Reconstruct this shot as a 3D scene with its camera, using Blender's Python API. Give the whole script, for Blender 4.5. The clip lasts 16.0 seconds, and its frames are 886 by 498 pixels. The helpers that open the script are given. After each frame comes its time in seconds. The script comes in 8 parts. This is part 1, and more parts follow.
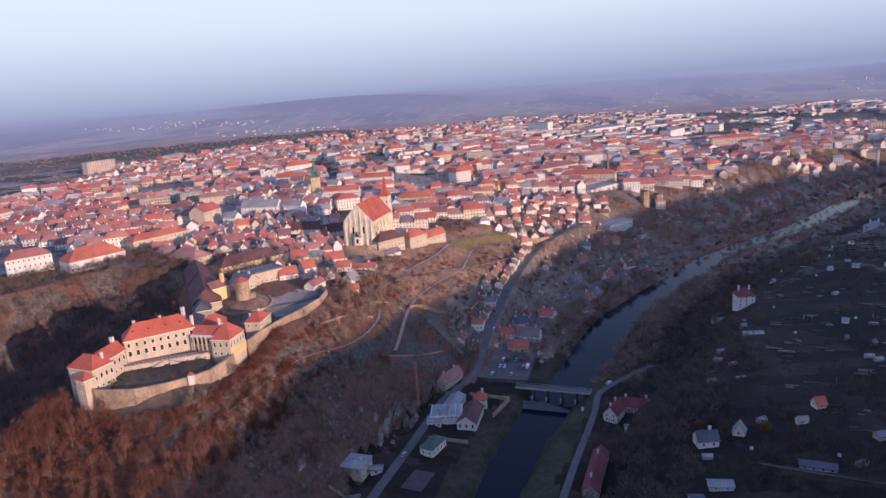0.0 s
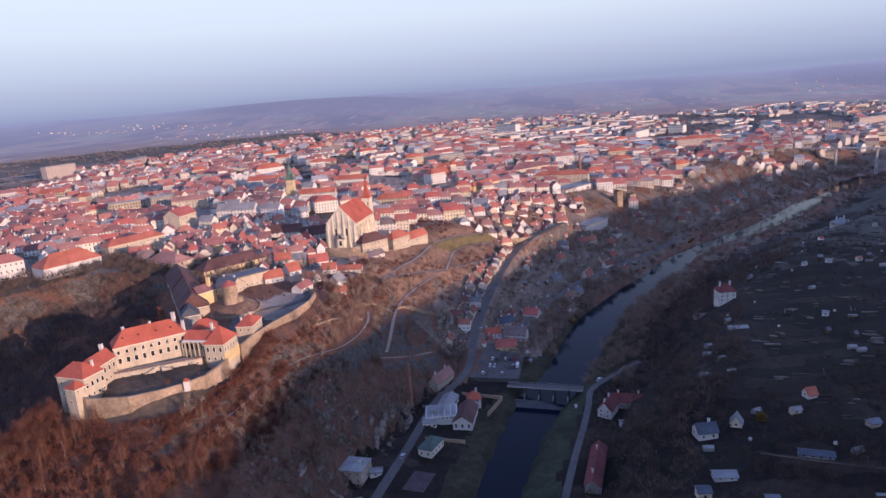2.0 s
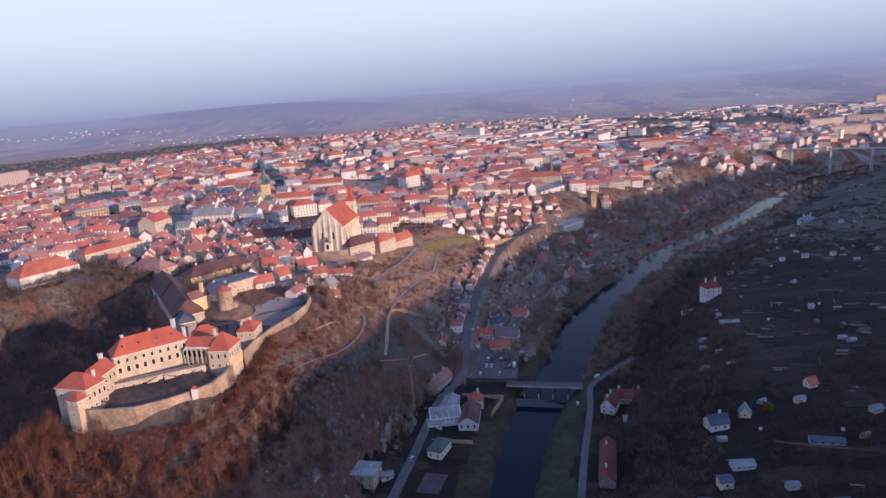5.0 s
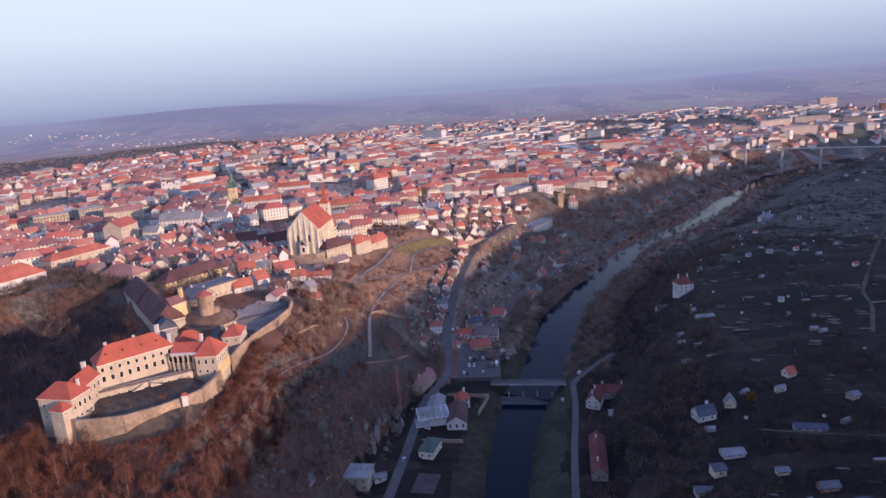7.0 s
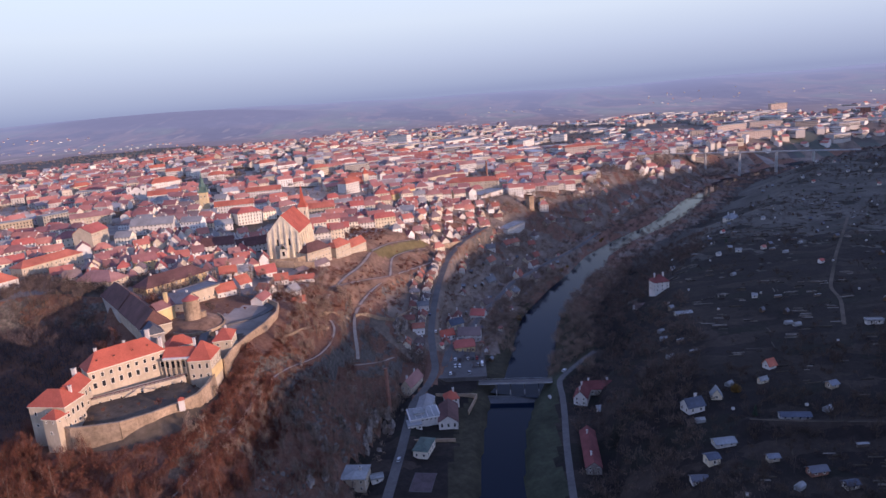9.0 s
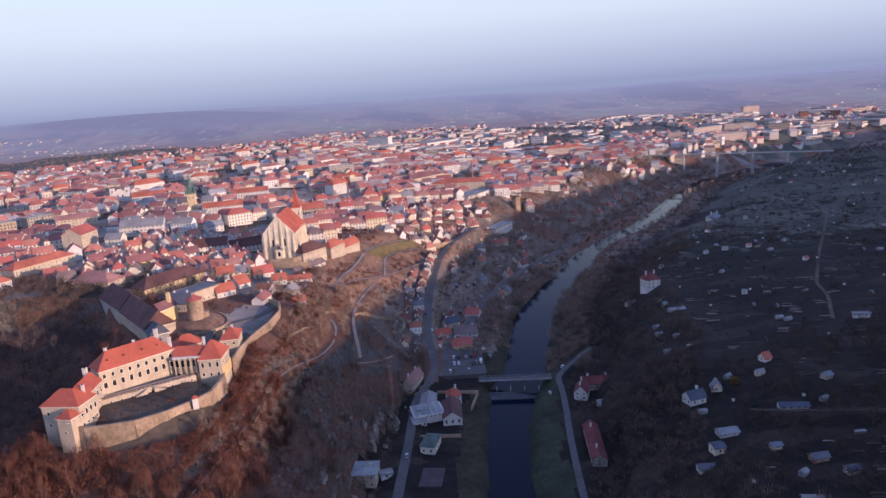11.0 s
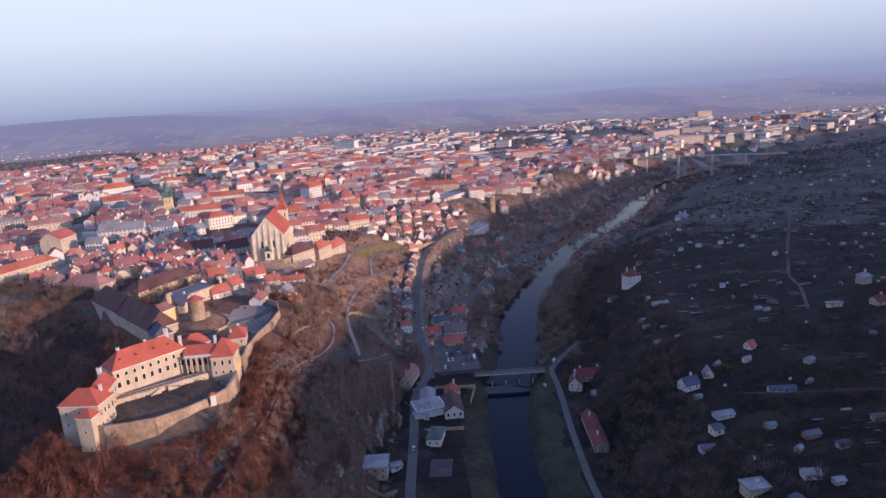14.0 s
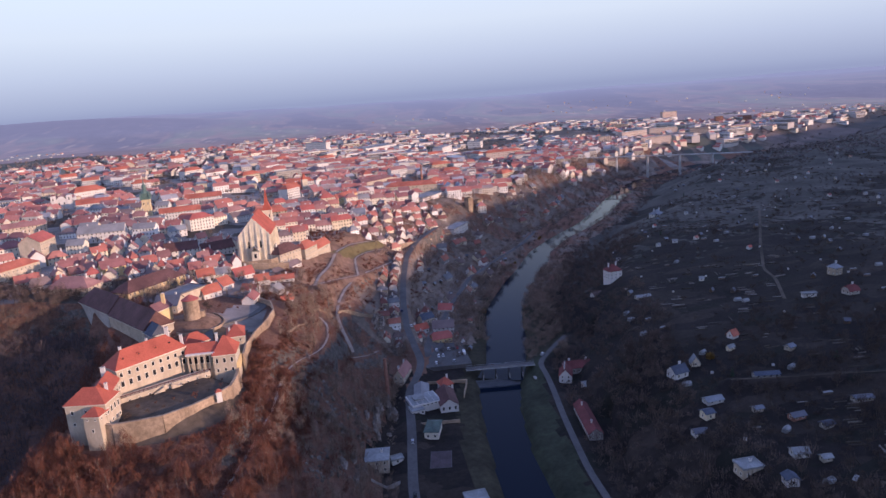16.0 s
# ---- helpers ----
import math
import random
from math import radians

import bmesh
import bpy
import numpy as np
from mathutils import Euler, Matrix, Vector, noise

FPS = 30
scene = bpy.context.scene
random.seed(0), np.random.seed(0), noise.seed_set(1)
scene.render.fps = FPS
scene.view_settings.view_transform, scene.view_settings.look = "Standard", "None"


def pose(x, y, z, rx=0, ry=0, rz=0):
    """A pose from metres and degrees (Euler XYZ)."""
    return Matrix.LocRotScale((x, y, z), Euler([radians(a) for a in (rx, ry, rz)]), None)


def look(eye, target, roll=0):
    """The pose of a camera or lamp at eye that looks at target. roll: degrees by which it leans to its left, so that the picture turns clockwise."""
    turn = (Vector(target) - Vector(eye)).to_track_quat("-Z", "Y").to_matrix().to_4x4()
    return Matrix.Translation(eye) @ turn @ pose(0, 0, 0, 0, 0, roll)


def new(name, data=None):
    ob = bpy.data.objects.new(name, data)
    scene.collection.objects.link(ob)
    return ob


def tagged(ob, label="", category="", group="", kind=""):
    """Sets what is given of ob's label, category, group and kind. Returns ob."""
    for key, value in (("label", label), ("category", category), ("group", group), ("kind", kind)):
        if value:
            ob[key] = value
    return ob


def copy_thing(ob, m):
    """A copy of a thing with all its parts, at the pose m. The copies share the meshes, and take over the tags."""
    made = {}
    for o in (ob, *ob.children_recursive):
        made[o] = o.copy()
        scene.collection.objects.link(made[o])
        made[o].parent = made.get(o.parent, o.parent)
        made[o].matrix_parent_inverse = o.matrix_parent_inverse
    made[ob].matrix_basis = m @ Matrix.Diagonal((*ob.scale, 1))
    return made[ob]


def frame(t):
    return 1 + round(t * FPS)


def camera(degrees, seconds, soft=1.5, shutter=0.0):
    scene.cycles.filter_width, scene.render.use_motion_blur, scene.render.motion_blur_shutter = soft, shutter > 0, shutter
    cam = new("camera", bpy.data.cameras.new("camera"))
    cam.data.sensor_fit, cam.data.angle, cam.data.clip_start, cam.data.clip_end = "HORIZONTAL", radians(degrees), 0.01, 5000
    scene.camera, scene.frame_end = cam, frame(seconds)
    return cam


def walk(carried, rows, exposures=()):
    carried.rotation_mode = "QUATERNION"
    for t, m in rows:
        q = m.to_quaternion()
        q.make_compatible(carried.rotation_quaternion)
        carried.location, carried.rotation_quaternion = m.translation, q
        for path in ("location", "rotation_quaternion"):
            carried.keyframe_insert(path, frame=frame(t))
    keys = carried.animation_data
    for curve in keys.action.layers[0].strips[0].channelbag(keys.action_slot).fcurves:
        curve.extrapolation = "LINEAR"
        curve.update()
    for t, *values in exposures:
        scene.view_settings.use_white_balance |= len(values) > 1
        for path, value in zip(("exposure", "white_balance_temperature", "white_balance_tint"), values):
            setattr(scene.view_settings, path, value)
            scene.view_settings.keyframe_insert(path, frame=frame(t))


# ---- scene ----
cam = camera(67.0, 16.0)
PATH = [
    (0, (0.00, 0.00, 194.60), (-26.712, 93.548, 171.464), -4.51),
    (0.5, (-3.76, -0.94, 194.56), (-29.190, 92.958, 171.392), -4.53),
    (1, (-8.09, -1.98, 194.36), (-32.092, 92.300, 171.219), -4.55),
    (1.5, (-12.49, -3.07, 194.27), (-35.132, 91.541, 171.134), -4.54),
    (2, (-17.00, -3.95, 194.34), (-38.338, 90.961, 171.185), -4.54),
    (2.5, (-21.18, -4.78, 194.30), (-41.369, 90.391, 171.164), -4.56),
    (3, (-25.74, -5.57, 194.06), (-44.734, 89.860, 170.965), -4.58),
    (3.5, (-30.03, -6.25, 194.00), (-48.072, 89.365, 170.938), -4.61),
    (4, (-34.75, -6.85, 193.79), (-51.784, 88.952, 170.742), -4.60),
    (6.5, (-55.33, -10.06, 193.83), (-65.700, 86.711, 170.840), -4.61),
    (7, (-59.71, -11.01, 193.88), (-68.118, 85.933, 170.818), -4.59),
    (7.5, (-64.00, -12.02, 193.88), (-70.460, 85.090, 170.901), -4.51),
    (8, (-68.34, -13.08, 193.68), (-73.045, 84.152, 170.778), -4.51),
    (8.5, (-72.54, -14.34, 193.53), (-75.919, 82.962, 170.720), -4.48),
    (11, (-93.23, -21.03, 193.87), (-91.845, 76.350, 171.158), -4.24),
    (11.5, (-97.30, -22.37, 193.76), (-94.466, 74.978, 171.067), -4.21),
    (12, (-101.48, -24.17, 193.81), (-97.308, 73.146, 171.152), -4.18),
    (12.5, (-105.77, -25.72, 193.86), (-100.626, 71.558, 171.251), -4.13),
    (13, (-110.12, -27.27, 193.81), (-104.141, 69.974, 171.283), -4.12),
    (13.5, (-114.26, -28.73, 193.90), (-107.463, 68.466, 171.409), -4.12),
    (14, (-118.65, -30.25, 193.83), (-110.923, 66.890, 171.368), -4.09),
    (14.5, (-122.58, -31.98, 193.79), (-113.790, 65.072, 171.351), -4.13),
    (15, (-126.74, -33.40, 193.81), (-116.703, 63.518, 171.328), -4.13),
    (15.5, (-130.85, -34.78, 193.69), (-119.553, 61.994, 171.183), -4.16),
    (16, (-135.23, -36.21, 193.53), (-122.629, 60.397, 170.999), -4.17),
]
walk(cam, [(t, look(eye, target, roll)) for t, eye, target, roll in PATH], [(0.0, 0.1, 6200, 13), (16.0, 0.1, 6200, 13)])

# ---- light: low winter sun from behind on the right, clear hazy sky ----
SUN_WAY = Vector((-0.86, 0.51, -0.15)).normalized()
world = bpy.data.worlds.new("sky")
scene.world = world
world.use_nodes = True
wn = world.node_tree.nodes
sky = wn.new("ShaderNodeTexSky")
sky.sky_type, sky.sun_disc = "NISHITA", False
sky.sun_elevation = math.asin(-SUN_WAY.z)
sky.sun_rotation = math.atan2(-SUN_WAY.x, -SUN_WAY.y)
sky.altitude, sky.air_density, sky.dust_density, sky.ozone_density = 300, 1.0, 2.5, 2.0
wl = world.node_tree.links
# evening haze: the clear sky fades into pale blue-grey towards the horizon
at = wn.new("ShaderNodeTexCoord")
up = wn.new("ShaderNodeSeparateXYZ")
wl.new(at.outputs["Generated"], up.inputs[0])
haze = wn.new("ShaderNodeValToRGB")
for k, c in zip((0.0, 0.012, 0.05, 0.1, 0.17, 0.34, 1.0), ((0.325, 0.365, 0.55), (0.385, 0.435, 0.615), (0.53, 0.59, 0.76), (0.71, 0.775, 0.89), (0.78, 0.87, 1.0), (0.44, 0.56, 1.0), (0.2, 0.3, 0.7))):
    e = haze.color_ramp.elements
    p = e[0] if k == 0.0 else (e[-1] if k == 1.0 else e.new(k))
    p.position, p.color = k, (*c, 1)
wl.new(up.outputs["Z"], haze.inputs[0])
blend = wn.new("ShaderNodeMix")
blend.data_type = "RGBA"
blend.inputs["Factor"].default_value = 0.9
dim = wn.new("ShaderNodeMix")
dim.data_type, dim.blend_type = "RGBA", "MULTIPLY"
dim.inputs["Factor"].default_value = 1.0
dim.inputs[7].default_value = (0.15, 0.15, 0.15, 1)
wl.new(sky.outputs[0], dim.inputs[6])
wl.new(dim.outputs[2], blend.inputs[6])
wl.new(haze.outputs[0], blend.inputs[7])
wn["Background"].inputs["Strength"].default_value = 1.0
wl.new(blend.outputs[2], wn["Background"].inputs[0])
sun_data = bpy.data.lights.new("sun", "SUN")
sun_data.energy, sun_data.angle, sun_data.color = 4.7, radians(0.6), (1.0, 0.675, 0.515)
sun = new("sun", sun_data)
sun.rotation_mode = "QUATERNION"
sun.rotation_quaternion = SUN_WAY.to_track_quat("-Z", "Y")
sun.location = (300, -200, 400)


# ---- materials ----
def shader(name, rough=0.85, metal=0.0):
    m = bpy.data.materials.new(name)
    m.use_nodes = True
    n, l = m.node_tree.nodes, m.node_tree.links
    b = n["Principled BSDF"]
    b.inputs["Roughness"].default_value, b.inputs["Metallic"].default_value = rough, metal
    if "Specular IOR Level" in b.inputs:
        b.inputs["Specular IOR Level"].default_value = 0.3
    return m, n, l, b


def ramp(n, stops, mode="LINEAR"):
    r = n.new("ShaderNodeValToRGB")
    r.color_ramp.interpolation = mode
    e = r.color_ramp.elements
    while len(e) < len(stops):
        e.new(0.5)
    for k, (at, c) in zip(e, stops):
        k.position, k.color = at, (*c, 1)
    return r


def noise_at(n, l, scale, detail=4.0, rough=0.6, coord="Object", stretch=None):
    c = n.new("ShaderNodeTexCoord")
    t = n.new("ShaderNodeTexNoise")
    t.inputs["Scale"].default_value, t.inputs["Detail"].default_value, t.inputs["Roughness"].default_value = scale, detail, rough
    if stretch:
        mp = n.new("ShaderNodeMapping")
        mp.inputs["Scale"].default_value = stretch
        l.new(c.outputs[coord], mp.inputs[0])
        l.new(mp.outputs[0], t.inputs[0])
    else:
        l.new(c.outputs[coord], t.inputs[0])
    return t


def mixed(n, l, kind, fac, a, b):
    x = n.new("ShaderNodeMix")
    x.data_type, x.blend_type = "RGBA", kind
    for s, v in (("Factor", fac), (6, a), (7, b)):
        if isinstance(v, (int, float)):
            x.inputs[s].default_value = v
        elif isinstance(v, tuple):
            x.inputs[s].default_value = (*v, 1)
        else:
            l.new(v, x.inputs[s])
    return x.outputs[2]


def surface(name, palette, rough=0.85, metal=0.0, grain=2.0, stain=0.25, contrast=0.35, bump=0.15, pick="object", stretch=None, mode="CONSTANT"):
    """A worn material: one colour of a palette per object or per island, with stains at two scales and fine relief."""
    m, n, l, b = shader(name, rough, metal)
    if len(palette) > 1:
        src = n.new("ShaderNodeObjectInfo").outputs["Random"] if pick == "object" else n.new("ShaderNodeNewGeometry").outputs["Random Per Island"]
        r = ramp(n, [(k / len(palette), c) for k, c in enumerate(palette)], mode)
        l.new(src, r.inputs[0])
        base = r.outputs[0]
    else:
        rgb = n.new("ShaderNodeRGB")
        rgb.outputs[0].default_value = (*palette[0], 1)
        base = rgb.outputs[0]
    big, fine = noise_at(n, l, stain), noise_at(n, l, grain, 6, 0.7, stretch=stretch)
    lo, hi = 1 - contrast, 1 + contrast
    v1 = ramp(n, [(0.3, (lo, lo, lo)), (0.7, (hi, hi, hi))])
    v2 = ramp(n, [(0.3, (lo, lo, lo)), (0.7, (hi, hi, hi))])
    l.new(big.outputs[0], v1.inputs[0])
    l.new(fine.outputs[0], v2.inputs[0])
    c = mixed(n, l, "MULTIPLY", 1.0, base, v1.outputs[0])
    c = mixed(n, l, "MULTIPLY", 0.8, c, v2.outputs[0])
    l.new(c, b.inputs["Base Color"])
    if bump:
        bp = n.new("ShaderNodeBump")
        bp.inputs["Strength"].default_value, bp.inputs["Distance"].default_value = 0.6, bump
        l.new(fine.outputs[0], bp.inputs["Height"])
        l.new(bp.outputs[0], b.inputs["Normal"])
    return m


REDS = [(0.39, 0.14, 0.11), (0.32, 0.13, 0.115), (0.42, 0.18, 0.14), (0.27, 0.12, 0.115), (0.2, 0.1, 0.1), (0.4, 0.115, 0.095), (0.2, 0.145, 0.14), (0.33, 0.17, 0.15), (0.26, 0.25, 0.25)]
PLASTERS = [(0.78, 0.75, 0.7), (0.7, 0.65, 0.57), (0.8, 0.78, 0.75), (0.7, 0.59, 0.44), (0.66, 0.62, 0.56), (0.76, 0.69, 0.56), (0.62, 0.6, 0.57), (0.68, 0.58, 0.42)]
M_TILE = surface("red_roof_tiles", REDS, 0.8, grain=1.6, stain=0.12, contrast=0.22, bump=0.05)
M_TILE_CASTLE = surface("castle_roof_tiles", [(0.42, 0.105, 0.068)], 0.8, grain=1.4, stain=0.1, contrast=0.2, bump=0.05)
M_TILE_DARK = surface("dark_brown_roof_tiles", [(0.12, 0.06, 0.055)], 0.8, grain=1.2, stain=0.1, contrast=0.3, bump=0.05)
M_SLATE = surface("grey_roof_sheet", [(0.16, 0.17, 0.2), (0.22, 0.23, 0.25), (0.12, 0.12, 0.14)], 0.55, grain=0.8, stain=0.1, contrast=0.2, bump=0.02)
M_PALE_ROOF = surface("pale_grey_roof_sheet", [(0.27, 0.27, 0.27)], 0.75, grain=0.7, stain=0.12, contrast=0.25, bump=0.02)
M_BLUE_ROOF = surface("blue_grey_roof_sheet", [(0.075, 0.085, 0.115)], 0.7, grain=0.7, stain=0.12, contrast=0.25, bump=0.02)
M_WALL = surface("house_plaster", PLASTERS, 0.9, grain=0.9, stain=0.15, contrast=0.12, bump=0.03)
M_OLD_WALL = surface("weathered_plaster", [(0.42, 0.38, 0.34), (0.34, 0.31, 0.27), (0.52, 0.49, 0.46), (0.38, 0.31, 0.23), (0.3, 0.27, 0.25), (0.46, 0.39, 0.3)], 0.92, grain=0.9, stain=0.2, contrast=0.2, bump=0.03)
M_OLD_ROOF = surface("mixed_old_roofs", [(0.28, 0.1, 0.075), (0.2, 0.085, 0.07), (0.14, 0.1, 0.09), (0.34, 0.13, 0.09), (0.16, 0.16, 0.17), (0.24, 0.12, 0.09)], 0.85, grain=1.4, stain=0.15, contrast=0.3, bump=0.05)
M_CASTLE = surface("cream_castle_plaster", [(0.5, 0.415, 0.315)], 0.9, grain=0.8, stain=0.12, contrast=0.16, bump=0.03, stretch=(1, 1, 0.3))
M_WHITE = surface("white_plaster", [(0.64, 0.6, 0.56)], 0.9, grain=0.8, stain=0.12, contrast=0.1, bump=0.03, stretch=(1, 1, 0.3))
M_YELLOW = surface("yellow_plaster", [(0.64, 0.48, 0.25)], 0.9, grain=0.8, stain=0.12, contrast=0.14, bump=0.03)
M_STONE = surface("old_stone_masonry", [(0.34, 0.25, 0.175)], 0.95, grain=0.7, stain=0.09, contrast=0.4, bump=0.3)
M_CHURCH = surface("pale_church_stone", [(0.66, 0.58, 0.45)], 0.92, grain=0.6, stain=0.08, contrast=0.22, bump=0.1, stretch=(1, 1, 0.25))
M_BRICK = surface("brick_red", [(0.3, 0.15, 0.11)], 0.9, grain=1.0, stain=0.2, contrast=0.3, bump=0.05)
M_CONCRETE = surface("grey_concrete", [(0.4, 0.39, 0.38)], 0.9, grain=0.6, stain=0.1, contrast=0.25, bump=0.05)
M_ASPHALT = surface("worn_asphalt", [(0.105, 0.097, 0.095)], 0.85, grain=0.6, stain=0.06, contrast=0.25, bump=0.02)
M_TRACK = surface("gravel_track", [(0.4, 0.315, 0.25)], 0.95, grain=0.8, stain=0.1, contrast=0.3, bump=0.05)
M_GLASS = surface("dark_window_glass", [(0.03, 0.03, 0.035)], 0.25, grain=0.5, contrast=0.2, bump=0)
M_FRAME = surface("pale_window_surround", [(0.72, 0.68, 0.6)], 0.8, grain=2.0, contrast=0.1, bump=0)
M_COPPER = surface("green_copper", [(0.11, 0.175, 0.15)], 0.6, grain=0.8, stain=0.3, contrast=0.3, bump=0.02)
M_BARK = surface("grey_brown_bark", [(0.16, 0.125, 0.1), (0.2, 0.15, 0.12), (0.12, 0.095, 0.08)], 0.95, grain=1.0, contrast=0.3, bump=0)
# darker bark for the ravine, bank and garden woods
M_BARK_DARK = surface("dark_brown_bark", [(0.08, 0.063, 0.053), (0.065, 0.052, 0.045)], 0.95, grain=1.0, contrast=0.3, bump=0)
M_TILE_WEATHERED = surface("weathered_red_tiles", [(0.42, 0.13, 0.085)], 0.8, grain=1.4, stain=0.1, contrast=0.25, bump=0.05)
M_PANEL = surface("pinkish_panel_facade", [(0.5, 0.39, 0.33), (0.46, 0.38, 0.34), (0.54, 0.42, 0.33)], 0.9, grain=0.5, stain=0.1, contrast=0.12, bump=0.02)
M_WET = surface("dark_wet_concrete", [(0.07, 0.07, 0.075)], 0.6, grain=0.6, stain=0.1, contrast=0.3, bump=0.05)
M_CRAG = surface("weathered_crag", [(0.24, 0.195, 0.165), (0.19, 0.155, 0.13), (0.28, 0.235, 0.2)], 0.97, grain=0.8, stain=0.15, contrast=0.45, bump=0.35)
M_TWIG = surface("brown_winter_twigs", [(0.085, 0.061, 0.052), (0.07, 0.052, 0.046), (0.1, 0.07, 0.056), (0.06, 0.046, 0.042)], 0.95, grain=0.4, contrast=0.25, bump=0, pick="island")
M_TWIG_RED = surface("russet_oak_twigs", [(0.158, 0.056, 0.039), (0.128, 0.05, 0.038), (0.182, 0.062, 0.036), (0.112, 0.056, 0.044), (0.165, 0.086, 0.064)], 0.95, grain=0.4, contrast=0.25, bump=0, pick="island")
# valley haze put into the colour: twigs paler than their own tone
M_TWIG_HAZE = surface("haze_paled_twigs", [(0.27, 0.185, 0.145), (0.21, 0.145, 0.115), (0.33, 0.245, 0.19), (0.18, 0.125, 0.1), (0.36, 0.28, 0.22)], 0.95, grain=0.4, contrast=0.25, bump=0, pick="island")
M_TWIG_MID = surface("brown_grey_winter_twigs", [(0.15, 0.106, 0.088), (0.12, 0.087, 0.075), (0.18, 0.125, 0.1), (0.1, 0.075, 0.066)], 0.95, grain=0.4, contrast=0.25, bump=0, pick="island")
M_DULL_RED = surface("dull_red_roof", [(0.17, 0.052, 0.05)], 0.85, grain=1.4, stain=0.15, contrast=0.3, bump=0.05)
# distance haze painted into the twigs of the far copses
M_TWIG_FAR = surface("haze_greyed_far_twigs", [(0.2, 0.165, 0.16), (0.17, 0.145, 0.145), (0.23, 0.185, 0.175)], 0.95, grain=0.4, contrast=0.25, bump=0, pick="island")
# the ravine's shade is put into this purplish twig colour
M_TWIG_SHADE = surface("shade_toned_ravine_twigs", [(0.13, 0.096, 0.096), (0.11, 0.085, 0.088), (0.15, 0.11, 0.103)], 0.95, grain=0.4, contrast=0.25, bump=0, pick="island")
M_NEEDLE = surface("dark_conifer_needles", [(0.03, 0.05, 0.03)], 0.95, grain=0.8, contrast=0.4, bump=0)
M_GOLD_LEAF = surface("late_golden_leaves", [(0.22, 0.13, 0.035), (0.17, 0.1, 0.035)], 0.95, grain=0.8, contrast=0.4, bump=0, pick="island")



def slope_material():
    """Leaf litter that gives way to bare rock where the ground stands steep."""
    m, n, l, b = shader("slope_leaf_litter_and_rock", 0.98)
    geo = n.new("ShaderNodeNewGeometry")
    z = n.new("ShaderNodeSeparateXYZ")
    l.new(geo.outputs["True Normal"], z.inputs[0])
    big, fine = noise_at(n, l, 0.09, 6, 0.7), noise_at(n, l, 0.5, 8, 0.75)
    mix = n.new("ShaderNodeMath")
    mix.operation = "MULTIPLY_ADD"
    l.new(big.outputs[0], mix.inputs[0])
    mix.inputs[1].default_value = -0.75
    l.new(z.outputs[2], mix.inputs[2])
    k = ramp(n, [(0.17, (1, 1, 1)), (0.24, (0, 0, 0))])
    l.new(mix.outputs[0], k.inputs[0])
    litter = ramp(n, [(0.3, (0.135, 0.07, 0.05)), (0.55, (0.235, 0.124, 0.086)), (0.75, (0.31, 0.178, 0.126))])
    rock = ramp(n, [(0.3, (0.06, 0.052, 0.048)), (0.5, (0.15, 0.13, 0.115)), (0.72, (0.3, 0.255, 0.22))])
    l.new(fine.outputs[0], litter.inputs[0])
    l.new(fine.outputs[0], rock.inputs[0])
    c = mixed(n, l, "MIX", k.outputs[0], litter.outputs[0], rock.outputs[0])
    l.new(c, b.inputs["Base Color"])
    bp = n.new("ShaderNodeBump")
    bp.inputs["Strength"].default_value, bp.inputs["Distance"].default_value = 1.0, 2.4
    l.new(fine.outputs[0], bp.inputs["Height"])
    l.new(bp.outputs[0], b.inputs["Normal"])
    return m


G_LITTER = slope_material()
G_GRASS = surface("dull_winter_grass", [(0.042, 0.036, 0.022)], 0.98, grain=0.3, stain=0.06, contrast=0.5, bump=0.1)


def garden_material():
    """Small garden plots: dark soil, dull grass and straw side by side."""
    m, n, l, b = shader("garden_plots_of_soil_and_grass", 0.98)
    c = n.new("ShaderNodeTexCoord")
    mp = n.new("ShaderNodeMapping")
    mp.inputs["Scale"].default_value, mp.inputs["Rotation"].default_value = (0.034, 0.085, 0.0), (0, 0, 0.3)
    l.new(c.outputs["Object"], mp.inputs[0])
    v = n.new("ShaderNodeTexVoronoi")
    v.inputs["Scale"].default_value, v.inputs["Randomness"].default_value = 1.0, 0.75
    wave = noise_at(n, l, 0.07, 4, 0.6)
    bend = n.new("ShaderNodeMix")
    bend.data_type, bend.blend_type = "RGBA", "LINEAR_LIGHT"
    bend.inputs["Factor"].default_value = 0.45
    l.new(mp.outputs[0], bend.inputs[6])
    l.new(wave.outputs["Color"], bend.inputs[7])
    l.new(bend.outputs[2], v.inputs["Vector"])
    bw = n.new("ShaderNodeSeparateColor")
    l.new(v.outputs["Color"], bw.inputs[0])
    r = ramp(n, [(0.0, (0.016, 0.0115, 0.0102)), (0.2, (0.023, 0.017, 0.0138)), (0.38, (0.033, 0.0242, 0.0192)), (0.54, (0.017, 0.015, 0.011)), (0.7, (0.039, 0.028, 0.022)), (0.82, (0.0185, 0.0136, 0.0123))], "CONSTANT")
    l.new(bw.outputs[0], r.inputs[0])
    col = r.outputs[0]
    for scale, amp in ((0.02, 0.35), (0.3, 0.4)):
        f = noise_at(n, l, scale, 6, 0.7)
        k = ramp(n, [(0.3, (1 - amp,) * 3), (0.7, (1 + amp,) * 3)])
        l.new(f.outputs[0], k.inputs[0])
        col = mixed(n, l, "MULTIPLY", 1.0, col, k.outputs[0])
    l.new(col, b.inputs["Base Color"])
    bp = n.new("ShaderNodeBump")
    bp.inputs["Strength"].default_value, bp.inputs["Distance"].default_value = 0.7, 0.5
    l.new(f.outputs[0], bp.inputs["Height"])
    l.new(bp.outputs[0], b.inputs["Normal"])
    return m


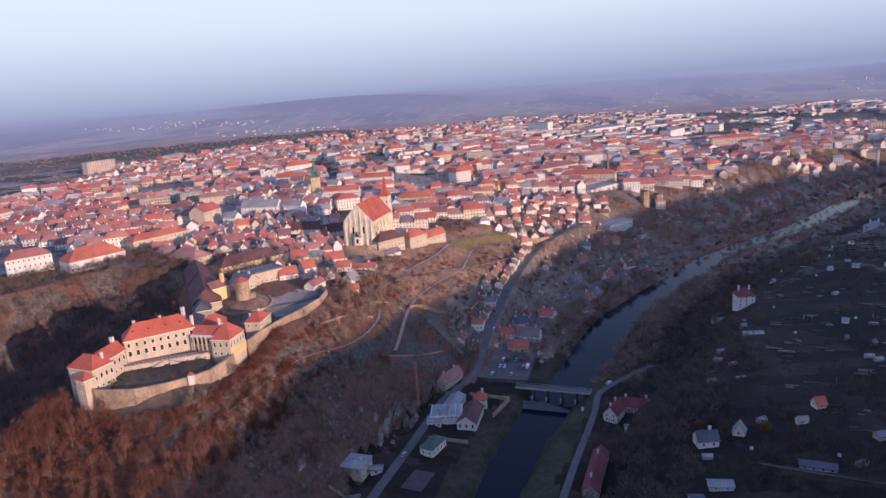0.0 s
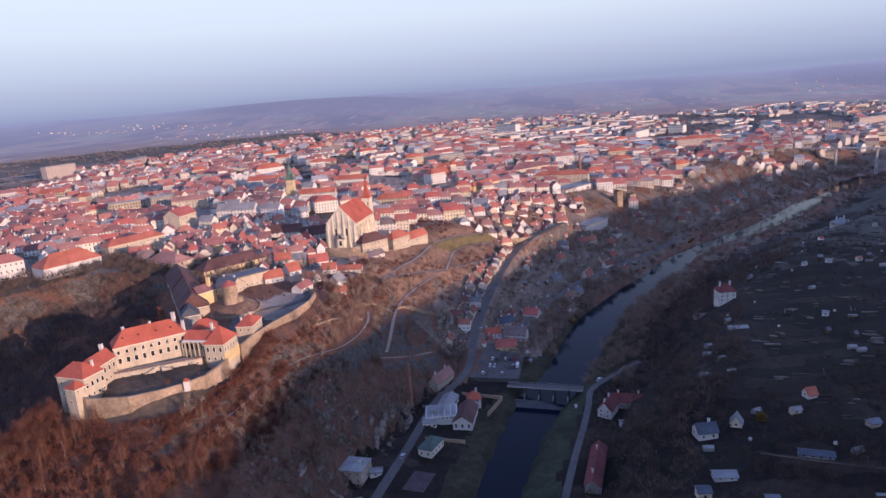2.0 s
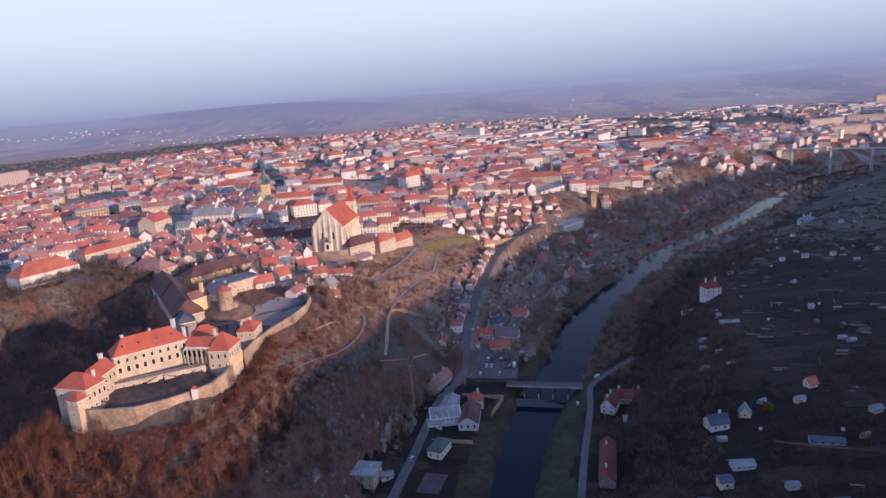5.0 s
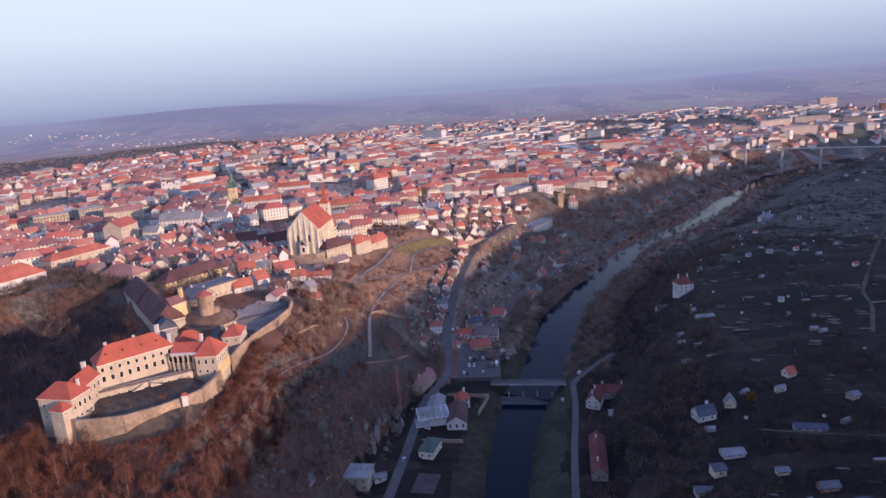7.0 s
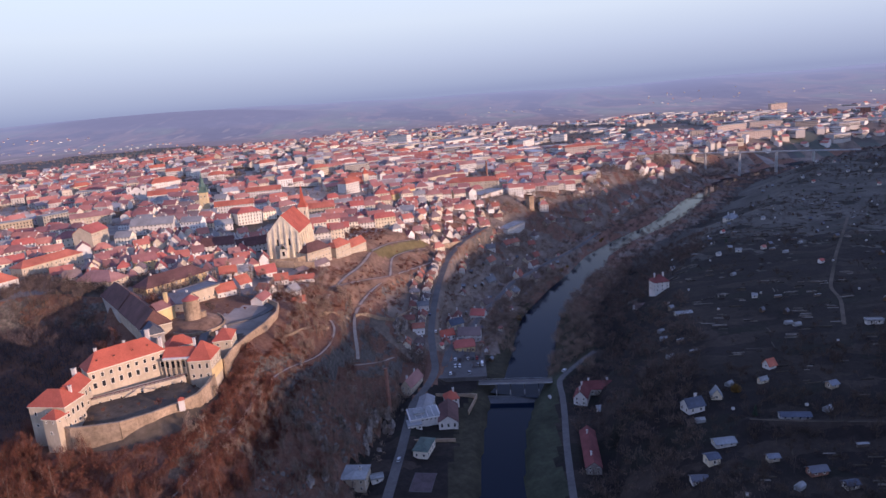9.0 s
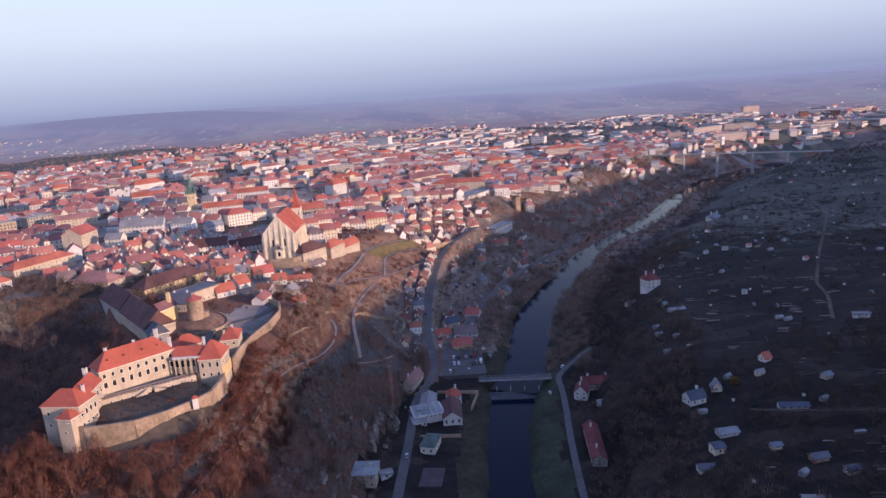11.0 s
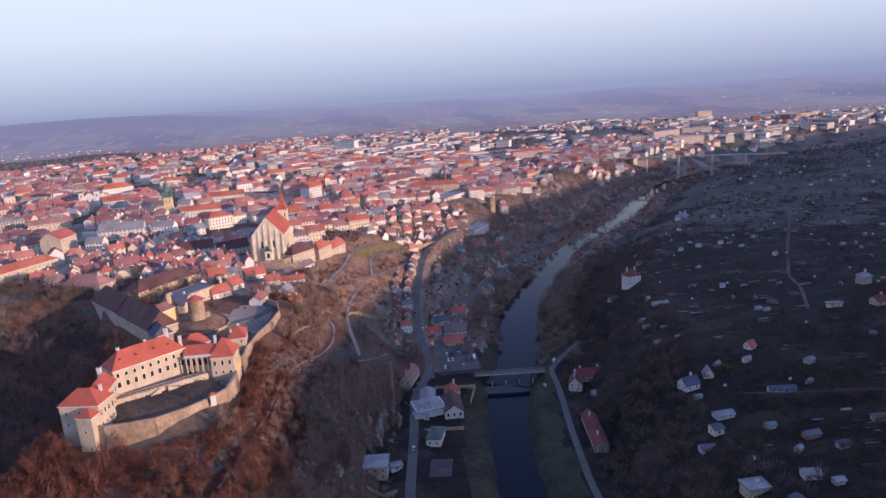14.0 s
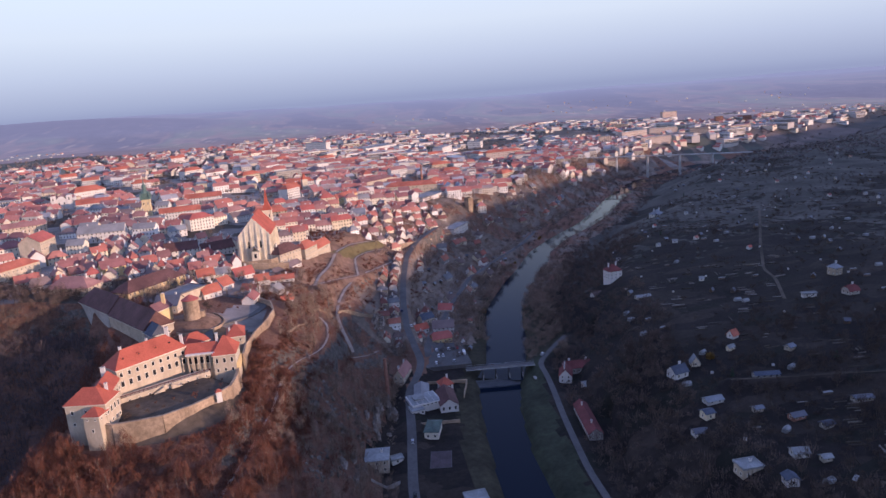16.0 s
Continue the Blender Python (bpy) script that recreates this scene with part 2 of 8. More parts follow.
G_GARDEN = garden_material()
G_YARD = surface("trodden_yard_earth", [(0.085, 0.066, 0.05)], 0.98, grain=0.25, stain=0.03, contrast=0.45, bump=0.15)
G_TOWN = surface("town_yards_and_paving", [(0.25, 0.21, 0.185)], 0.95, grain=0.09, stain=0.012, contrast=0.4, bump=0.1)
# slope grass with the valley haze painted in as a paler colour
G_SLOPE_HAZE = surface("haze_paled_slope_grass", [(0.19, 0.145, 0.115)], 0.98, grain=0.3, stain=0.03, contrast=0.45, bump=0.25)
G_MEADOW = surface("mown_winter_meadow", [(0.155, 0.12, 0.056)], 0.98, grain=0.3, stain=0.06, contrast=0.3, bump=0.1)
# far garden ground, lightened to carry the haze in its colour
G_GARDEN_HAZE = surface("haze_paled_garden_grass", [(0.077, 0.068, 0.058)], 0.98, grain=0.25, stain=0.02, contrast=0.5, bump=0.2)
G_BANK = surface("green_river_bank_grass", [(0.036, 0.04, 0.024)], 0.98, grain=0.3, stain=0.06, contrast=0.4, bump=0.1)
G_SAND = surface("dry_terrace_soil", [(0.2, 0.124, 0.088)], 0.98, grain=0.3, stain=0.05, contrast=0.5, bump=0.2)


def field_material():
    m, n, l, b = shader("far_fields_and_woods", 0.98)
    c = n.new("ShaderNodeTexCoord")
    mp = n.new("ShaderNodeMapping")
    mp.inputs["Scale"].default_value = (0.006, 0.0022, 0.0)
    l.new(c.outputs["Object"], mp.inputs[0])
    v = n.new("ShaderNodeTexVoronoi")
    v.inputs["Scale"].default_value = 1.0
    l.new(mp.outputs[0], v.inputs["Vector"])
    bw = n.new("ShaderNodeSeparateColor")
    l.new(v.outputs["Color"], bw.inputs[0])
    r = ramp(n, [(0.0, (0.13, 0.11, 0.1)), (0.3, (0.1, 0.105, 0.085)), (0.5, (0.17, 0.13, 0.115)), (0.7, (0.1, 0.092, 0.088)), (0.88, (0.2, 0.15, 0.13))], "CONSTANT")
    l.new(bw.outputs[0], r.inputs[0])
    w = noise_at(n, l, 0.004, 5, 0.6)
    k = ramp(n, [(0.47, (0, 0, 0)), (0.53, (1, 1, 1))])
    l.new(w.outputs[0], k.inputs[0])
    c1 = mixed(n, l, "MIX", k.outputs[0], r.outputs[0], (0.1, 0.085, 0.075))
    f = noise_at(n, l, 0.02, 6, 0.7)
    v2 = ramp(n, [(0.3, (0.7, 0.7, 0.7)), (0.7, (1.3, 1.3, 1.3))])
    l.new(f.outputs[0], v2.inputs[0])
    l.new(mixed(n, l, "MULTIPLY", 1.0, c1, v2.outputs[0]), b.inputs["Base Color"])
    return m


G_FIELD = field_material()


def distance_material():
    """Plain hazy far country for the backdrop: soft bands of fields and woods in blue-grey air."""
    m, n, l, b = shader("hazy_far_country", 1.0)
    c = n.new("ShaderNodeTexCoord")
    mp = n.new("ShaderNodeMapping")
    mp.inputs["Scale"].default_value = (0.0019, 0.0009, 0.0)
    l.new(c.outputs["Object"], mp.inputs[0])
    t = n.new("ShaderNodeTexNoise")
    t.inputs["Scale"].default_value, t.inputs["Detail"].default_value = 1.0, 6.0
    l.new(mp.outputs[0], t.inputs[0])
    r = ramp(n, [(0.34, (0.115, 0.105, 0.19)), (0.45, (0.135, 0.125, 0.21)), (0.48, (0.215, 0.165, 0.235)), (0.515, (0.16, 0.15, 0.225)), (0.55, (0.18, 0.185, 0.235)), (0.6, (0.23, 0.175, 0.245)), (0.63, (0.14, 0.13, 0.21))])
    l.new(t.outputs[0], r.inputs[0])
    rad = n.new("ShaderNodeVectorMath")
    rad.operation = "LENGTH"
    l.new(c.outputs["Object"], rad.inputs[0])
    # haze is painted in: the glowing colours go blue-grey with distance
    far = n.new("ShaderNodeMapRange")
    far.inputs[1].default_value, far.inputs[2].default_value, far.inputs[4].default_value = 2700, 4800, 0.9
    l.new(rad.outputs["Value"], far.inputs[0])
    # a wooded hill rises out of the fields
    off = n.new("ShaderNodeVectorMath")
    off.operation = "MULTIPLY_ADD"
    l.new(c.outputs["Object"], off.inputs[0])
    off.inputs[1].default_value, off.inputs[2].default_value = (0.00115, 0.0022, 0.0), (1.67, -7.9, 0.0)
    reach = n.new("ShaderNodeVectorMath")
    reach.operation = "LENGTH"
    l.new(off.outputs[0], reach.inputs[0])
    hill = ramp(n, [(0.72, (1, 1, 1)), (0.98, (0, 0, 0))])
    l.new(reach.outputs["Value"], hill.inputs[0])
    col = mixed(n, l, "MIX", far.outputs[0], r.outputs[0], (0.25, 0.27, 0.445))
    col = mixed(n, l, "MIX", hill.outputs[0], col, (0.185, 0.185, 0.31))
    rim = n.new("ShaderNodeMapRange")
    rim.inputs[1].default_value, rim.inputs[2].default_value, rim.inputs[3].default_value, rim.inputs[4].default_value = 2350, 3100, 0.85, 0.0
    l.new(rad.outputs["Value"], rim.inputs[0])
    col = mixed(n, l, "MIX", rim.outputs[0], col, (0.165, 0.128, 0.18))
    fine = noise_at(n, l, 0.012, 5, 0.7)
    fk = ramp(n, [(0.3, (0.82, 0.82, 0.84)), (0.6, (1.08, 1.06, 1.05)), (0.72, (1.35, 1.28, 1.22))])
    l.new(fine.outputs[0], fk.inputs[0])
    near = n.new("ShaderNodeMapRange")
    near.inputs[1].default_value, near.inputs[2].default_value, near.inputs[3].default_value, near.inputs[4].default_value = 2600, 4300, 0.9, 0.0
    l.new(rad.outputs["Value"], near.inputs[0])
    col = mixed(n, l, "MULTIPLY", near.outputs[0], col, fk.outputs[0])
    # scattered far villages: small pale walls among the fields
    mv = n.new("ShaderNodeMapping")
    mv.inputs["Scale"].default_value = (0.026, 0.0052, 0.0)
    l.new(c.outputs["Object"], mv.inputs[0])
    vs = n.new("ShaderNodeTexVoronoi")
    vs.inputs["Scale"].default_value = 1.0
    l.new(mv.outputs[0], vs.inputs["Vector"])
    dot = ramp(n, [(0.22, (1, 1, 1)), (0.36, (0, 0, 0))])
    l.new(vs.outputs["Distance"], dot.inputs[0])
    sp = n.new("ShaderNodeSeparateColor")
    l.new(vs.outputs["Color"], sp.inputs[0])
    some = ramp(n, [(0.45, (0, 0, 0)), (0.8, (1, 1, 1))])
    l.new(sp.outputs[0], some.inputs[0])
    place = noise_at(n, l, 0.0022, 3, 0.6)
    pk = ramp(n, [(0.4, (0, 0, 0)), (0.52, (1, 1, 1))])
    l.new(place.outputs[0], pk.inputs[0])
    mask = mixed(n, l, "MULTIPLY", 1.0, mixed(n, l, "MULTIPLY", 1.0, dot.outputs[0], some.outputs[0]), pk.outputs[0])
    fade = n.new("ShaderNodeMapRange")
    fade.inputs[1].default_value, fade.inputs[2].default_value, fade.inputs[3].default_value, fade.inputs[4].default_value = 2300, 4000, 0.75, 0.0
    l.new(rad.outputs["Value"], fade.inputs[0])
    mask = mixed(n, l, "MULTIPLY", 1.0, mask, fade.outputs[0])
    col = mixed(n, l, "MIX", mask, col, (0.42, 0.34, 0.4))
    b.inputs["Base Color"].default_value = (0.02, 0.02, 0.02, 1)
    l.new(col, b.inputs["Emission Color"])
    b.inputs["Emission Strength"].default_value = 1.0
    return m


G_DISTANCE = distance_material()


def water_material():
    m, n, l, b = shader("dark_river_water", 0.05)
    b.inputs["Base Color"].default_value = (0.006, 0.011, 0.022, 1)
    b.inputs["IOR"].default_value = 1.33
    b.inputs["Specular IOR Level"].default_value = 0.1
    t = noise_at(n, l, 0.35, 3, 0.5, stretch=(1, 0.5, 1))
    bp = n.new("ShaderNodeBump")
    bp.inputs["Strength"].default_value, bp.inputs["Distance"].default_value = 0.1, 0.05
    l.new(t.outputs[0], bp.inputs["Height"])
    l.new(bp.outputs[0], b.inputs["Normal"])
    return m


M_WATER = water_material()


# ---- the lie of the land ----
def smooth(x):
    x = np.clip(x, 0.0, 1.0)
    return x * x * (3 - 2 * x)


def along(line, X, Y):
    """Distance to a line of (x, y, values...), the side (1 on the right), and its values at the foot point."""
    P = np.array(line, float)
    X, Y = np.asarray(X, float), np.asarray(Y, float)
    best = np.full(X.shape, 1e18)
    side, vals = np.zeros(X.shape), np.zeros(X.shape + (P.shape[1] - 2,))
    for a, b in zip(P[:-1], P[1:]):
        d = b[:2] - a[:2]
        s = np.clip(((X - a[0]) * d[0] + (Y - a[1]) * d[1]) / (d @ d), 0, 1)
        q = (X - a[0] - s * d[0]) ** 2 + (Y - a[1] - s * d[1]) ** 2
        hit = q < best
        best = np.where(hit, q, best)
        side = np.where(hit, np.sign(d[1] * (X - a[0]) - d[0] * (Y - a[1])), side)
        vals = np.where(hit[..., None], a[2:] + s[..., None] * (b[2:] - a[2:]), vals)
    return np.sqrt(best), side, vals


RIVER = [(-20, -600, 14), (-50, -100, 14), (-66, 150, 12), (-65, 245, 11), (-63, 290, 10), (-57, 340, 11), (-49, 378, 13), (-38, 405, 11), (-27, 450, 12.5),
         (-19, 494, 13), (-9, 530, 13), (6, 564, 12), (22, 598, 12.5), (47, 645, 11.5), (65, 684, 11.5), (79, 718, 9), (123, 780, 8), (186, 850, 9.5), (238, 925, 10.5), (288, 1010, 10), (330, 1075, 10), (370, 1128, 10), (414, 1186, 10), (600, 1330, 10), (1000, 1480, 14), (1700, 1800, 14)]
RAVINE = [(-350, -200, 12), (-328, 100, 14), (-314, 200, 20), (-308, 280, 29), (-306, 330, 40), (-304, 365, 58)]
ROAD_MAIN = [(-112, 120, 7), (-121, 220, 7), (-120, 260, 7.5), (-115, 315, 8), (-112, 364, 8.5), (-103, 388, 9), (-98, 410, 9.5), (-100, 430, 11), (-103, 470, 15), (-101, 517, 21), (-97, 558, 28), (-88, 615, 37), (-72, 660, 43), (-54, 688, 46), (-44, 704, 47)]
ROAD_EAST = [(14, 428, 8.2), (8, 422, 8), (-4, 406, 8), (-20, 384, 8), (-19, 371, 7.5), (-22, 344, 7), (-27, 308, 7), (-30, 281, 7), (-33, 250, 7), (-34, 150, 7)]
LANE_RIVER = [(-92, 420, 9), (-87, 456, 9), (-74, 483, 9), (-62, 520, 9), (-45, 562, 9.5), (-27, 608, 10), (-5, 640, 10), (20, 680, 9), (43, 712, 8), (72, 757, 8), (98, 805, 8)]
TRACK_ZIGZAG = [(-173, 440, 57.5), (-171, 455, 58.9), (-168, 499, 56.8), (-161, 529, 56.3), (-157, 552, 58.1), (-156, 568, 59.8), (-142, 607, 57.7), (-114, 640, 52.5)]
TRACK_LOWER = [(-141, 527, 43.8), (-149, 492, 44.6), (-154, 458, 44.4), (-155, 437, 41.1), (-151, 412, 37.2), (-147, 392, 35.8), (-145, 378, 34.4)]
TRACK_SLOPE = [(-200, 205, 44.4), (-187, 241, 52.4), (-182, 271, 54.0), (-182, 289, 54.3), (-179, 314, 54.3), (-173, 332, 52.2), (-164, 345, 49.4), (-159, 368, 49.1), (-160, 395, 50.2), (-166, 410, 50.6)]
TRACK_HILL = [(50, 265, 38), (72, 258, 39), (100, 250, 41), (150, 235, 44), (230, 215, 48)]
TRACK_FIELD = [(149, 364, 41), (172, 408, 41.6), (178, 432, 41.8), (224, 507, 44.5), (268, 575, 43.5), (314, 647, 41.5)]
TRACK_MEADOW = [(-171, 455, 61.2), (-161, 493, 53.1), (-149, 521, 47.3), (-138, 535, 44.2), (-123, 563, 40.9), (-110, 587, 38.8), (-96, 611, 36.8)]
TRACK_CROSS = [(-137, 537, 44.1), (-139, 583, 49.7), (-126, 604, 49.2), (-109, 624, 46.0)]
TRACK_QUARRY = [(-128, 428, 13.9), (-132, 414, 17.8), (-134, 398, 23.2), (-140, 382, 29.1), (-147, 372, 33.0)]
ROADS = [(ROAD_MAIN, 3.6), (ROAD_EAST, 3.2), (LANE_RIVER, 2.4), (TRACK_ZIGZAG, 1.6), (TRACK_LOWER, 1.6), (TRACK_MEADOW, 1.6), (TRACK_CROSS, 1.2), (TRACK_QUARRY, 2.4), (TRACK_SLOPE, 1.2), (TRACK_HILL, 1.2), (TRACK_FIELD, 1.6)]
WEIR_Y = 379.0
RIDGE_WAY = np.array([0.86, -0.51])
_rng = np.random.RandomState(5)
_TAB = _rng.rand(256, 256)


def value_noise(X, Y, size, shift=0):
    u, v = X / size + 37.3 + shift, Y / size + 91.7 + shift
    i, j = np.floor(u).astype(int), np.floor(v).astype(int)
    a, b = smooth(u - i), smooth(v - j)
    t = lambda p, q: _TAB[p % 256, q % 256]
    return (t(i, j) * (1 - a) + t(i + 1, j) * a) * (1 - b) + (t(i, j + 1) * (1 - a) + t(i + 1, j + 1) * a) * b - 0.5


def fbm(X, Y, size, shift=0):
    return value_noise(X, Y, size, shift) + 0.5 * value_noise(X, Y, size / 2.1, shift + 3) + 0.25 * value_noise(X, Y, size / 4.3, shift + 7)


def land(X, Y):
    X, Y = np.asarray(X, float), np.asarray(Y, float)
    d, side, val = along(RIVER, X, Y)
    hw = val[..., 0]
    bank = 4.5 * smooth((d - hw) / 7.0) + 1.2 * smooth((d - hw - 8) / 12.0)
    # town side: steep slope up to a plateau
    foot = np.interp(Y, [230, 300, 335, 385, 430, 480, 550, 690, 900, 1200], [62, 76, 68, 68, 88, 76, 66, 58, 60, 50])
    steep = np.interp(Y, [230, 300, 335, 440, 500, 560, 900, 1200], [0.85, 1.15, 1.15, 1.1, 0.64, 0.6, 0.5, 0.6])
    rough_amt = (fbm(X, Y, 38) * 8.0 + fbm(X, Y, 13, 41) * 3.2) * np.interp(Y, [440, 490, 640, 700], [1.0, 0.3, 0.3, 0.8]) * smooth((d - foot) / 30.0) * smooth((foot + 95 - d) / 30.0)
    slope = 5.7 + np.maximum(d - foot, 0) * steep + rough_amt
    shelf = np.interp(Y, [290, 330, 440, 500], [90, 53, 50, 90])
    slope = np.where(slope > shelf, shelf + (slope - shelf) * 0.5, slope)
    plateau = np.clip(72 - 0.085 * (X + 230), 43, 82) + 0.004 * (Y - 500) + fbm(X, Y, 180, 11) * 3
    nose = np.interp(Y, [120, 235, 295, 318, 345, 405, 430], [6, 59, 61, 66.5, 70.5, 72.5, 95])
    plateau = np.where(X > -285, np.minimum(plateau, nose), plateau)
    plateau = np.where(Y < 235, np.minimum(plateau, 63 - 0.5 * (235 - Y)), plateau)
    plateau = np.maximum(plateau, 8)
    k = np.clip(0.5 + (plateau - slope) / 12.0, 0, 1)
    left = plateau * (1 - k) + slope * k - 3.0 * k * (1 - k)
    # castle rock and the ravine behind it
    yard = smooth((31 - np.hypot((X + 228) * 0.9, Y - 266)) / 12.0)
    left = left * (1 - yard) + 68.1 * yard
    rd, rside, rv = along(RAVINE, X, Y)
    gorge = rv[..., 0] + np.where(rside > 0, np.maximum(rd - 5, 0) * 0.95, np.maximum(rd - 74, 0) * 1.35) + fbm(X, Y, 30, 4) * 4
    left = np.minimum(left, np.maximum(gorge, 10) + np.maximum(Y - 392, 0) * 1.3)
    mound = smooth((24 - np.hypot(X + 237, Y - 357)) / 15.0)
    left = left + np.maximum(76.0 - left, 0) * mound
    # garden side
    footr = np.interp(Y, [300, 490, 700, 1100], [43, 56, 62, 60])
    sr = np.interp(Y, [300, 490, 800], [0.62, 0.56, 0.4])
    bench = np.clip(33 + 0.065 * (d - 90), 30, 46) + fbm(X, Y, 90, 2) * 3
    up = 5.7 + np.maximum(d - footr, 0) * sr
    k = np.clip(0.5 + (bench - up) / 10.0, 0, 1)
    right = bench * (1 - k) + up * k - 2.5 * k * (1 - k)
    across = RIDGE_WAY[0] * X + RIDGE_WAY[1] * Y
    right = right + np.interp(0.51 * X + 0.86 * Y, [55, 110, 190, 260, 440, 560, 700, 1000, 1300], [132, 141, 151, 148, 136, 145, 149, 138, 118]) * smooth((across - 190) / 480.0)
    h = np.where(side > 0, right, left)
    h = np.where(d < foot * 0.8, np.minimum(h, bank), h)
    h = np.where(d < hw + 0.5, -2.0, h)
    for line, half in ROADS:
        q, _, v = along(line, X, Y)
        w = smooth((half + 5.5 - q) / 4.5)
        h = h * (1 - w) + (v[..., 0] - 0.12) * w
    # towards the horizon the country swells into low hills
    r = np.hypot(X, Y)
    far = smooth((r - 1500) / 900.0)
    h = h * (1 - far) + (58 + fbm(X, Y, 900, 21) * 20 - np.clip(0.014 * X, -22, 14)) * far
    rim = smooth((r - 2900) / 1850.0)
    h = h + rim * (106 + fbm(X, Y, 1300, 31) * 26)
    h = h + 44 * np.exp(-((X + 1450) / 820) ** 2 - ((Y - 3600) / 420) ** 2) * smooth((r - 2500) / 700.0)
    return h


def ground_z(x, y):
    return float(land(np.array([x]), np.array([y]))[0])


def steps(lo, hi, fine_lo, fine_hi, fine):
    out = list(np.arange(fine_lo, fine_hi + 0.1, fine))
    s = fine
    while out[-1] < hi:
        s = min(s * 1.09, 160)
        out.append(out[-1] + s)
    s = fine
    while out[0] > lo:
        s = min(s * 1.09, 160)
        out.insert(0, out[0] - s)
    return np.array(out)


def mesh_object(name, verts, faces, mats, slots=None, parent=None, smoothed=False):
    me = bpy.data.meshes.new(name)
    me.from_pydata([tuple(v) for v in verts], [], [tuple(f) for f in faces])
    for m in mats:
        me.materials.append(m)
    if slots is not None:
        me.polygons.foreach_set("material_index", np.array(slots, dtype=np.int32))
    if smoothed:
        me.polygons.foreach_set("use_smooth", np.ones(len(me.polygons), dtype=bool))
    me.update()
    ob = new(name, me)
    ob.parent = parent
    return ob


def build_ground():
    xs, ys = steps(-4700, 4700, -420, 330, 3.2), steps(-1800, 4750, 130, 760, 3.2)
    X, Y = np.meshgrid(xs, ys)
    Z = land(X, Y)
    n, m = X.shape
    verts = np.stack([X.ravel(), Y.ravel(), Z.ravel()], 1)
    i, j = np.meshgrid(np.arange(n - 1), np.arange(m - 1), indexing="ij")
    a = (i * m + j).ravel()
    faces = np.stack([a, a + 1, a + m + 1, a + m], 1)
    cx, cy = (X[:-1, :-1] + X[1:, 1:]) / 2, (Y[:-1, :-1] + Y[1:, 1:]) / 2
    cz = (Z[:-1, :-1] + Z[1:, 1:]) / 2
    gx = np.abs(Z[:-1, 1:] - Z[:-1, :-1]) / np.maximum(X[:-1, 1:] - X[:-1, :-1], 1)
    gy = np.abs(Z[1:, :-1] - Z[:-1, :-1]) / np.maximum(Y[1:, :-1] - Y[:-1, :-1], 1)
    grad = np.hypot(gx, gy)
    d, side, _ = along(RIVER, cx, cy)
    wob = fbm(cx, cy, 24, 51) + 0.7 * fbm(cx, cy, 7, 52)
    slot = np.where(side > 0, 2, 3)
    slot = np.where((side < 0) & (cz + wob * 8 < 60) & (d > 46), 0, slot)
    slot = np.where((side < 0) & (grad > 0.3), 0, slot)
    slot = np.where((side < 0) & (cy < 235), 0, slot)
    slot = np.where((side < 0) & (np.hypot(cx + 300, cy - 320) < 95) & (cx < -240) & (cy < 400), 0, slot)
    terrace = (side < 0) & (cy > 450) & (cy < 650) & (cz + wob * 10 > 40) & (cz < 70) & (d + wob * 14 < 175) & (wob + 0.6 > 0)
    slot = np.where((side < 0) & (np.hypot((cx + 222) / 34, (cy - 358) / 62) < 1), 0, slot)
    slot = np.where((side < 0) & (cx > -285) & (cy < 405), 0, slot)
    slot = np.where((np.hypot((cx + 210) / 15, (cy - 364) / 34) < 1), 3, slot)
    slot = np.where((side < 0) & (cy > 560) & (slot == 0) & (wob > -0.1), 7, slot)
    slot = np.where(terrace, 4, slot)
    slot = np.where((side < 0) & (slot == 3) & (fbm(cx, cy, 45, 57) > 0.05), 6, slot)
    slot = np.where((d < 44 + wob * 8) & (cy < 520), 1, slot)
    slot = np.where((d < 44 + wob * 8) & (cy >= 520), np.where(wob > 0.1, 7, 0), slot)
    slot = np.where((d < 26 + wob * 8) & (cy < 560), 1, slot)
    slot = np.where((side > 0) & (cy < 400), np.where(d < 29 + wob * 3, 10, 2), slot)
    slot = np.where((side < 0) & (cy < 400) & (cz < 8.6 + wob), np.where(d < 27 + wob * 4, 1, 2), slot)
    slot = np.where((np.abs(cx + 132 - (cy - 605) * 0.62) < 7 + wob * 2) & (cy > 568) & (cy < 634), 8, slot)
    slot = np.where(np.hypot((cx + 227) * 0.9, cy - 266) < 30, 6, slot)
    slot = np.where(np.hypot(cx + 234.6, cy - 355.6) < 16, 4, slot)
    # lower valley side takes the grass paled for haze
    slot = np.where((side < 0) & (cy > 440) & (cy < 780) & (d > 24 + wob * 6) & (d < 128) & (cz < 36) & (wob > -0.5), 7, slot)
    r = np.hypot(cx, cy)
    # gardens beyond about 640 m turn paler: painted haze
    slot = np.where((slot == 2) & (r > 640 + wob * 200) & (fbm(cx, cy, 60, 12) < 0.25), 9, slot)
    slot = np.where((r > 1650 + wob * 250), 5, slot)
    far = (r > 2350).ravel()
    ob = mesh_object("ground", verts, faces[~far], [G_LITTER, G_GRASS, G_GARDEN, G_TOWN, G_SAND, G_FIELD, G_YARD, G_SLOPE_HAZE, G_MEADOW, G_GARDEN_HAZE, G_BANK], slot.ravel()[~far], smoothed=True)
    tagged(ob, "wide valley ground with wooded slopes, gardens and far fields", "ground", kind="structure")
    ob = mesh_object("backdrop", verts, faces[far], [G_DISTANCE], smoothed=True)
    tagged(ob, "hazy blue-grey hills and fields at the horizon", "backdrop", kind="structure")


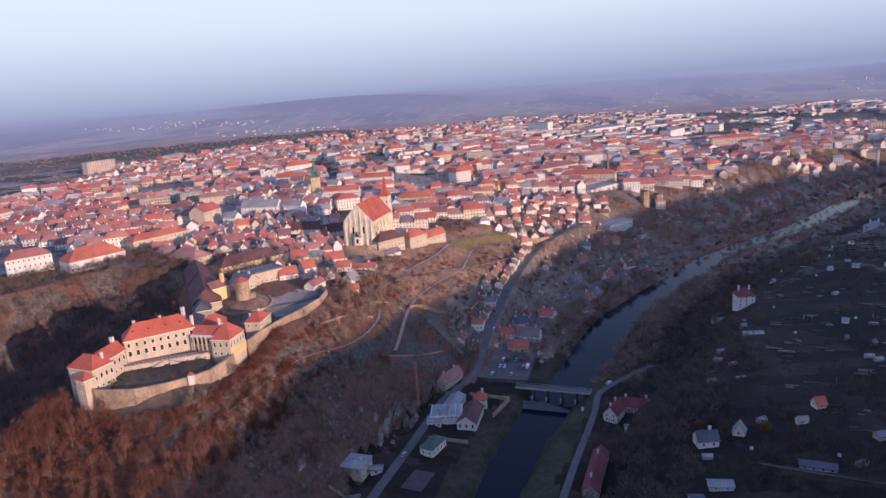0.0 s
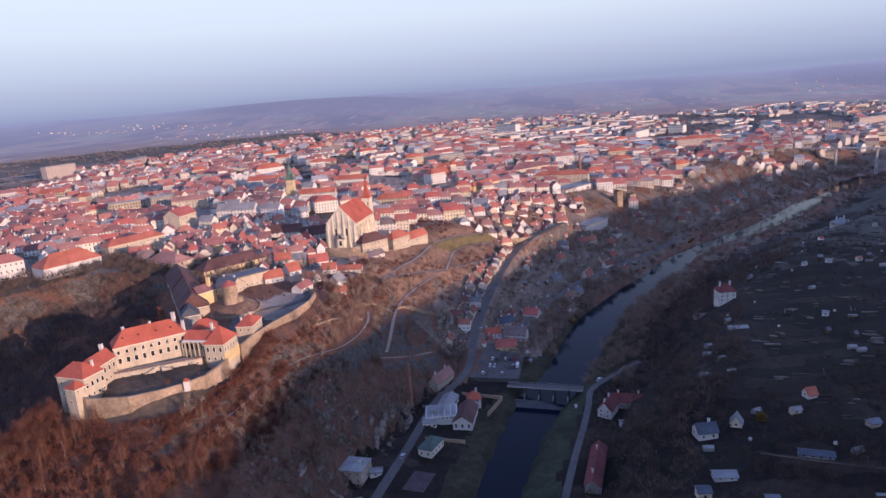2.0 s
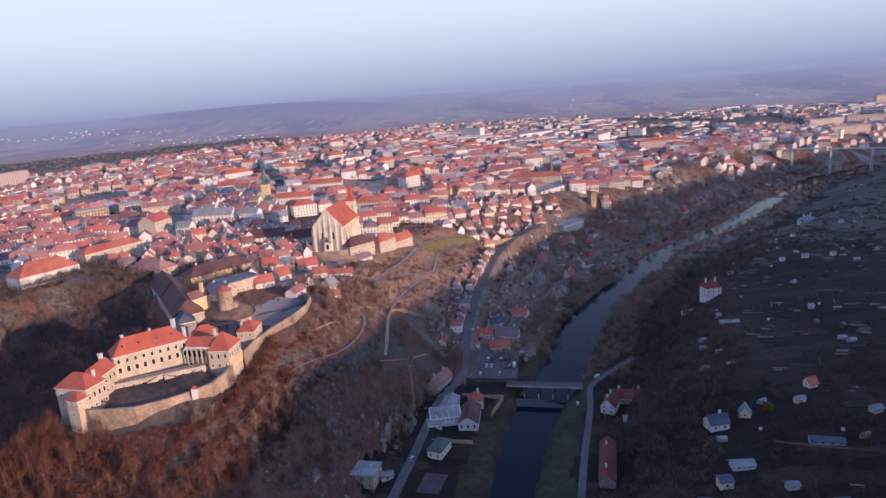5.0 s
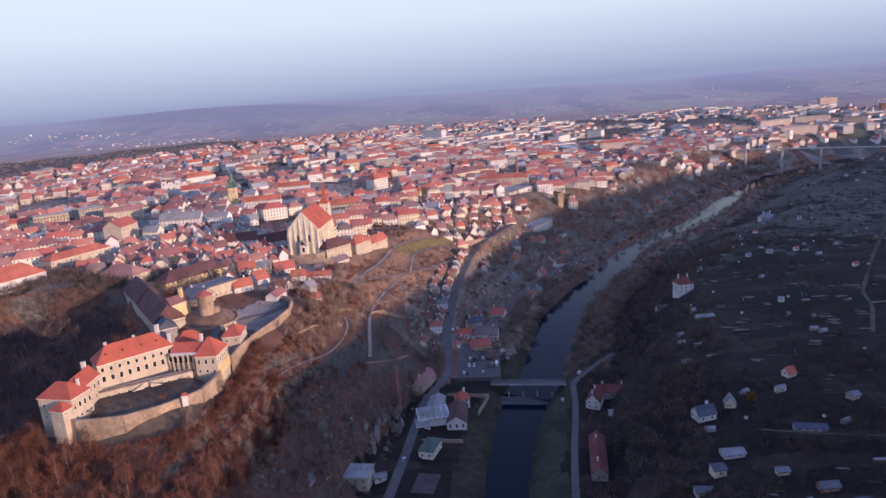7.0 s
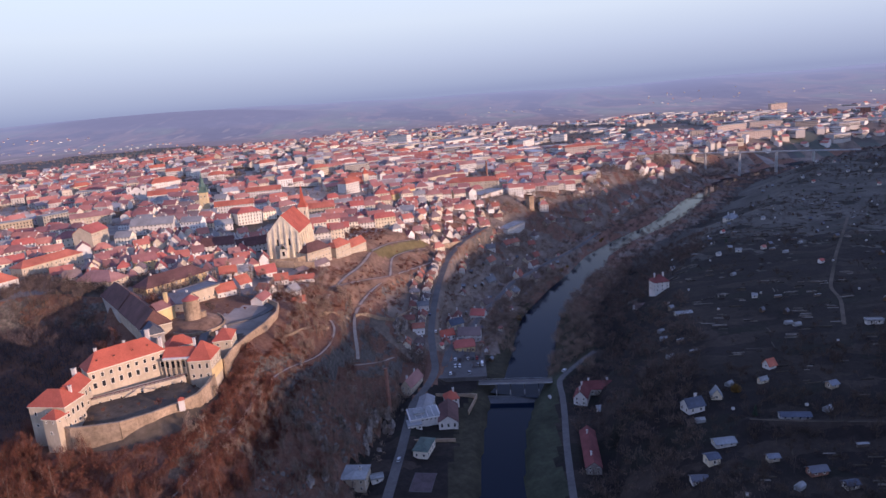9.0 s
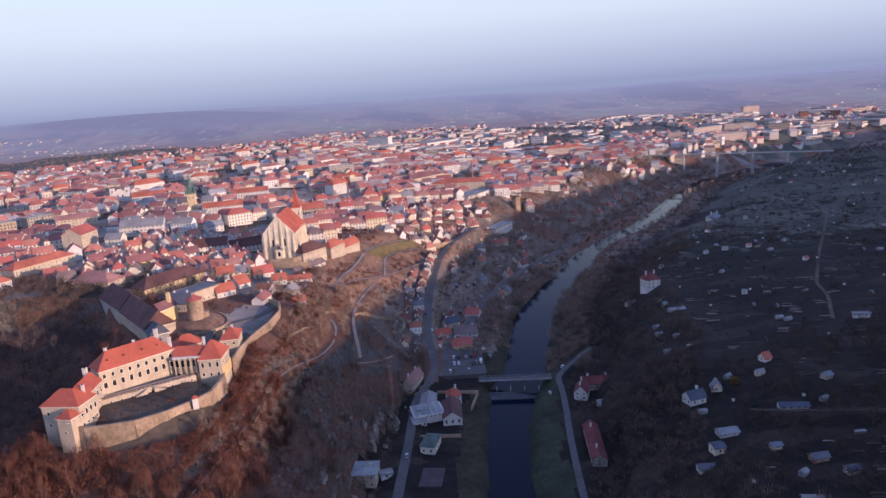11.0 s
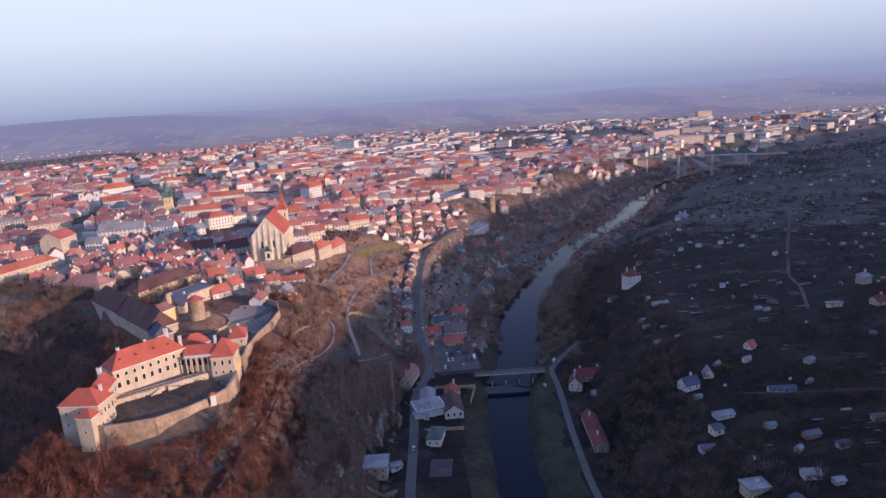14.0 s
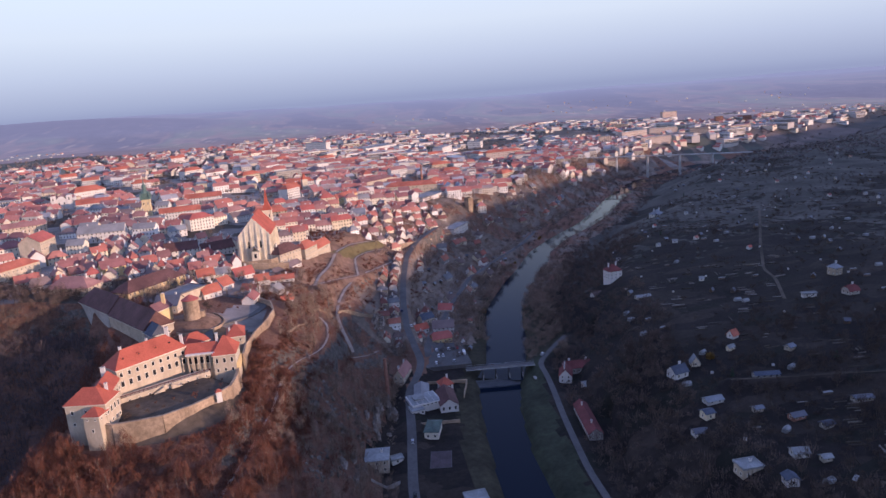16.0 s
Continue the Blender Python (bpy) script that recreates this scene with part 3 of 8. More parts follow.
def strip(name, line, half, material, lift, label, category, every=6.0, kind="structure", thick=0.0, flat=False):
    """A ribbon laid along a line of (x, y, z)."""
    P = np.array(line, float)
    pts = [P[0]]
    for a, b in zip(P[:-1], P[1:]):
        k = max(1, int(np.hypot(*(b - a)[:2]) / every))
        pts += [a + (b - a) * s / k for s in range(1, k + 1)]
    pts = np.array(pts)
    for _ in range(2):
        pts[1:-1] = (pts[:-2] + 2 * pts[1:-1] + pts[2:]) / 4
    t = np.gradient(pts[:, :2], axis=0)
    t /= np.linalg.norm(t, axis=1)[:, None] + 1e-9
    nrm = np.stack([t[:, 1], -t[:, 0]], 1)
    verts, faces = [], []
    for p, q in zip(pts, nrm):
        for s in (-1, 1):
            verts.append((p[0] + s * half * q[0], p[1] + s * half * q[1], p[2] + lift))
    n = len(verts)
    if thick:
        verts += [(x, y, z - thick) for x, y, z in verts]
    for k in range(len(pts) - 1):
        a = 2 * k
        faces.append((a, a + 1, a + 3, a + 2))
        if thick:
            faces += [(n + a, n + a + 2, n + a + 3, n + a + 1), (a, a + 2, n + a + 2, n + a), (a + 1, n + a + 1, n + a + 3, a + 3)]
    ob = mesh_object(name, verts, faces, [material])
    return tagged(ob, label, category, kind=kind)


def build_river():
    low = [(x, y, 0.0) for x, y, w in RIVER if y <= WEIR_Y]
    low[-1] = (-49, WEIR_Y, 0.0)
    high = [(-49, WEIR_Y + 0.6, 2.0)] + [(x, y, 2.0) for x, y, w in RIVER if y > WEIR_Y]
    strip("water", low, 17.0, M_WATER, 0.0, "dark still river pool below the weir", "river")
    strip("water", high, 16.0, M_WATER, 0.0, "blue-grey river reach above the weir", "river")


build_ground()
build_river()
strip("road", ROAD_MAIN, 2.6, M_ASPHALT, 0.1, "worn asphalt valley road climbing to the town", "road")
strip("road", ROAD_EAST, 1.8, M_ASPHALT, 0.1, "narrow asphalt road along the far bank", "road")
strip("road", LANE_RIVER, 2.2, M_ASPHALT, 0.1, "narrow riverside lane past the cottages", "road")
for _line, _half in ((TRACK_ZIGZAG, 1.3), (TRACK_LOWER, 1.1), (TRACK_SLOPE, 0.7), (TRACK_MEADOW, 1.3), (TRACK_CROSS, 0.9), (TRACK_QUARRY, 1.3), (TRACK_HILL, 0.5), (TRACK_FIELD, 1.2)):
    strip("footpath", _line, _half, G_YARD if _line in (TRACK_HILL, TRACK_FIELD) else M_TRACK, 0.15, "pale gravel footpath on the slope", "path")


# ---- building kit ----
class Kit:
    """Collects the faces of one mesh, with a material slot each."""

    def __init__(self):
        self.v, self.f, self.s = [], [], []

    def poly(self, pts, slot=0):
        n = len(self.v)
        self.v += [tuple(p) for p in pts]
        self.f.append(tuple(range(n, n + len(pts))))
        self.s.append(slot)

    def solid(self, low, high, slot=0):
        """A closed prism between two rings of points that run counter-clockwise seen from above."""
        n, k = len(self.v), len(low)
        self.v += [tuple(p) for p in low] + [tuple(p) for p in high]
        for i in range(k):
            j = (i + 1) % k
            self.f.append((n + i, n + j, n + k + j, n + k + i))
            self.s.append(slot)
        self.f += [tuple(n + k + i for i in range(k)), tuple(n + i for i in reversed(range(k)))]
        self.s += [slot, slot]

    def box(self, x0, x1, y0, y1, z0, z1, slot=0):
        self.solid([(x0, y0, z0), (x1, y0, z0), (x1, y1, z0), (x0, y1, z0)], [(x0, y0, z1), (x1, y0, z1), (x1, y1, z1), (x0, y1, z1)], slot)

    def drum(self, x, y, r0, r1, z0, z1, n=16, slot=0):
        ring = lambda r, z: [(x + r * math.cos(6.2832 * k / n), y + r * math.sin(6.2832 * k / n), z) for k in range(n)]
        self.solid(ring(r0, z0), ring(max(r1, 0.01), z1), slot)

    def make(self, name, mats, parent=None, label=""):
        ob = mesh_object(name, self.v, self.f, mats, self.s, parent)
        if label:
            ob["label"] = label
        return ob


def thing(name, x, y, z, turn, label, category, group=""):
    e = new(name)
    e.empty_display_size = 0.5
    e.matrix_basis = pose(x, y, z, 0, 0, turn)
    return tagged(e, label, category, group)


def roof_kit(w, d, rise, kind, over=0.5, thick=0.25):
    """A roof over a w x d plan whose ridge runs along x, its eaves at z = 0."""
    k = Kit()
    a, b, t = w / 2 + over, d / 2 + over, thick
    drop = -over * rise / (d / 2)
    if kind == "flat":
        k.box(-a + 0.2, a - 0.2, -b + 0.2, b - 0.2, 0, 0.35)
        k.box(-a, a, -b, -b + 0.35, -0.1, 0.8), k.box(-a, a, b - 0.35, b, -0.1, 0.8)
        k.box(-a, -a + 0.35, -b + 0.35, b - 0.35, -0.1, 0.8), k.box(a - 0.35, a, -b + 0.35, b - 0.35, -0.1, 0.8)
        return k
    inset = {"gable": 0.0, "hip": min(b, a * 0.92), "half": b * 0.45}[kind]
    if kind == "half":
        zc = rise * 0.55
        yb = b * (1 - (zc - drop) / (rise - drop))
        for s in (-1, 1):
            k.poly([(-a, s * b, drop), (a, s * b, drop), (a, s * yb, zc), (a - inset, 0, rise), (-a + inset, 0, rise), (-a, s * yb, zc)][:: -s])
        for s in (-1, 1):
            k.poly([(s * a, -yb, zc), (s * a, yb, zc), (s * (a - inset), 0, rise)][:: s])
        k.poly([(-a, -b, drop - t), (-a, b, drop - t), (a, b, drop - t), (a, -b, drop - t)])
        k.poly([(-a, -b, drop - t), (a, -b, drop - t), (a, -b, drop), (-a, -b, drop)])
        k.poly([(a, b, drop - t), (-a, b, drop - t), (-a, b, drop), (a, b, drop)])
        return k
    if kind == "gable":
        for s in (-1, 1):
            lo = [(-a, s * b, drop - t), (a, s * b, drop - t), (a, 0, rise - t), (-a, 0, rise - t)][:: -s]
            hi = [(x, y, z + t) for x, y, z in lo]
            k.solid(lo, hi)
        return k
    e = [(-a, -b, drop), (a, -b, drop), (a, b, drop), (-a, b, drop)]
    r = [(-a + inset, 0, rise), (a - inset, 0, rise)]
    k.poly([e[0], e[1], r[1], r[0]]), k.poly([e[2], e[3], r[0], r[1]]), k.poly([e[1], e[2], r[1]]), k.poly([e[3], e[0], r[0]])
    low = [(x, y, z - t) for x, y, z in e]
    for i in range(4):
        j = (i + 1) % 4
        k.poly([low[i], low[j], e[j], e[i]])
    k.poly(low[::-1])
    return k


def wall_kit(w, d, h, rise, kind, below=3.0):
    k = Kit()
    a, b = w / 2, d / 2
    k.box(-a, a, -b, b, -below, h)
    if kind in ("gable", "half"):
        top = rise - 0.3 if kind == "gable" else rise * 0.5
        yt = 0 if kind == "gable" else b * 0.45
        for s in (-1, 1):
            x0, x1 = (a - 0.35, a) if s > 0 else (-a, -a + 0.35)
            if kind == "gable":
                lo = [(x0, -b, h), (x1, -b, h), (x1, b, h), (x0, b, h)]
                hi = [(x0, -0.05, h + top), (x1, -0.05, h + top), (x1, 0.05, h + top), (x0, 0.05, h + top)]
            else:
                lo = [(x0, -b, h), (x1, -b, h), (x1, b, h), (x0, b, h)]
                hi = [(x0, -yt, h + top), (x1, -yt, h + top), (x1, yt, h + top), (x0, yt, h + top)]
            k.solid(lo, hi)
    return k


WINDOW_MESHES = {}


def window_mesh(w, h, surround):
    key = (w, h, surround.name)
    if key not in WINDOW_MESHES:
        k, t = Kit(), 0.16
        ring = lambda g, y: [(-w / 2 - g, y, -g), (w / 2 + g, y, -g), (w / 2 + g, y, h + g), (-w / 2 - g, y, h + g)]
        k.v = ring(t, 0.04) + ring(t, -0.13) + ring(0, -0.13) + ring(0, -0.03)
        for n in range(4):
            m = (n + 1) % 4
            for p in (0, 4, 8):
                k.f.append((p + n, p + m, p + 4 + m, p + 4 + n))
                k.s.append(0)
        k.f.append((12, 13, 14, 15))
        k.s.append(1)
        me = bpy.data.meshes.new("window")
        me.from_pydata(k.v, [], k.f)
        me.materials.append(surround), me.materials.append(M_GLASS)
        me.polygons.foreach_set("material_index", np.array(k.s, dtype=np.int32))
        WINDOW_MESHES[key] = me
    return WINDOW_MESHES[key]


SPLIT = [False]


def pane_mesh(w, h):
    key = (w, h, "pane")
    if key not in WINDOW_MESHES:
        k = Kit()
        ring = lambda y: [(-w / 2, y, 0), (w / 2, y, 0), (w / 2, y, h), (-w / 2, y, h)]
        k.v = ring(-0.05) + ring(-0.02)
        k.f = [(0, 1, 2, 3), (7, 6, 5, 4)] + [(n + 4, (n + 1) % 4 + 4, (n + 1) % 4, n) for n in range(4)]
        me = bpy.data.meshes.new("pane")
        me.from_pydata(k.v, [], k.f)
        me.materials.append(M_GLASS)
        WINDOW_MESHES[key] = me
    return WINDOW_MESHES[key]


def window_row(parent, a, b, z, count, w=1.0, h=1.6, surround=M_FRAME, ends=0.5):
    """Windows set evenly into a wall that runs from a to b (x, y in the thing), outside on the right hand of a to b."""
    (ax, ay), (bx, by) = a, b
    turn = math.degrees(math.atan2(by - ay, bx - ax))
    for k in range(count):
        s = (k + ends) / (count - 1 + 2 * ends) if count > 1 else 0.5
        o = new("window", window_mesh(w, h, surround))
        o.parent = parent
        o.matrix_basis = pose(ax + (bx - ax) * s, ay + (by - ay) * s, z, 0, 0, turn)
        if SPLIT[0]:
            new("pane", pane_mesh(w, h)).parent = o


def pane_row(k, a, b, z, count, w, h):
    """Distant windows: panes standing just proud of the wall, in the wall's own mesh."""
    a, b = np.array(a, float), np.array(b, float)
    u = (b - a) / np.hypot(*(b - a))
    o = np.array((u[1], -u[0])) * 0.06
    for n in range(count):
        m = a + (b - a) * (n + 0.5) / count + o
        p, q = m - u * w / 2, m + u * w / 2
        k.poly([(*p, z), (*q, z), (*q, z + h), (*p, z + h)], 1)


CHIMNEY = {}


def chimney_mesh(h, s=0.55, mat=None):
    key = (h, s, mat)
    if key not in CHIMNEY:
        k = Kit()
        k.box(-s, s, -s * 0.7, s * 0.7, -2.0, h), k.box(-s - 0.12, s + 0.12, -s * 0.7 - 0.12, s * 0.7 + 0.12, h, h + 0.2)
        k.box(-s * 0.6, s * 0.6, -s * 0.4, s * 0.4, h + 0.2, h + 0.45, 1)
        me = bpy.data.meshes.new("chimney")
        me.from_pydata(k.v, [], k.f)
        me.materials.append(mat or M_WHITE), me.materials.append(M_SLATE)
        me.polygons.foreach_set("material_index", np.array(k.s, dtype=np.int32))
        CHIMNEY[key] = me
    return CHIMNEY[key]


def chimney(parent, x, y, z, h=1.4, s=0.55, mat=None):
    o = new("chimney", chimney_mesh(h, s, mat))
    o.parent = parent
    o.matrix_basis = pose(x, y, z)
    return o


TAKEN = []


def building(name, x, y, w, d, h, rise, kind, turn, label, category="house", wall=None, roof=None, floors=2, z=None, win=(0.9, 1.4), gap=3.2, sides="fblr", chimneys=2, below=4.0, group="", rows=None, first=1.1):
    """A house: walls, roof, chimneys and windows; its ridge runs along its own x axis, its front looks to -y."""
    wall, roof = wall or M_WALL, roof or M_TILE
    if z is None:
        c, s = math.cos(radians(turn)), math.sin(radians(turn))
        z = min(ground_z(x + c * p * w / 2 - s * q * d / 2, y + s * p * w / 2 + c * q * d / 2) for p, q in ((0, 0), (1, 1), (1, -1), (-1, 1), (-1, -1))) + 0.3
    e = thing(name, x, y, z, turn, label, category, group)
    TAKEN.append((x, y, w / 2 + 2, d / 2 + 2, turn))
    far = math.hypot(x, y) > 1150
    body = wall_kit(w, d, h, rise, kind, below)
    r = roof_kit(w, d, rise, kind).make("roof", [roof], e)
    r.location.z = h
    a, b, step = w / 2, d / 2, h / floors
    walls = {"f": ((-a, -b), (a, -b), w), "b": ((a, b), (-a, b), w), "r": ((a, -b), (a, b), d), "l": ((-a, b), (-a, -b), d)}
    for s in sides:
        p, q, run = walls[s]
        first = min(first, step * 0.4)
        tall = round(min(win[1], step - first - 0.3), 1)
        for f in range(floors):
            if far:
                pane_row(body, p, q, first + f * step, max(1, int(run / gap)), win[0] * 1.7, tall)
            else:
                window_row(e, p, q, first + f * step, max(1, int(run / gap)), win[0], tall)
    body.make("wall", [wall, M_GLASS], e)
    for k in range(chimneys):
        cx = (-0.3 + 0.6 * k / max(1, chimneys - 1)) * w if chimneys > 1 else 0.2 * w
        chimney(e, cx, 0.6 if kind != "flat" else b * 0.4, h + rise - (0.2 if kind != "flat" else rise))
    return e


# ---- the castle on its rock ----
def hip_between(parent, a, b, depth, eave, ridge_rise, base, roof, wall, hip=(True, True), over=0.6):
    """A wing whose front wall runs from a to b in plan, outside on the right; returns a local frame."""
    (ax, ay), (bx, by) = a, b
    run, turn = math.hypot(bx - ax, by - ay), math.atan2(by - ay, bx - ax)
    f = lambda u, v, z: (ax + math.cos(turn) * u - math.sin(turn) * v, ay + math.sin(turn) * u + math.cos(turn) * v, z)
    k = Kit()
    k.solid([f(0, 0, base), f(run, 0, base), f(run, depth, base), f(0, depth, base)], [f(0, 0, eave), f(run, 0, eave), f(run, depth, eave), f(0, depth, eave)])
    for q in (0, 1):
        if not hip[q]:
            u0, u1 = (run - 0.4, run) if q else (0, 0.4)
            k.solid([f(u0, 0, eave), f(u1, 0, eave), f(u1, depth, eave), f(u0, depth, eave)], [f(u0, depth / 2 - 0.05, eave + ridge_rise - 0.3), f(u1, depth / 2 - 0.05, eave + ridge_rise - 0.3), f(u1, depth / 2 + 0.05, eave + ridge_rise - 0.3), f(u0, depth / 2 + 0.05, eave + ridge_rise - 0.3)])
    k.make("wall", [wall], parent)
    c = Kit()
    c.solid([f(-0.35, -0.35, eave - 0.6), f(run + 0.35, -0.35, eave - 0.6), f(run + 0.35, depth + 0.35, eave - 0.6), f(-0.35, depth + 0.35, eave - 0.6)],
            [f(-0.5, -0.5, eave - 0.12), f(run + 0.5, -0.5, eave - 0.12), f(run + 0.5, depth + 0.5, eave - 0.12), f(-0.5, depth + 0.5, eave - 0.12)])
    c.make("cornice", [M_FRAME], parent)
    k = Kit()
    o, ze, zr, m = over, eave - 0.1, eave + ridge_rise, depth / 2
    e = [f(-o, -o, ze), f(run + o, -o, ze), f(run + o, depth + o, ze), f(-o, depth + o, ze)]
    r0 = f(min(m, run * 0.45) if hip[0] else -o, m, zr)
    r1 = f(run - (min(m, run * 0.45) if hip[1] else -o), m, zr)
    k.poly([e[0], e[1], r1, r0]), k.poly([e[2], e[3], r0, r1]), k.poly([e[1], e[2], r1]), k.poly([e[3], e[0], r0]), k.poly(e[::-1])
    k.make("roof", [roof], parent)
    return f, run


def build_castle():
    e = thing("castle", 0, 0, 0, 0, "cream baroque castle with red tiled hipped roofs on a rock", "castle")
    # long main range
    f, run = hip_between(e, (-248.7, 266.1), (-223.6, 289.6), 12.0, 82.2, 7.0, 60, M_TILE_CASTLE, M_CASTLE)
    p, q = f(0, 0, 0)[:2], f(run, 0, 0)[:2]
    window_row(e, p, q, 78.4, 9, 1.2, 1.9), window_row(e, p, q, 73.6, 9, 1.5, 2.6)
    for u in (5.0, 12.5, 21.0, 28.0):
        x, y, z = f(u, 3.0, 85.4)
        k = Kit()
        k.box(-0.6, 0.6, -0.5, 2.2, -0.3, 0.7), k.box(-0.75, 0.75, -0.7, 2.2, 0.7, 0.85)
        k.box(-0.42, 0.42, -0.56, -0.5, -0.1, 0.55, 1)
        o = k.make("dormer", [M_TILE_CASTLE, M_GLASS], e)
        o.matrix_basis = pose(x, y, z, 0, 0, 43)
    chimney(e, *f(6.2, 6.4, 88.6), 1.6, 0.6), chimney(e, *f(19, 6.4, 88.8), 1.2, 0.5)
    chimney(e, *f(31, 9.5, 87.0), 4.2, 0.9), chimney(e, *f(34, 2.0, 83.5), 4.4, 0.7)
    # lower wing towards the corner pavilion
    f, run = hip_between(e, (-246.6, 250.5), (-247.6, 264.6), 8.5, 78.8, 4.6, 58, M_TILE_CASTLE, M_CASTLE, (False, False))
    p, q = f(0, 0, 0)[:2], f(run, 0, 0)[:2]
    window_row(e, p, q, 74.2, 4, 1.3, 2.3), window_row(e, p, q, 69.8, 4, 1.0, 1.4)
    chimney(e, *f(run - 1.0, 5.5, 82.6), 3.0, 0.9)
    # corner pavilion
    f, run = hip_between(e, (-263.0, 243.2), (-246.0, 240.4), 11.5, 77.9, 5.4, 54, M_TILE_CASTLE, M_CASTLE)
    window_row(e, f(0, 0, 0)[:2], f(run, 0, 0)[:2], 73.6, 3, 1.0, 1.6), window_row(e, f(0, 0, 0)[:2], f(run, 0, 0)[:2], 68.5, 3, 0.9, 1.2)
    window_row(e, f(run, 0, 0)[:2], f(run, 11.5, 0)[:2], 72.6, 4, 1.2, 2.4), window_row(e, f(run, 0, 0)[:2], f(run, 11.5, 0)[:2], 68.2, 4, 1.0, 1.2)
    chimney(e, *f(run - 3.0, 8.5, 81.5), 1.8, 0.6)
    # small round-cornered turret with its own red cap
    f, run = hip_between(e, (-254.2, 237.4), (-247.4, 235.6), 6.4, 74.6, 2.9, 52, M_TILE_CASTLE, M_CASTLE)
    window_row(e, f(0, 0, 0)[:2], f(run, 0, 0)[:2], 72.6, 2, 0.6, 0.8), window_row(e, f(0, 0, 0)[:2], f(run, 0, 0)[:2], 67.4, 1, 0.8, 1.3), window_row(e, f(run, 0, 0)[:2], f(run, 6.4, 0)[:2], 72.6, 2, 0.6, 0.8)
    # low link with an open loggia
    f, run = hip_between(e, (-223.0, 286.6), (-209.0, 286.0), 8.5, 78.6, 4.2, 60, M_TILE_CASTLE, M_CASTLE, (False, False))
    k = Kit()
    for n in range(6):
        k = Kit()
        k.box(-222.4 + n * 2.55, -221.8 + n * 2.55, 284.7, 285.3, 70, 78.3), k.box(-222.6 + n * 2.55, -221.6 + n * 2.55, 284.5, 285.5, 77.6, 78.3)
        k.make("column", [M_CASTLE], e)
    k = Kit()
    k.box(-223, -208.9, 284.4, 286.7, 78.3, 78.9)
    k.make("loggia_beam", [M_FRAME], e)
    window_row(e, f(0, 0, 0)[:2], f(run, 0, 0)[:2], 73.5, 5, 1.5, 3.4), window_row(e, f(0, 0, 0)[:2], f(run, 0, 0)[:2], 68.6, 5, 1.2, 1.8)
    # yellow pavilion on the valley side
    f, run = hip_between(e, (-210.2, 283.6), (-199.6, 283.8), 14.6, 77.6, 7.4, 56, M_TILE_CASTLE, M_CASTLE)
    window_row(e, f(0, 0, 0)[:2], f(run, 0, 0)[:2], 73.4, 3, 1.1, 2.4), window_row(e, f(0, 0, 0)[:2], f(run, 0, 0)[:2], 69.0, 3, 1.0, 1.5)
    window_row(e, f(run, 0, 0)[:2], f(run, 14.6, 0)[:2], 73.2, 5, 0.9, 2.3), window_row(e, f(run, 0, 0)[:2], f(run, 14.6, 0)[:2], 68.6, 5, 0.9, 1.9)
    k = Kit()
    k.box(-199.55, -199.4, 283.7, 298.3, 66.8, 72.2)
    k.make("plinth_panel", [M_YELLOW], e, "yellow painted lower storey")
    chimney(e, -208.5, 290.5, 82.5, 4.0, 0.6)
    # annex behind
    f, run = hip_between(e, (-226.5, 299.5), (-215.5, 305.5), 8.5, 79.0, 4.5, 60, M_TILE_CASTLE, M_CASTLE, (True, True))
    window_row(e, f(run, 0, 0)[:2], f(run, 8.5, 0)[:2], 75.5, 2, 1.0, 1.6)
    TAKEN.append((-227, 268, 26, 30, 0))


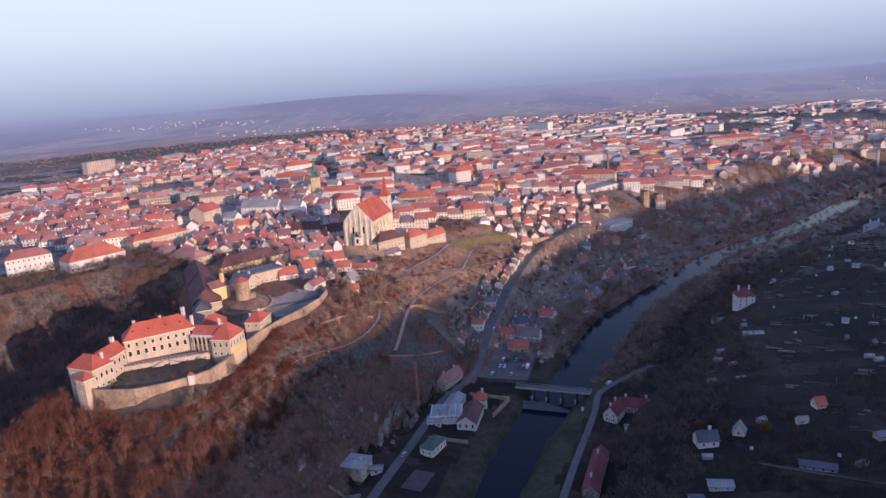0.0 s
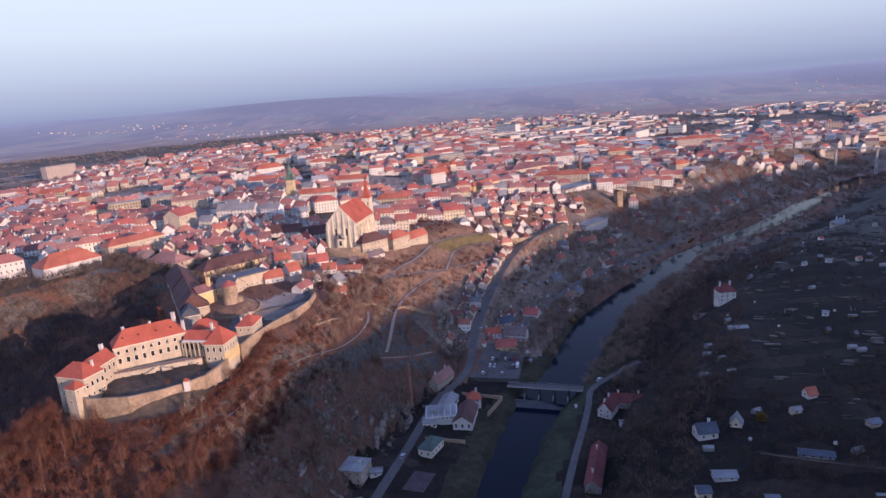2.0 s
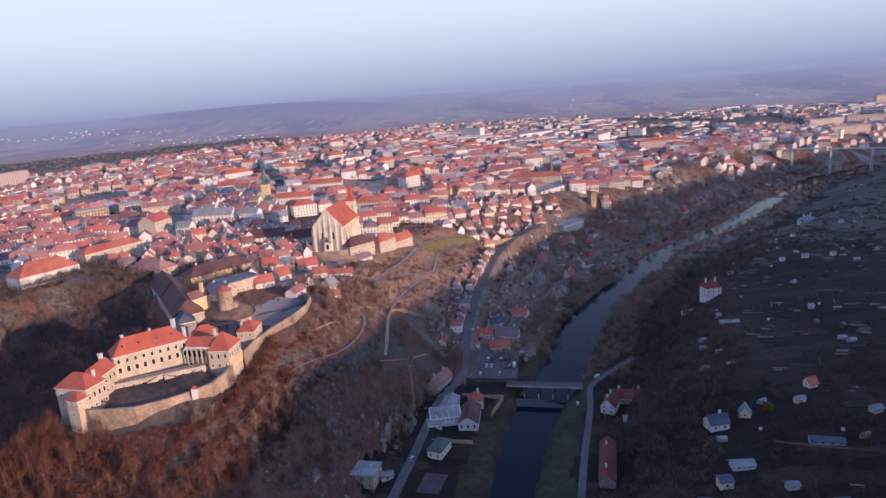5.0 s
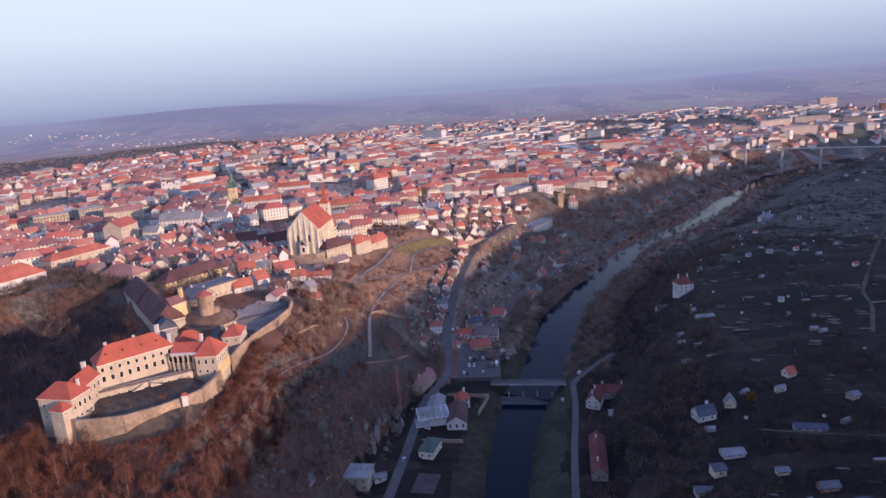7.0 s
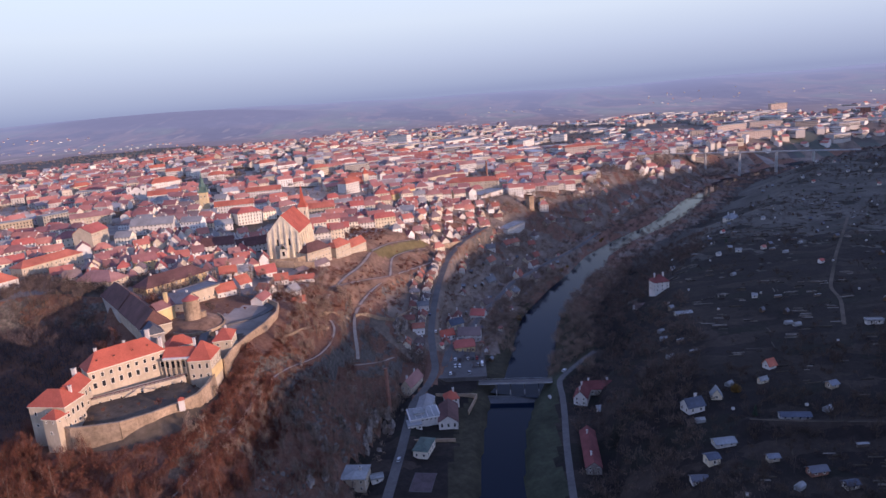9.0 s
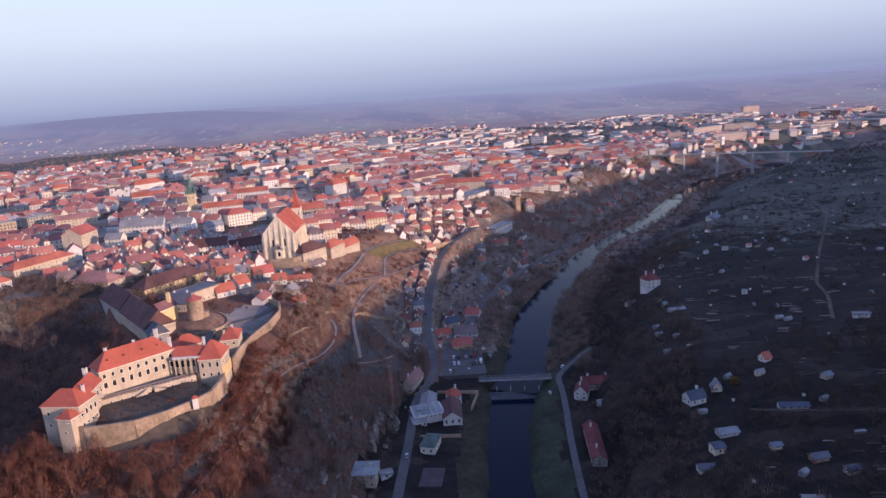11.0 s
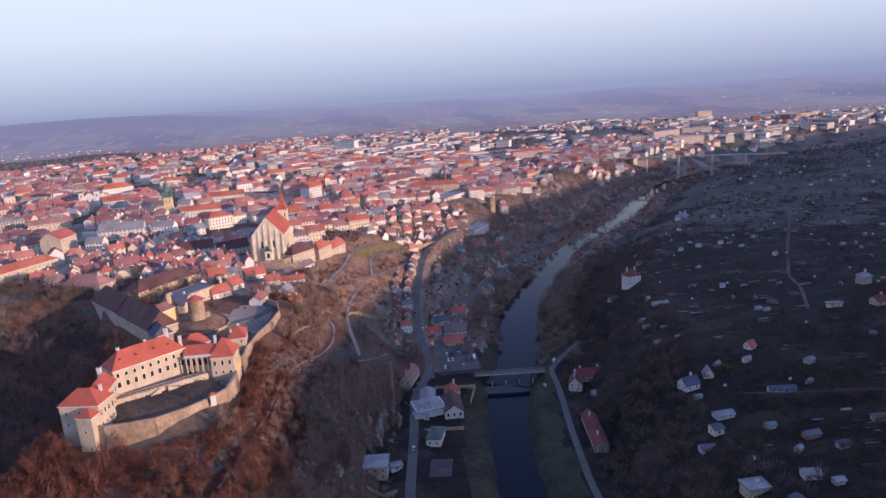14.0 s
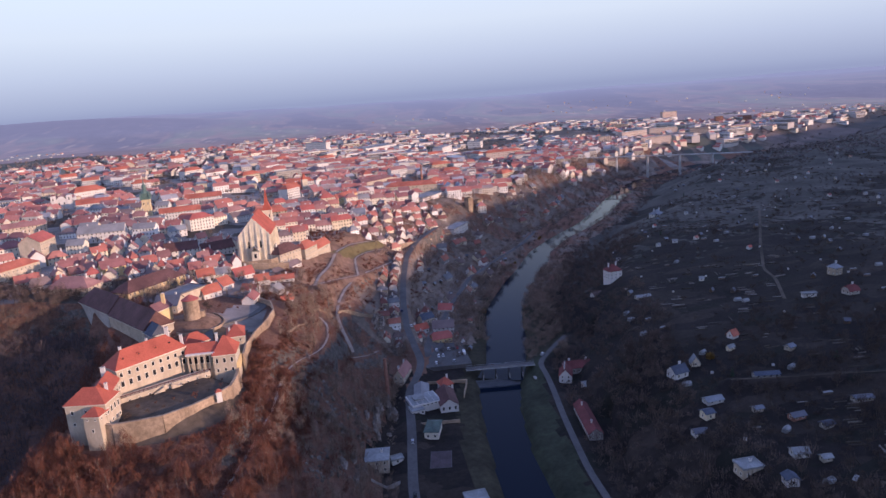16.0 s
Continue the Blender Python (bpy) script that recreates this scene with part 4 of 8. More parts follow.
def build_castle_wall():
    e = thing("rampart", 0, 0, 0, 0, "curved sandstone rampart round the castle terrace", "wall")
    pts = [(-248.5, 239.6), (-243.5, 237.4), (-234, 238.4), (-224, 240.2), (-213, 247.4), (-205, 255.6), (-199.6, 264), (-198.6, 275), (-199.2, 285)]
    for n, (a, b) in enumerate(zip(pts[:-1], pts[1:])):
        d = np.array(b) - np.array(a)
        o = np.array([d[1], -d[0]]) / np.hypot(*d)
        lo = [(*(np.array(a) + o * 1.6), 52), (*(np.array(b) + o * 1.6), 52), (*(np.array(b) - o * 0.8), 52), (*(np.array(a) - o * 0.8), 52)]
        hi = [(*(np.array(a) + o * 0.3), 69.2), (*(np.array(b) + o * 0.3), 69.2), (*(np.array(b) - o * 0.6), 69.2), (*(np.array(a) - o * 0.6), 69.2)]
        k = Kit()
        k.solid(lo, hi)
        k.make("masonry", [M_STONE], e)
        c = Kit()
        ca = [(*(np.array(a) + o * 0.5), 69.2), (*(np.array(b) + o * 0.5), 69.2), (*(np.array(b) - o * 0.8), 69.2), (*(np.array(a) - o * 0.8), 69.2)]
        c.solid(ca, [(x, y, z + 0.3) for x, y, z in ca])
        c.make("coping", [M_STONE], e)
        if n >= 4:
            mid, u = (np.array(a) + np.array(b)) / 2, d / np.hypot(*d)
            bt = Kit()
            q = [mid + o * 1.2 - u * 1.3, mid + o * 3.6 - u * 1.1, mid + o * 3.6 + u * 1.1, mid + o * 1.2 + u * 1.3]
            t = [mid + o * 0.2 - u * 1.3, mid + o * 0.5 - u * 1.1, mid + o * 0.5 + u * 1.1, mid + o * 0.2 + u * 1.3]
            bt.solid([(*w, 50) for w in q], [(*w, 66.5) for w in t])
            bt.make("buttress", [M_STONE], e)
    g = thing("watch_box", -203.4, 255.0, 69.0, 20, "small white stone sentry box on the rampart", "sentry box")
    k = Kit()
    k.box(-1.2, 1.2, -1.2, 1.2, -3.0, 2.0)
    k.make("body", [M_WHITE], g)
    k = Kit()
    k.solid([(-1.5, -1.5, 2.0), (1.5, -1.5, 2.0), (1.5, 1.5, 2.0), (-1.5, 1.5, 2.0)], [(-0.2, -0.2, 3.2), (0.2, -0.2, 3.2), (0.2, 0.2, 3.2), (-0.2, 0.2, 3.2)])
    k.make("cap", [M_TILE_CASTLE], g)
    s = thing("castle_terrace", 0, 0, 0, 0, "raised white terrace with a dark rail and double stair", "terrace")
    a, b, o = np.array((-247.0, 263.4)), np.array((-213.0, 284.2)), np.array((0.56, -0.83))
    run = np.hypot(*(b - a))
    u = (b - a) / run
    pt = lambda p, q: a + u * p + o * q
    bar = lambda k, p0, p1, q0, q1, z0, z1: k.solid([(*pt(p0, q1), z0), (*pt(p1, q1), z0), (*pt(p1, q0), z0), (*pt(p0, q0), z0)], [(*pt(p0, q1), z1), (*pt(p1, q1), z1), (*pt(p1, q0), z1), (*pt(p0, q0), z1)])
    k = Kit()
    bar(k, -3, run, -3.0, 1.6, 60, 70.4)
    k.make("podium", [M_CASTLE], s)
    k = Kit()
    bar(k, -3, run, 1.3, 1.7, 71.2, 71.5)
    k.make("rail", [M_TILE_DARK], s, "dark brown handrail")
    for n in range(22):
        k = Kit()
        bar(k, -2.8 + n * run / 21, -2.6 + n * run / 21, 1.4, 1.6, 70.4, 71.2)
        k.make("rail_post", [M_TILE_DARK], s)
    for w in (-1, 1):
        for n in range(9):
            p = 19 + w * (1.5 + n * 1.0)
            k = Kit()
            bar(k, min(p, p + w), max(p, p + w), 1.6, 3.4, 62, 70.2 - n * 0.42)
            k.make("stair_step", [M_CASTLE], s)
    window_row(s, tuple(pt(0, 1.62)), tuple(pt(run, 1.62)), 67.9, 9, 0.8, 0.9)


def build_rotunda():
    e = thing("rotunda", -234.6, 355.6, 75, 0, "round medieval stone rotunda with a low red cap", "rotunda")
    k = Kit()
    k.drum(0, 0, 4.9, 4.4, -4, 12.6, 24)
    k.make("drum", [M_STONE], e)
    k = Kit()
    k.drum(0, 0, 4.9, 4.9, 12.6, 12.9, 24), k.drum(0, 0, 4.9, 0.3, 12.9, 15.6, 24)
    k.make("cap", [M_TILE], e)
    k = Kit()
    k.drum(4.4, 2.6, 2.6, 2.4, -4, 4.5, 16)
    k.make("apse", [M_STONE], e)
    TAKEN.append((-234, 355, 9, 9, 0))


def build_church():
    """The big late gothic hall church: nave with a steep roof, buttresses, apse porch and a tower with a red spire."""
    e = thing("church", -216.4, 507.0, 76.0, 0, "large pale gothic hall church with a steep red roof", "church")
    e.matrix_basis = e.matrix_basis @ Matrix.Diagonal((0.87, 0.87, 0.87, 1))
    w, n, h, rise = 14.5, 55.0, 20.5, 16.5
    k = Kit()
    k.box(-w, w, 0, n, -8, h)
    for y0 in (0.0, n - 0.8):
        k.solid([(-w, y0, h), (w, y0, h), (w, y0 + 0.8, h), (-w, y0 + 0.8, h)], [(-0.1, y0, h + rise - 0.3), (0.1, y0, h + rise - 0.3), (0.1, y0 + 0.8, h + rise - 0.3), (-0.1, y0 + 0.8, h + rise - 0.3)])
    k.make("nave", [M_CHURCH], e)
    k = Kit()
    for s in (-1, 1):
        lo = [(0, 0.9, h + rise), (0, n, h + rise), (s * (w + 0.8), n, h - 0.6), (s * (w + 0.8), 0.9, h - 0.6)]
        lo = lo if s < 0 else lo[::-1]
        k.solid([(x, y, z - 0.4) for x, y, z in lo], lo)
    k.make("roof", [M_TILE_CASTLE], e)
    for s in (-1, 1):
        for y in (1.0, 10, 19, 28, 37, 46, 54):
            b = Kit()
            x0, x1, x2 = s * w, s * (w + 2.6), s * (w + 1.2)
            lo = [(x0, y - 0.7, -8), (x1, y - 0.7, -8), (x1, y + 0.7, -8), (x0, y + 0.7, -8)]
            hi = [(x0, y - 0.7, h - 1), (x2, y - 0.7, h - 4), (x2, y + 0.7, h - 4), (x0, y + 0.7, h - 1)]
            if s < 0:
                lo, hi = lo[::-1], hi[::-1]
            b.solid(lo, hi)
            b.make("buttress", [M_CHURCH], e)
        for y in (5.5, 14.5, 23.5, 32.5, 41.5, 50):
            g = Kit()
            g.box(-0.9, 0.9, -0.12, 0.05, 0, 10.5, 1), g.solid([(-0.9, -0.12, 10.5), (0.9, -0.12, 10.5), (0.9, 0.05, 10.5), (-0.9, 0.05, 10.5)], [(-0.05, -0.12, 12.4), (0.05, -0.12, 12.4), (0.05, 0.05, 12.4), (-0.05, 0.05, 12.4)], 1)
            g.box(-1.15, -0.9, -0.2, 0.05, -0.2, 10.6), g.box(0.9, 1.15, -0.2, 0.05, -0.2, 10.6), g.box(-0.1, 0.1, -0.18, -0.12, 0, 11.5)
            o = g.make("lancet_window", [M_CHURCH, M_GLASS], e)
            o.matrix_basis = pose(s * w, y, 4.5, 0, 0, 90 * s)
    for x in (-13.4, -8.0, -2.7, 2.7, 8.0, 13.4):
        b = Kit()
        top = h + (1 - abs(x) / w) * rise * 0.8 - 0.5
        b.solid([(x - 0.75, -2.2, -8), (x + 0.75, -2.2, -8), (x + 0.75, 0, -8), (x - 0.75, 0, -8)], [(x - 0.6, -0.5, top), (x + 0.6, -0.5, top), (x + 0.6, 0, top + 0.8), (x - 0.6, 0, top + 0.8)])
        b.make("buttress", [M_CHURCH], e)
    for x in (-5.3, 5.3):
        g = Kit()
        g.box(-1.0, 1.0, -0.12, 0.05, 0, 9.0, 1), g.solid([(-1.0, -0.12, 9), (1.0, -0.12, 9), (1.0, 0.05, 9), (-1.0, 0.05, 9)], [(-0.05, -0.12, 11), (0.05, -0.12, 11), (0.05, 0.05, 11), (-0.05, 0.05, 11)], 1)
        g.box(-1.25, -1.0, -0.2, 0.05, -0.2, 9), g.box(1.0, 1.25, -0.2, 0.05, -0.2, 9)
        o = g.make("lancet_window", [M_CHURCH, M_GLASS], e)
        o.matrix_basis = pose(x, 0, 8.5) @ Matrix.Diagonal((0.75, 1, 0.62, 1))
    k = Kit()
    k.box(-3.2, 3.2, -5.0, 0, -8, 6.2), k.box(-1.1, 1.1, -5.1, -4.95, 0, 4.2, 1)
    k.make("porch", [M_CHURCH, M_GLASS], e)
    k = roof_kit(5.5, 6.4, 4.6, "gable", 0.4)
    o = k.make("porch_roof", [M_TILE], e)
    o.matrix_basis = pose(0, -2.4, 6.2, 0, 0, 90)
    # tower at the far end
    k = Kit()
    k.box(3.0, 11.5, n + 3, n + 12, -8, 34.0), k.box(2.7, 11.8, n + 2.7, n + 12.3, 24.0, 24.5), k.box(2.6, 11.9, n + 2.6, n + 12.4, 33.6, 34.2)
    k.make("tower", [M_CHURCH], e)
    k = Kit()
    c, y = 7.25, n + 7.5
    k.solid([(c - 4.7, y - 4.9, 34.2), (c + 4.7, y - 4.9, 34.2), (c + 4.7, y + 4.9, 34.2), (c - 4.7, y + 4.9, 34.2)], [(c - 2.1, y - 2.1, 40.5), (c + 2.1, y - 2.1, 40.5), (c + 2.1, y + 2.1, 40.5), (c - 2.1, y + 2.1, 40.5)])
    k.solid([(c - 2.1, y - 2.1, 40.5), (c + 2.1, y - 2.1, 40.5), (c + 2.1, y + 2.1, 40.5), (c - 2.1, y + 2.1, 40.5)], [(c - 0.1, y - 0.1, 57), (c + 0.1, y - 0.1, 57), (c + 0.1, y + 0.1, 57), (c - 0.1, y + 0.1, 57)])
    k.make("spire", [M_TILE_CASTLE], e)
    window_row(e, (3.0, n + 3), (11.5, n + 3), 27.0, 2, 1.0, 3.2), window_row(e, (11.5, n + 3), (11.5, n + 12), 27.0, 2, 1.0, 3.2)
    k = Kit()
    k.box(6.0, 14, n - 12, n + 3, -8, 18)
    k.make("sacristy", [M_CHURCH], e)
    k = Kit()
    lo = [(5.0, n - 13, 18), (15, n - 13, 18), (15, n + 3, 18), (5.0, n + 3, 18)]
    k.solid(lo, [(6, n - 11, 24.5), (7, n - 11, 24.5), (7, n + 2, 24.5), (6, n + 2, 24.5)])
    k.make("sacristy_roof", [M_TILE], e)
    TAKEN.append((-213, 537, 22, 44, 0))
    t = thing("terrace_wall", 0, 0, 0, 0, "tall old stone retaining wall below the church", "wall")
    pts = [(-246, 512), (-236, 499), (-222, 494.5), (-204, 495), (-199, 500)]
    for a, b in zip(pts[:-1], pts[1:]):
        d = np.array(b) - np.array(a)
        o = np.array([d[1], -d[0]]) / np.hypot(*d)
        a, b = np.array(a), np.array(b)
        k = Kit()
        k.solid([(*(a + o), 55), (*(b + o), 55), (*(b - o), 55), (*(a - o), 55)], [(*(a + o * 0.3), 75.8), (*(b + o * 0.3), 75.8), (*(b - o * 0.4), 75.8), (*(a - o * 0.4), 75.8)])
        k.make("masonry", [M_STONE], t)


def build_hall_tower():
    e = thing("town_hall_tower", -356, 722, 78, 8, "slender town hall tower with a green copper spire", "tower")
    k = Kit()
    k.box(-4.2, 4.2, -4.2, 4.2, -4, 27.5)
    k.make("shaft", [surface("tower_ochre_plaster", [(0.6, 0.47, 0.28)], 0.9, grain=0.6, contrast=0.15)], e)
    k = Kit()
    k.box(-5.1, 5.1, -5.1, 5.1, 27.5, 28.3), k.box(-5.1, 5.1, -5.1, -4.8, 28.3, 29.6), k.box(-5.1, 5.1, 4.8, 5.1, 28.3, 29.6), k.box(-5.1, -4.8, -4.8, 4.8, 28.3, 29.6), k.box(4.8, 5.1, -4.8, 4.8, 28.3, 29.6)
    for x in (-4.6, 4.6):
        for y in (-4.6, 4.6):
            k.drum(x, y, 0.9, 0.05, 29.6, 36.5, 6)
    k.make("gallery", [M_COPPER], e)
    k = Kit()
    k.box(-3.3, 3.3, -3.3, 3.3, 28.3, 34), k.drum(0, 0, 4.6, 2.2, 34, 38, 8), k.drum(0, 0, 2.0, 2.0, 38, 41.5, 8), k.drum(0, 0, 2.6, 0.9, 41.5, 44, 8), k.drum(0, 0, 0.9, 0.05, 44, 52, 8)
    k.make("spire", [M_COPPER], e)
    for s in range(4):
        a = [(-4.2, -4.2), (4.2, -4.2), (4.2, 4.2), (-4.2, 4.2)]
        window_row(e, a[s], a[(s + 1) % 4], 22, 2, 0.9, 2.2), window_row(e, a[s], a[(s + 1) % 4], 14, 1, 0.9, 1.8)
    TAKEN.append((-356, 722, 9, 9, 0))


SPLIT[0] = True
build_castle()
SPLIT[0] = False
build_castle_wall()
build_rotunda()
build_church()
build_hall_tower()


# ---- known buildings of the town ----
building("barracks", -443, 396, 30.7, 14, 13.5, 5, "hip", 52, "long white three-storey barracks with a red hipped roof", "barracks", M_WHITE, M_TILE, 3, sides="fr", gap=3.4, chimneys=2)
building("riding_hall", -402, 416, 42.1, 20, 8.5, 8, "hip", 65, "white hall with a large red hipped roof", "riding hall", M_WHITE, M_TILE_WEATHERED, 1, sides="fr", gap=3.4, chimneys=2)
building("school", -394, 483, 50.6, 14, 9.1, 4, "hip", 66, "long cream school with two rows of windows and a red roof", "school", M_CASTLE, M_TILE_WEATHERED, 2, sides="fr", gap=3.4, chimneys=2)
building("corner_house", -327, 433, 31.0, 16, 6.8, 6, "hip", -16, "low cream house with a brown hipped roof at the ravine edge", "corner house", M_CASTLE, M_TILE, 2, sides="fr", gap=3.4, chimneys=2)
building("tall_house", -408, 575, 26.0, 18, 13.7, 6, "gable", 86, "tall cream house with a blank gable", "tall house", M_CASTLE, M_TILE, 3, sides="fr", gap=3.4, chimneys=2)
building("gymnasium", -433, 583, 22.4, 16, 8.4, 5, "hip", 34, "grey-beige hall with tall windows and a red roof", "gymnasium", M_WALL, M_TILE, 2, sides="fr", gap=3.4, chimneys=2)
building("long_house", -465, 683, 38.2, 14, 10.4, 4, "gable", 25, "long cream town building with a red roof", "long house", M_CASTLE, M_TILE, 3, sides="fr", gap=3.4, chimneys=2)
building("white_hall", -368, 616, 40.0, 16, 9.1, 6, "gable", 5, "white building with stepped gable and red roof", "white hall", M_WHITE, M_TILE, 3, sides="fr", gap=3.4, chimneys=2)
building("college", -503, 964, 45.3, 18, 12.8, 6, "hip", 48, "large white college building with a red roof", "college", M_WHITE, M_TILE_WEATHERED, 4, sides="fr", gap=3.4, chimneys=2)
building("college", -452, 845, 41.5, 16, 8.2, 5, "gable", 15, "lower white college wing with a red roof", "college", M_WHITE, M_TILE_WEATHERED, 2, sides="fr", gap=3.4, chimneys=2)
building("yellow_house", -318, 481, 16.9, 11, 7.7, 5, "gable", 33, "bright yellow town house with a red roof", "yellow house", M_YELLOW, M_TILE, 2, sides="fr", gap=3.4, chimneys=2)
building("grey_house", -305, 627, 16.0, 12, 6.6, 4, "gable", 25, "pale grey house with a sheet roof", "grey house", M_WHITE, M_PALE_ROOF, 2, sides="fr", gap=3.4, chimneys=2)
building("row_house", -254, 545, 27.4, 11, 6.2, 6, "gable", 31, "white row with dark roof beside the church", "row house", M_WHITE, M_TILE_DARK, 2, sides="fr", gap=3.4, chimneys=2)
building("row_house", -283, 545, 26.7, 11, 6.3, 6, "gable", 11, "brown-roofed row above the lane", "row house", M_WALL, M_TILE_DARK, 2, sides="fr", gap=3.4, chimneys=2)
building("chapel", -217, 908, 25.4, 16, 8.2, 9, "gable", 30, "chapel nave with a steep bright red roof", "chapel", M_CASTLE, M_TILE_WEATHERED, 2, sides="fr", gap=3.4, chimneys=2)
building("market_hall", -148, 833, 52.0, 16, 10.2, 4, "hip", 60, "long terracotta building with a red roof", "market hall", M_YELLOW, M_TILE_WEATHERED, 2, sides="fr", gap=3.4, chimneys=2)
building("court_house", -51, 910, 72.2, 18, 16.5, 5, "hip", -6, "large cream court house with a red roof", "court house", M_CASTLE, M_TILE_WEATHERED, 4, sides="fr", gap=5, chimneys=2)
building("court_house", -101, 985, 75.0, 16, 13.7, 5, "hip", 48, "long court wing with a brown roof", "court house", M_CASTLE, M_TILE, 3, sides="fr", gap=5, chimneys=2)
building("flat_hall", -36, 865, 58.0, 24, 6.8, 1, "flat", 54, "low pale hall with a flat roof", "flat hall", M_WHITE, M_PALE_ROOF, 1, sides="fr", gap=3.4, chimneys=0)
building("gabled_house", -130, 709, 15.5, 16, 7.8, 5, "gable", -5, "white house with a broad gable", "gabled house", M_WHITE, M_TILE, 2, sides="fr", gap=3.4, chimneys=2)
building("factory", -207, 1693, 57.6, 22, 25.7, 1, "flat", -27, "white many-storey factory block with ribbon windows", "factory", M_WHITE, M_PALE_ROOF, 5, sides="fr", gap=5, chimneys=0)
building("factory", -69, 1736, 120.0, 60, 13.3, 1, "flat", 46, "long white low factory hall", "factory", M_WHITE, M_PALE_ROOF, 2, sides="fr", gap=5, chimneys=0)
building("factory", 100, 1639, 75.0, 26, 17.0, 2, "hip", 63, "white works building with a pinkish roof", "factory", M_WHITE, M_TILE, 3, sides="fr", gap=5, chimneys=2)
building("factory", 197, 1705, 34.7, 30, 16.9, 1, "flat", -24, "pale cube-shaped works building", "factory", M_WHITE, M_PALE_ROOF, 3, sides="fr", gap=3.4, chimneys=0)
building("apartment_row", 192, 1370, 82.7, 16, 18.6, 4, "hip", 9, "pale plastered apartment row with a red roof", "apartment row", M_PANEL, M_TILE_WEATHERED, 4, sides="fr", gap=5, chimneys=2)
building("villa", -13, 764, 45.9, 14, 9.0, 1, "flat", 58, "white flat-roofed villa on the slope edge", "villa", M_WHITE, M_PALE_ROOF, 3, sides="fr", gap=3.4, chimneys=0)
building("apartment_block", 679, 1901, 40.0, 14, 14.0, 1, "flat", -22, "pink-lit concrete apartment block", "apartment block", M_PANEL, M_PALE_ROOF, 8, sides="fr", gap=3.4, chimneys=0)
building("apartment_block", 1036, 2313, 60.0, 16, 22.0, 1, "flat", 10, "pink-lit concrete apartment block", "apartment block", M_PANEL, M_PALE_ROOF, 8, sides="fr", gap=5, chimneys=0)
building("apartment_block", 477, 1517, 30.0, 14, 20.0, 1, "flat", -8, "tall apartment tower of pale panels", "apartment block", M_PANEL, M_PALE_ROOF, 7, sides="fr", gap=5, chimneys=0)
building("apartment_block", 584, 1602, 93.4, 16, 19.8, 1, "flat", 26, "long pale panel-built apartment row", "apartment block", M_PANEL, M_PALE_ROOF, 4, sides="fr", gap=5, chimneys=0)
building("apartment_block", 692, 1660, 76.8, 16, 16.2, 1, "flat", 0, "long pale panel-built apartment row", "apartment block", M_PANEL, M_PALE_ROOF, 4, sides="fr", gap=5, chimneys=0)
building("apartment_block", 576, 1461, 85.0, 16, 15.5, 1, "flat", 13, "long pale panel-built apartment row", "apartment block", M_PANEL, M_PALE_ROOF, 4, sides="fr", gap=5, chimneys=0)
building("apartment_block", 750, 1575, 43.9, 16, 15.9, 1, "flat", -22, "long pale panel-built apartment row", "apartment block", M_PANEL, M_PALE_ROOF, 4, sides="fr", gap=3.4, chimneys=0)
building("apartment_block", 939, 1807, 20.0, 14, 22.0, 1, "flat", -9, "tall orange brick apartment tower", "apartment block", M_BRICK, M_PALE_ROOF, 8, sides="fr", gap=5, chimneys=0)
building("apartment_block", 1014, 1786, 24.0, 14, 20.0, 1, "flat", -30, "tall orange brick apartment tower", "apartment block", M_BRICK, M_PALE_ROOF, 8, sides="fr", gap=5, chimneys=0)
building("apartment_block", -1025, 1124, 63.3, 16, 23.5, 1, "flat", 78, "pale yellow slab block at the town edge", "apartment block", M_PANEL, M_PALE_ROOF, 7, sides="fr", gap=5, chimneys=0)
building("apartment_block", -984, 1304, 85.0, 16, 15.8, 1, "flat", 107, "pale yellow slab block at the town edge", "apartment block", M_PANEL, M_PALE_ROOF, 6, sides="fr", gap=5, chimneys=0)
building("terrace_house", -195, 515, 26.0, 13, 12.0, 6, "hip", 54, "cream house with a dark mansard roof beside the church", "terrace house", M_CASTLE, M_TILE_DARK, 3, sides="fr", gap=3.4, chimneys=2)
building("terrace_house", -180, 540, 22.0, 12, 11.5, 5, "hip", 65, "cream range with a red roof stepping down the edge", "terrace house", M_CASTLE, M_TILE_WEATHERED, 3, sides="fr", gap=3.4, chimneys=2)
building("terrace_house", -169.5, 562.5, 25.0, 10, 9.0, 5, "gable", 65, "lower cream range with a red roof at the terrace edge", "terrace house", M_CASTLE, M_TILE_WEATHERED, 2, sides="fr", gap=3.4, chimneys=2)
building("annex", -194, 496, 35.4, 8, 3.7, 3, "gable", 61, "low white house with a red roof under the church terrace", "annex", M_WHITE, M_TILE, 1, sides="fr", gap=3.4, win=(0.8, 1.0), chimneys=1)
building("cottage", -222, 466, 14.7, 9, 4.1, 5, "gable", 31, "white cottage with a red roof below the church wall", "cottage", M_WHITE, M_TILE, 1, sides="fr", gap=3.4, win=(0.8, 1.0), chimneys=1)
building("cottage", -232, 439, 9.4, 12, 3.9, 5, "gable", 50, "white cottage with a bright red roof above the moat", "cottage", M_WHITE, M_TILE_WEATHERED, 1, sides="fr", gap=3.4, win=(0.8, 1.0), chimneys=1)
building("cottage", -195, 434, 8.6, 8, 3.0, 4, "gable", 68, "small white cottage on the slope", "cottage", M_WHITE, M_TILE, 1, sides="fr", gap=3.4, win=(0.8, 1.0), chimneys=1)
building("cottage", -208, 402, 13.9, 8, 3.6, 3, "gable", 81, "small white cottage at the moat edge", "cottage", M_WHITE, M_TILE, 1, sides="fr", gap=3.4, win=(0.8, 1.0), chimneys=1)
